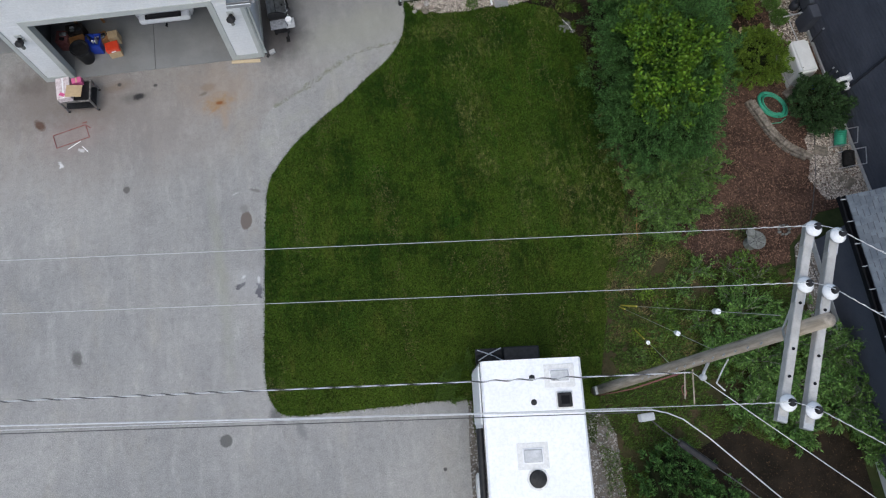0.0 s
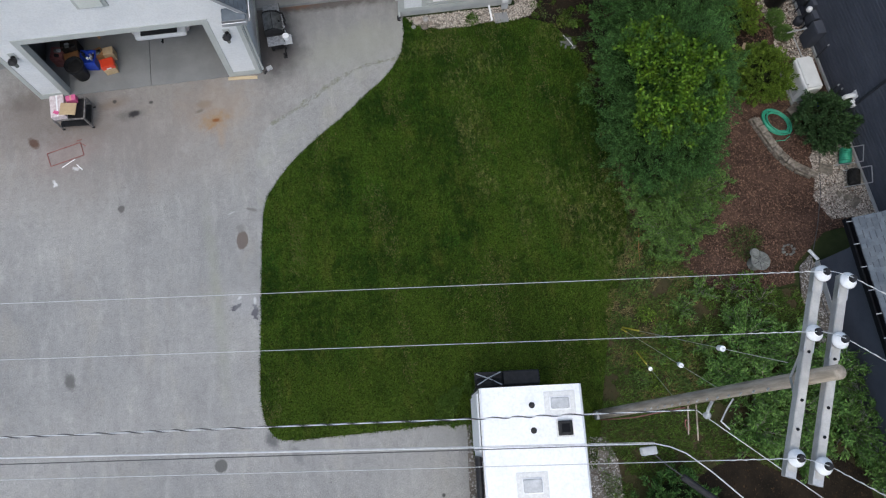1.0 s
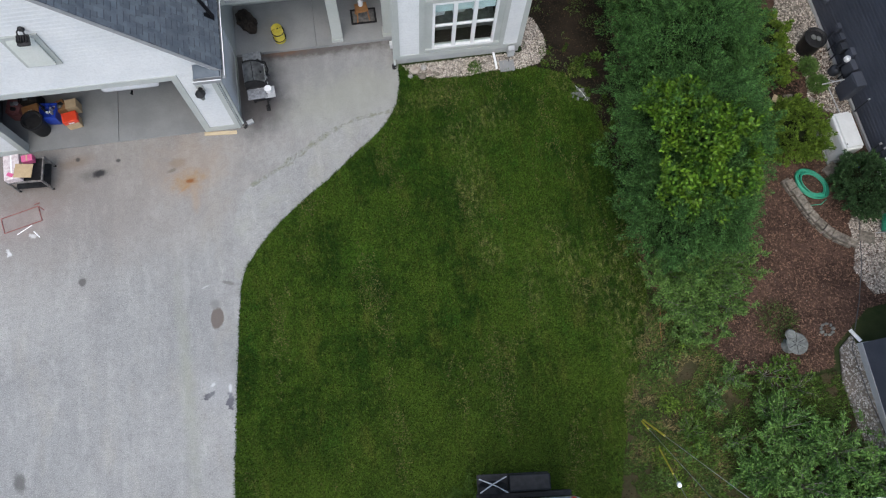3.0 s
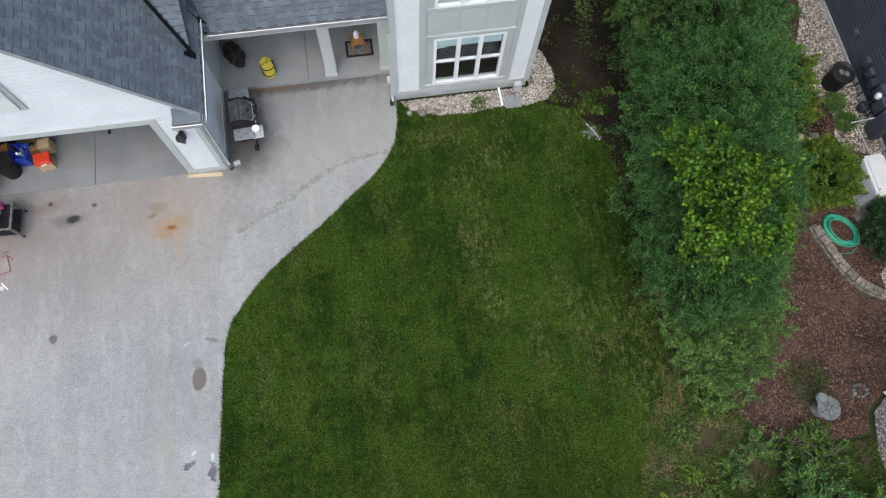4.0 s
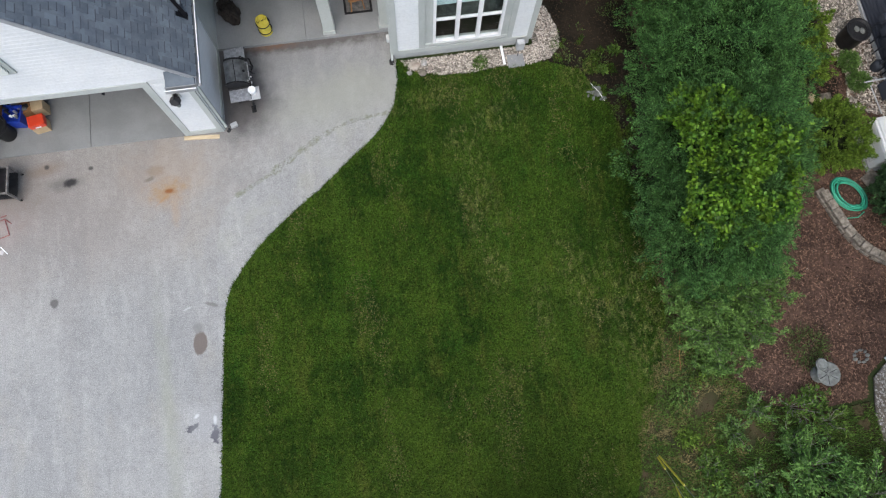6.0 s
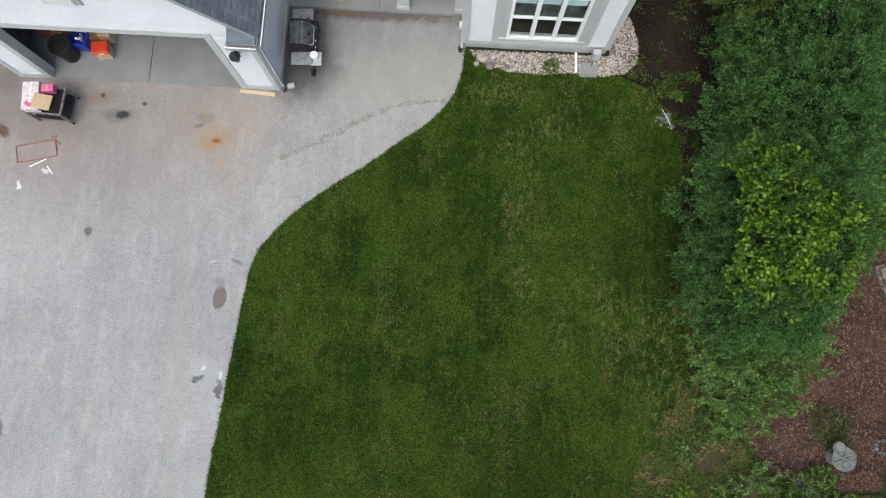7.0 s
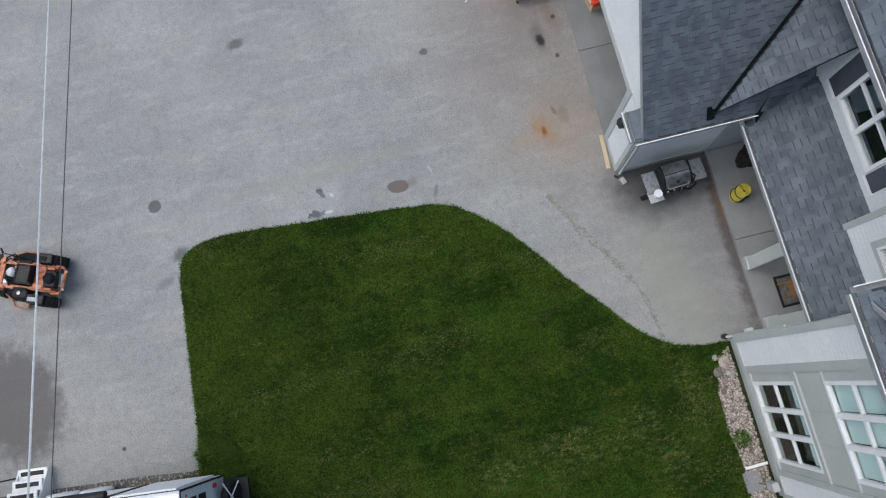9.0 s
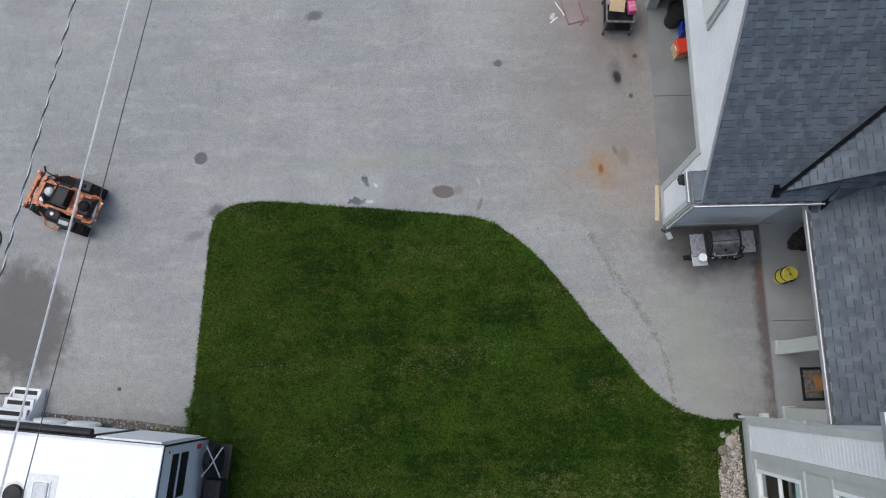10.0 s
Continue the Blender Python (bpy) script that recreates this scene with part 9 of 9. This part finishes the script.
on_mower("rear_guard", lambda b_: tube(b_, [(-0.36, 0.72, 0.50), (-0.34, 0.94, 0.54), (-0.22, 1.02, 0.56), (0.18, 1.02, 0.56), (0.30, 0.94, 0.54), (0.32, 0.72, 0.50)], 0.032, 8), "orange")
for x in (-0.24, 0.20):
    on_mower("reflector", lambda b_: box(b_, (x - 0.025, 1.035, 0.54), (x + 0.025, 1.06, 0.60), 0.006), "white")
cord = bmesh.new()
tube(cord, rounded([(-4.6, -5.3, 0.02), (-4.3, -4.95, 0.02), (-4.0, -4.72, 0.02), (-3.82, -4.64, 0.02), (-3.62, -4.66, 0.02), (-3.44, -4.78, 0.02), (-3.3, -5.1, 0.02)], 4), 0.017, 6)
tagged(part("black_hose", cord, "rubber"), "loop of black hose lying on the asphalt", "hose")

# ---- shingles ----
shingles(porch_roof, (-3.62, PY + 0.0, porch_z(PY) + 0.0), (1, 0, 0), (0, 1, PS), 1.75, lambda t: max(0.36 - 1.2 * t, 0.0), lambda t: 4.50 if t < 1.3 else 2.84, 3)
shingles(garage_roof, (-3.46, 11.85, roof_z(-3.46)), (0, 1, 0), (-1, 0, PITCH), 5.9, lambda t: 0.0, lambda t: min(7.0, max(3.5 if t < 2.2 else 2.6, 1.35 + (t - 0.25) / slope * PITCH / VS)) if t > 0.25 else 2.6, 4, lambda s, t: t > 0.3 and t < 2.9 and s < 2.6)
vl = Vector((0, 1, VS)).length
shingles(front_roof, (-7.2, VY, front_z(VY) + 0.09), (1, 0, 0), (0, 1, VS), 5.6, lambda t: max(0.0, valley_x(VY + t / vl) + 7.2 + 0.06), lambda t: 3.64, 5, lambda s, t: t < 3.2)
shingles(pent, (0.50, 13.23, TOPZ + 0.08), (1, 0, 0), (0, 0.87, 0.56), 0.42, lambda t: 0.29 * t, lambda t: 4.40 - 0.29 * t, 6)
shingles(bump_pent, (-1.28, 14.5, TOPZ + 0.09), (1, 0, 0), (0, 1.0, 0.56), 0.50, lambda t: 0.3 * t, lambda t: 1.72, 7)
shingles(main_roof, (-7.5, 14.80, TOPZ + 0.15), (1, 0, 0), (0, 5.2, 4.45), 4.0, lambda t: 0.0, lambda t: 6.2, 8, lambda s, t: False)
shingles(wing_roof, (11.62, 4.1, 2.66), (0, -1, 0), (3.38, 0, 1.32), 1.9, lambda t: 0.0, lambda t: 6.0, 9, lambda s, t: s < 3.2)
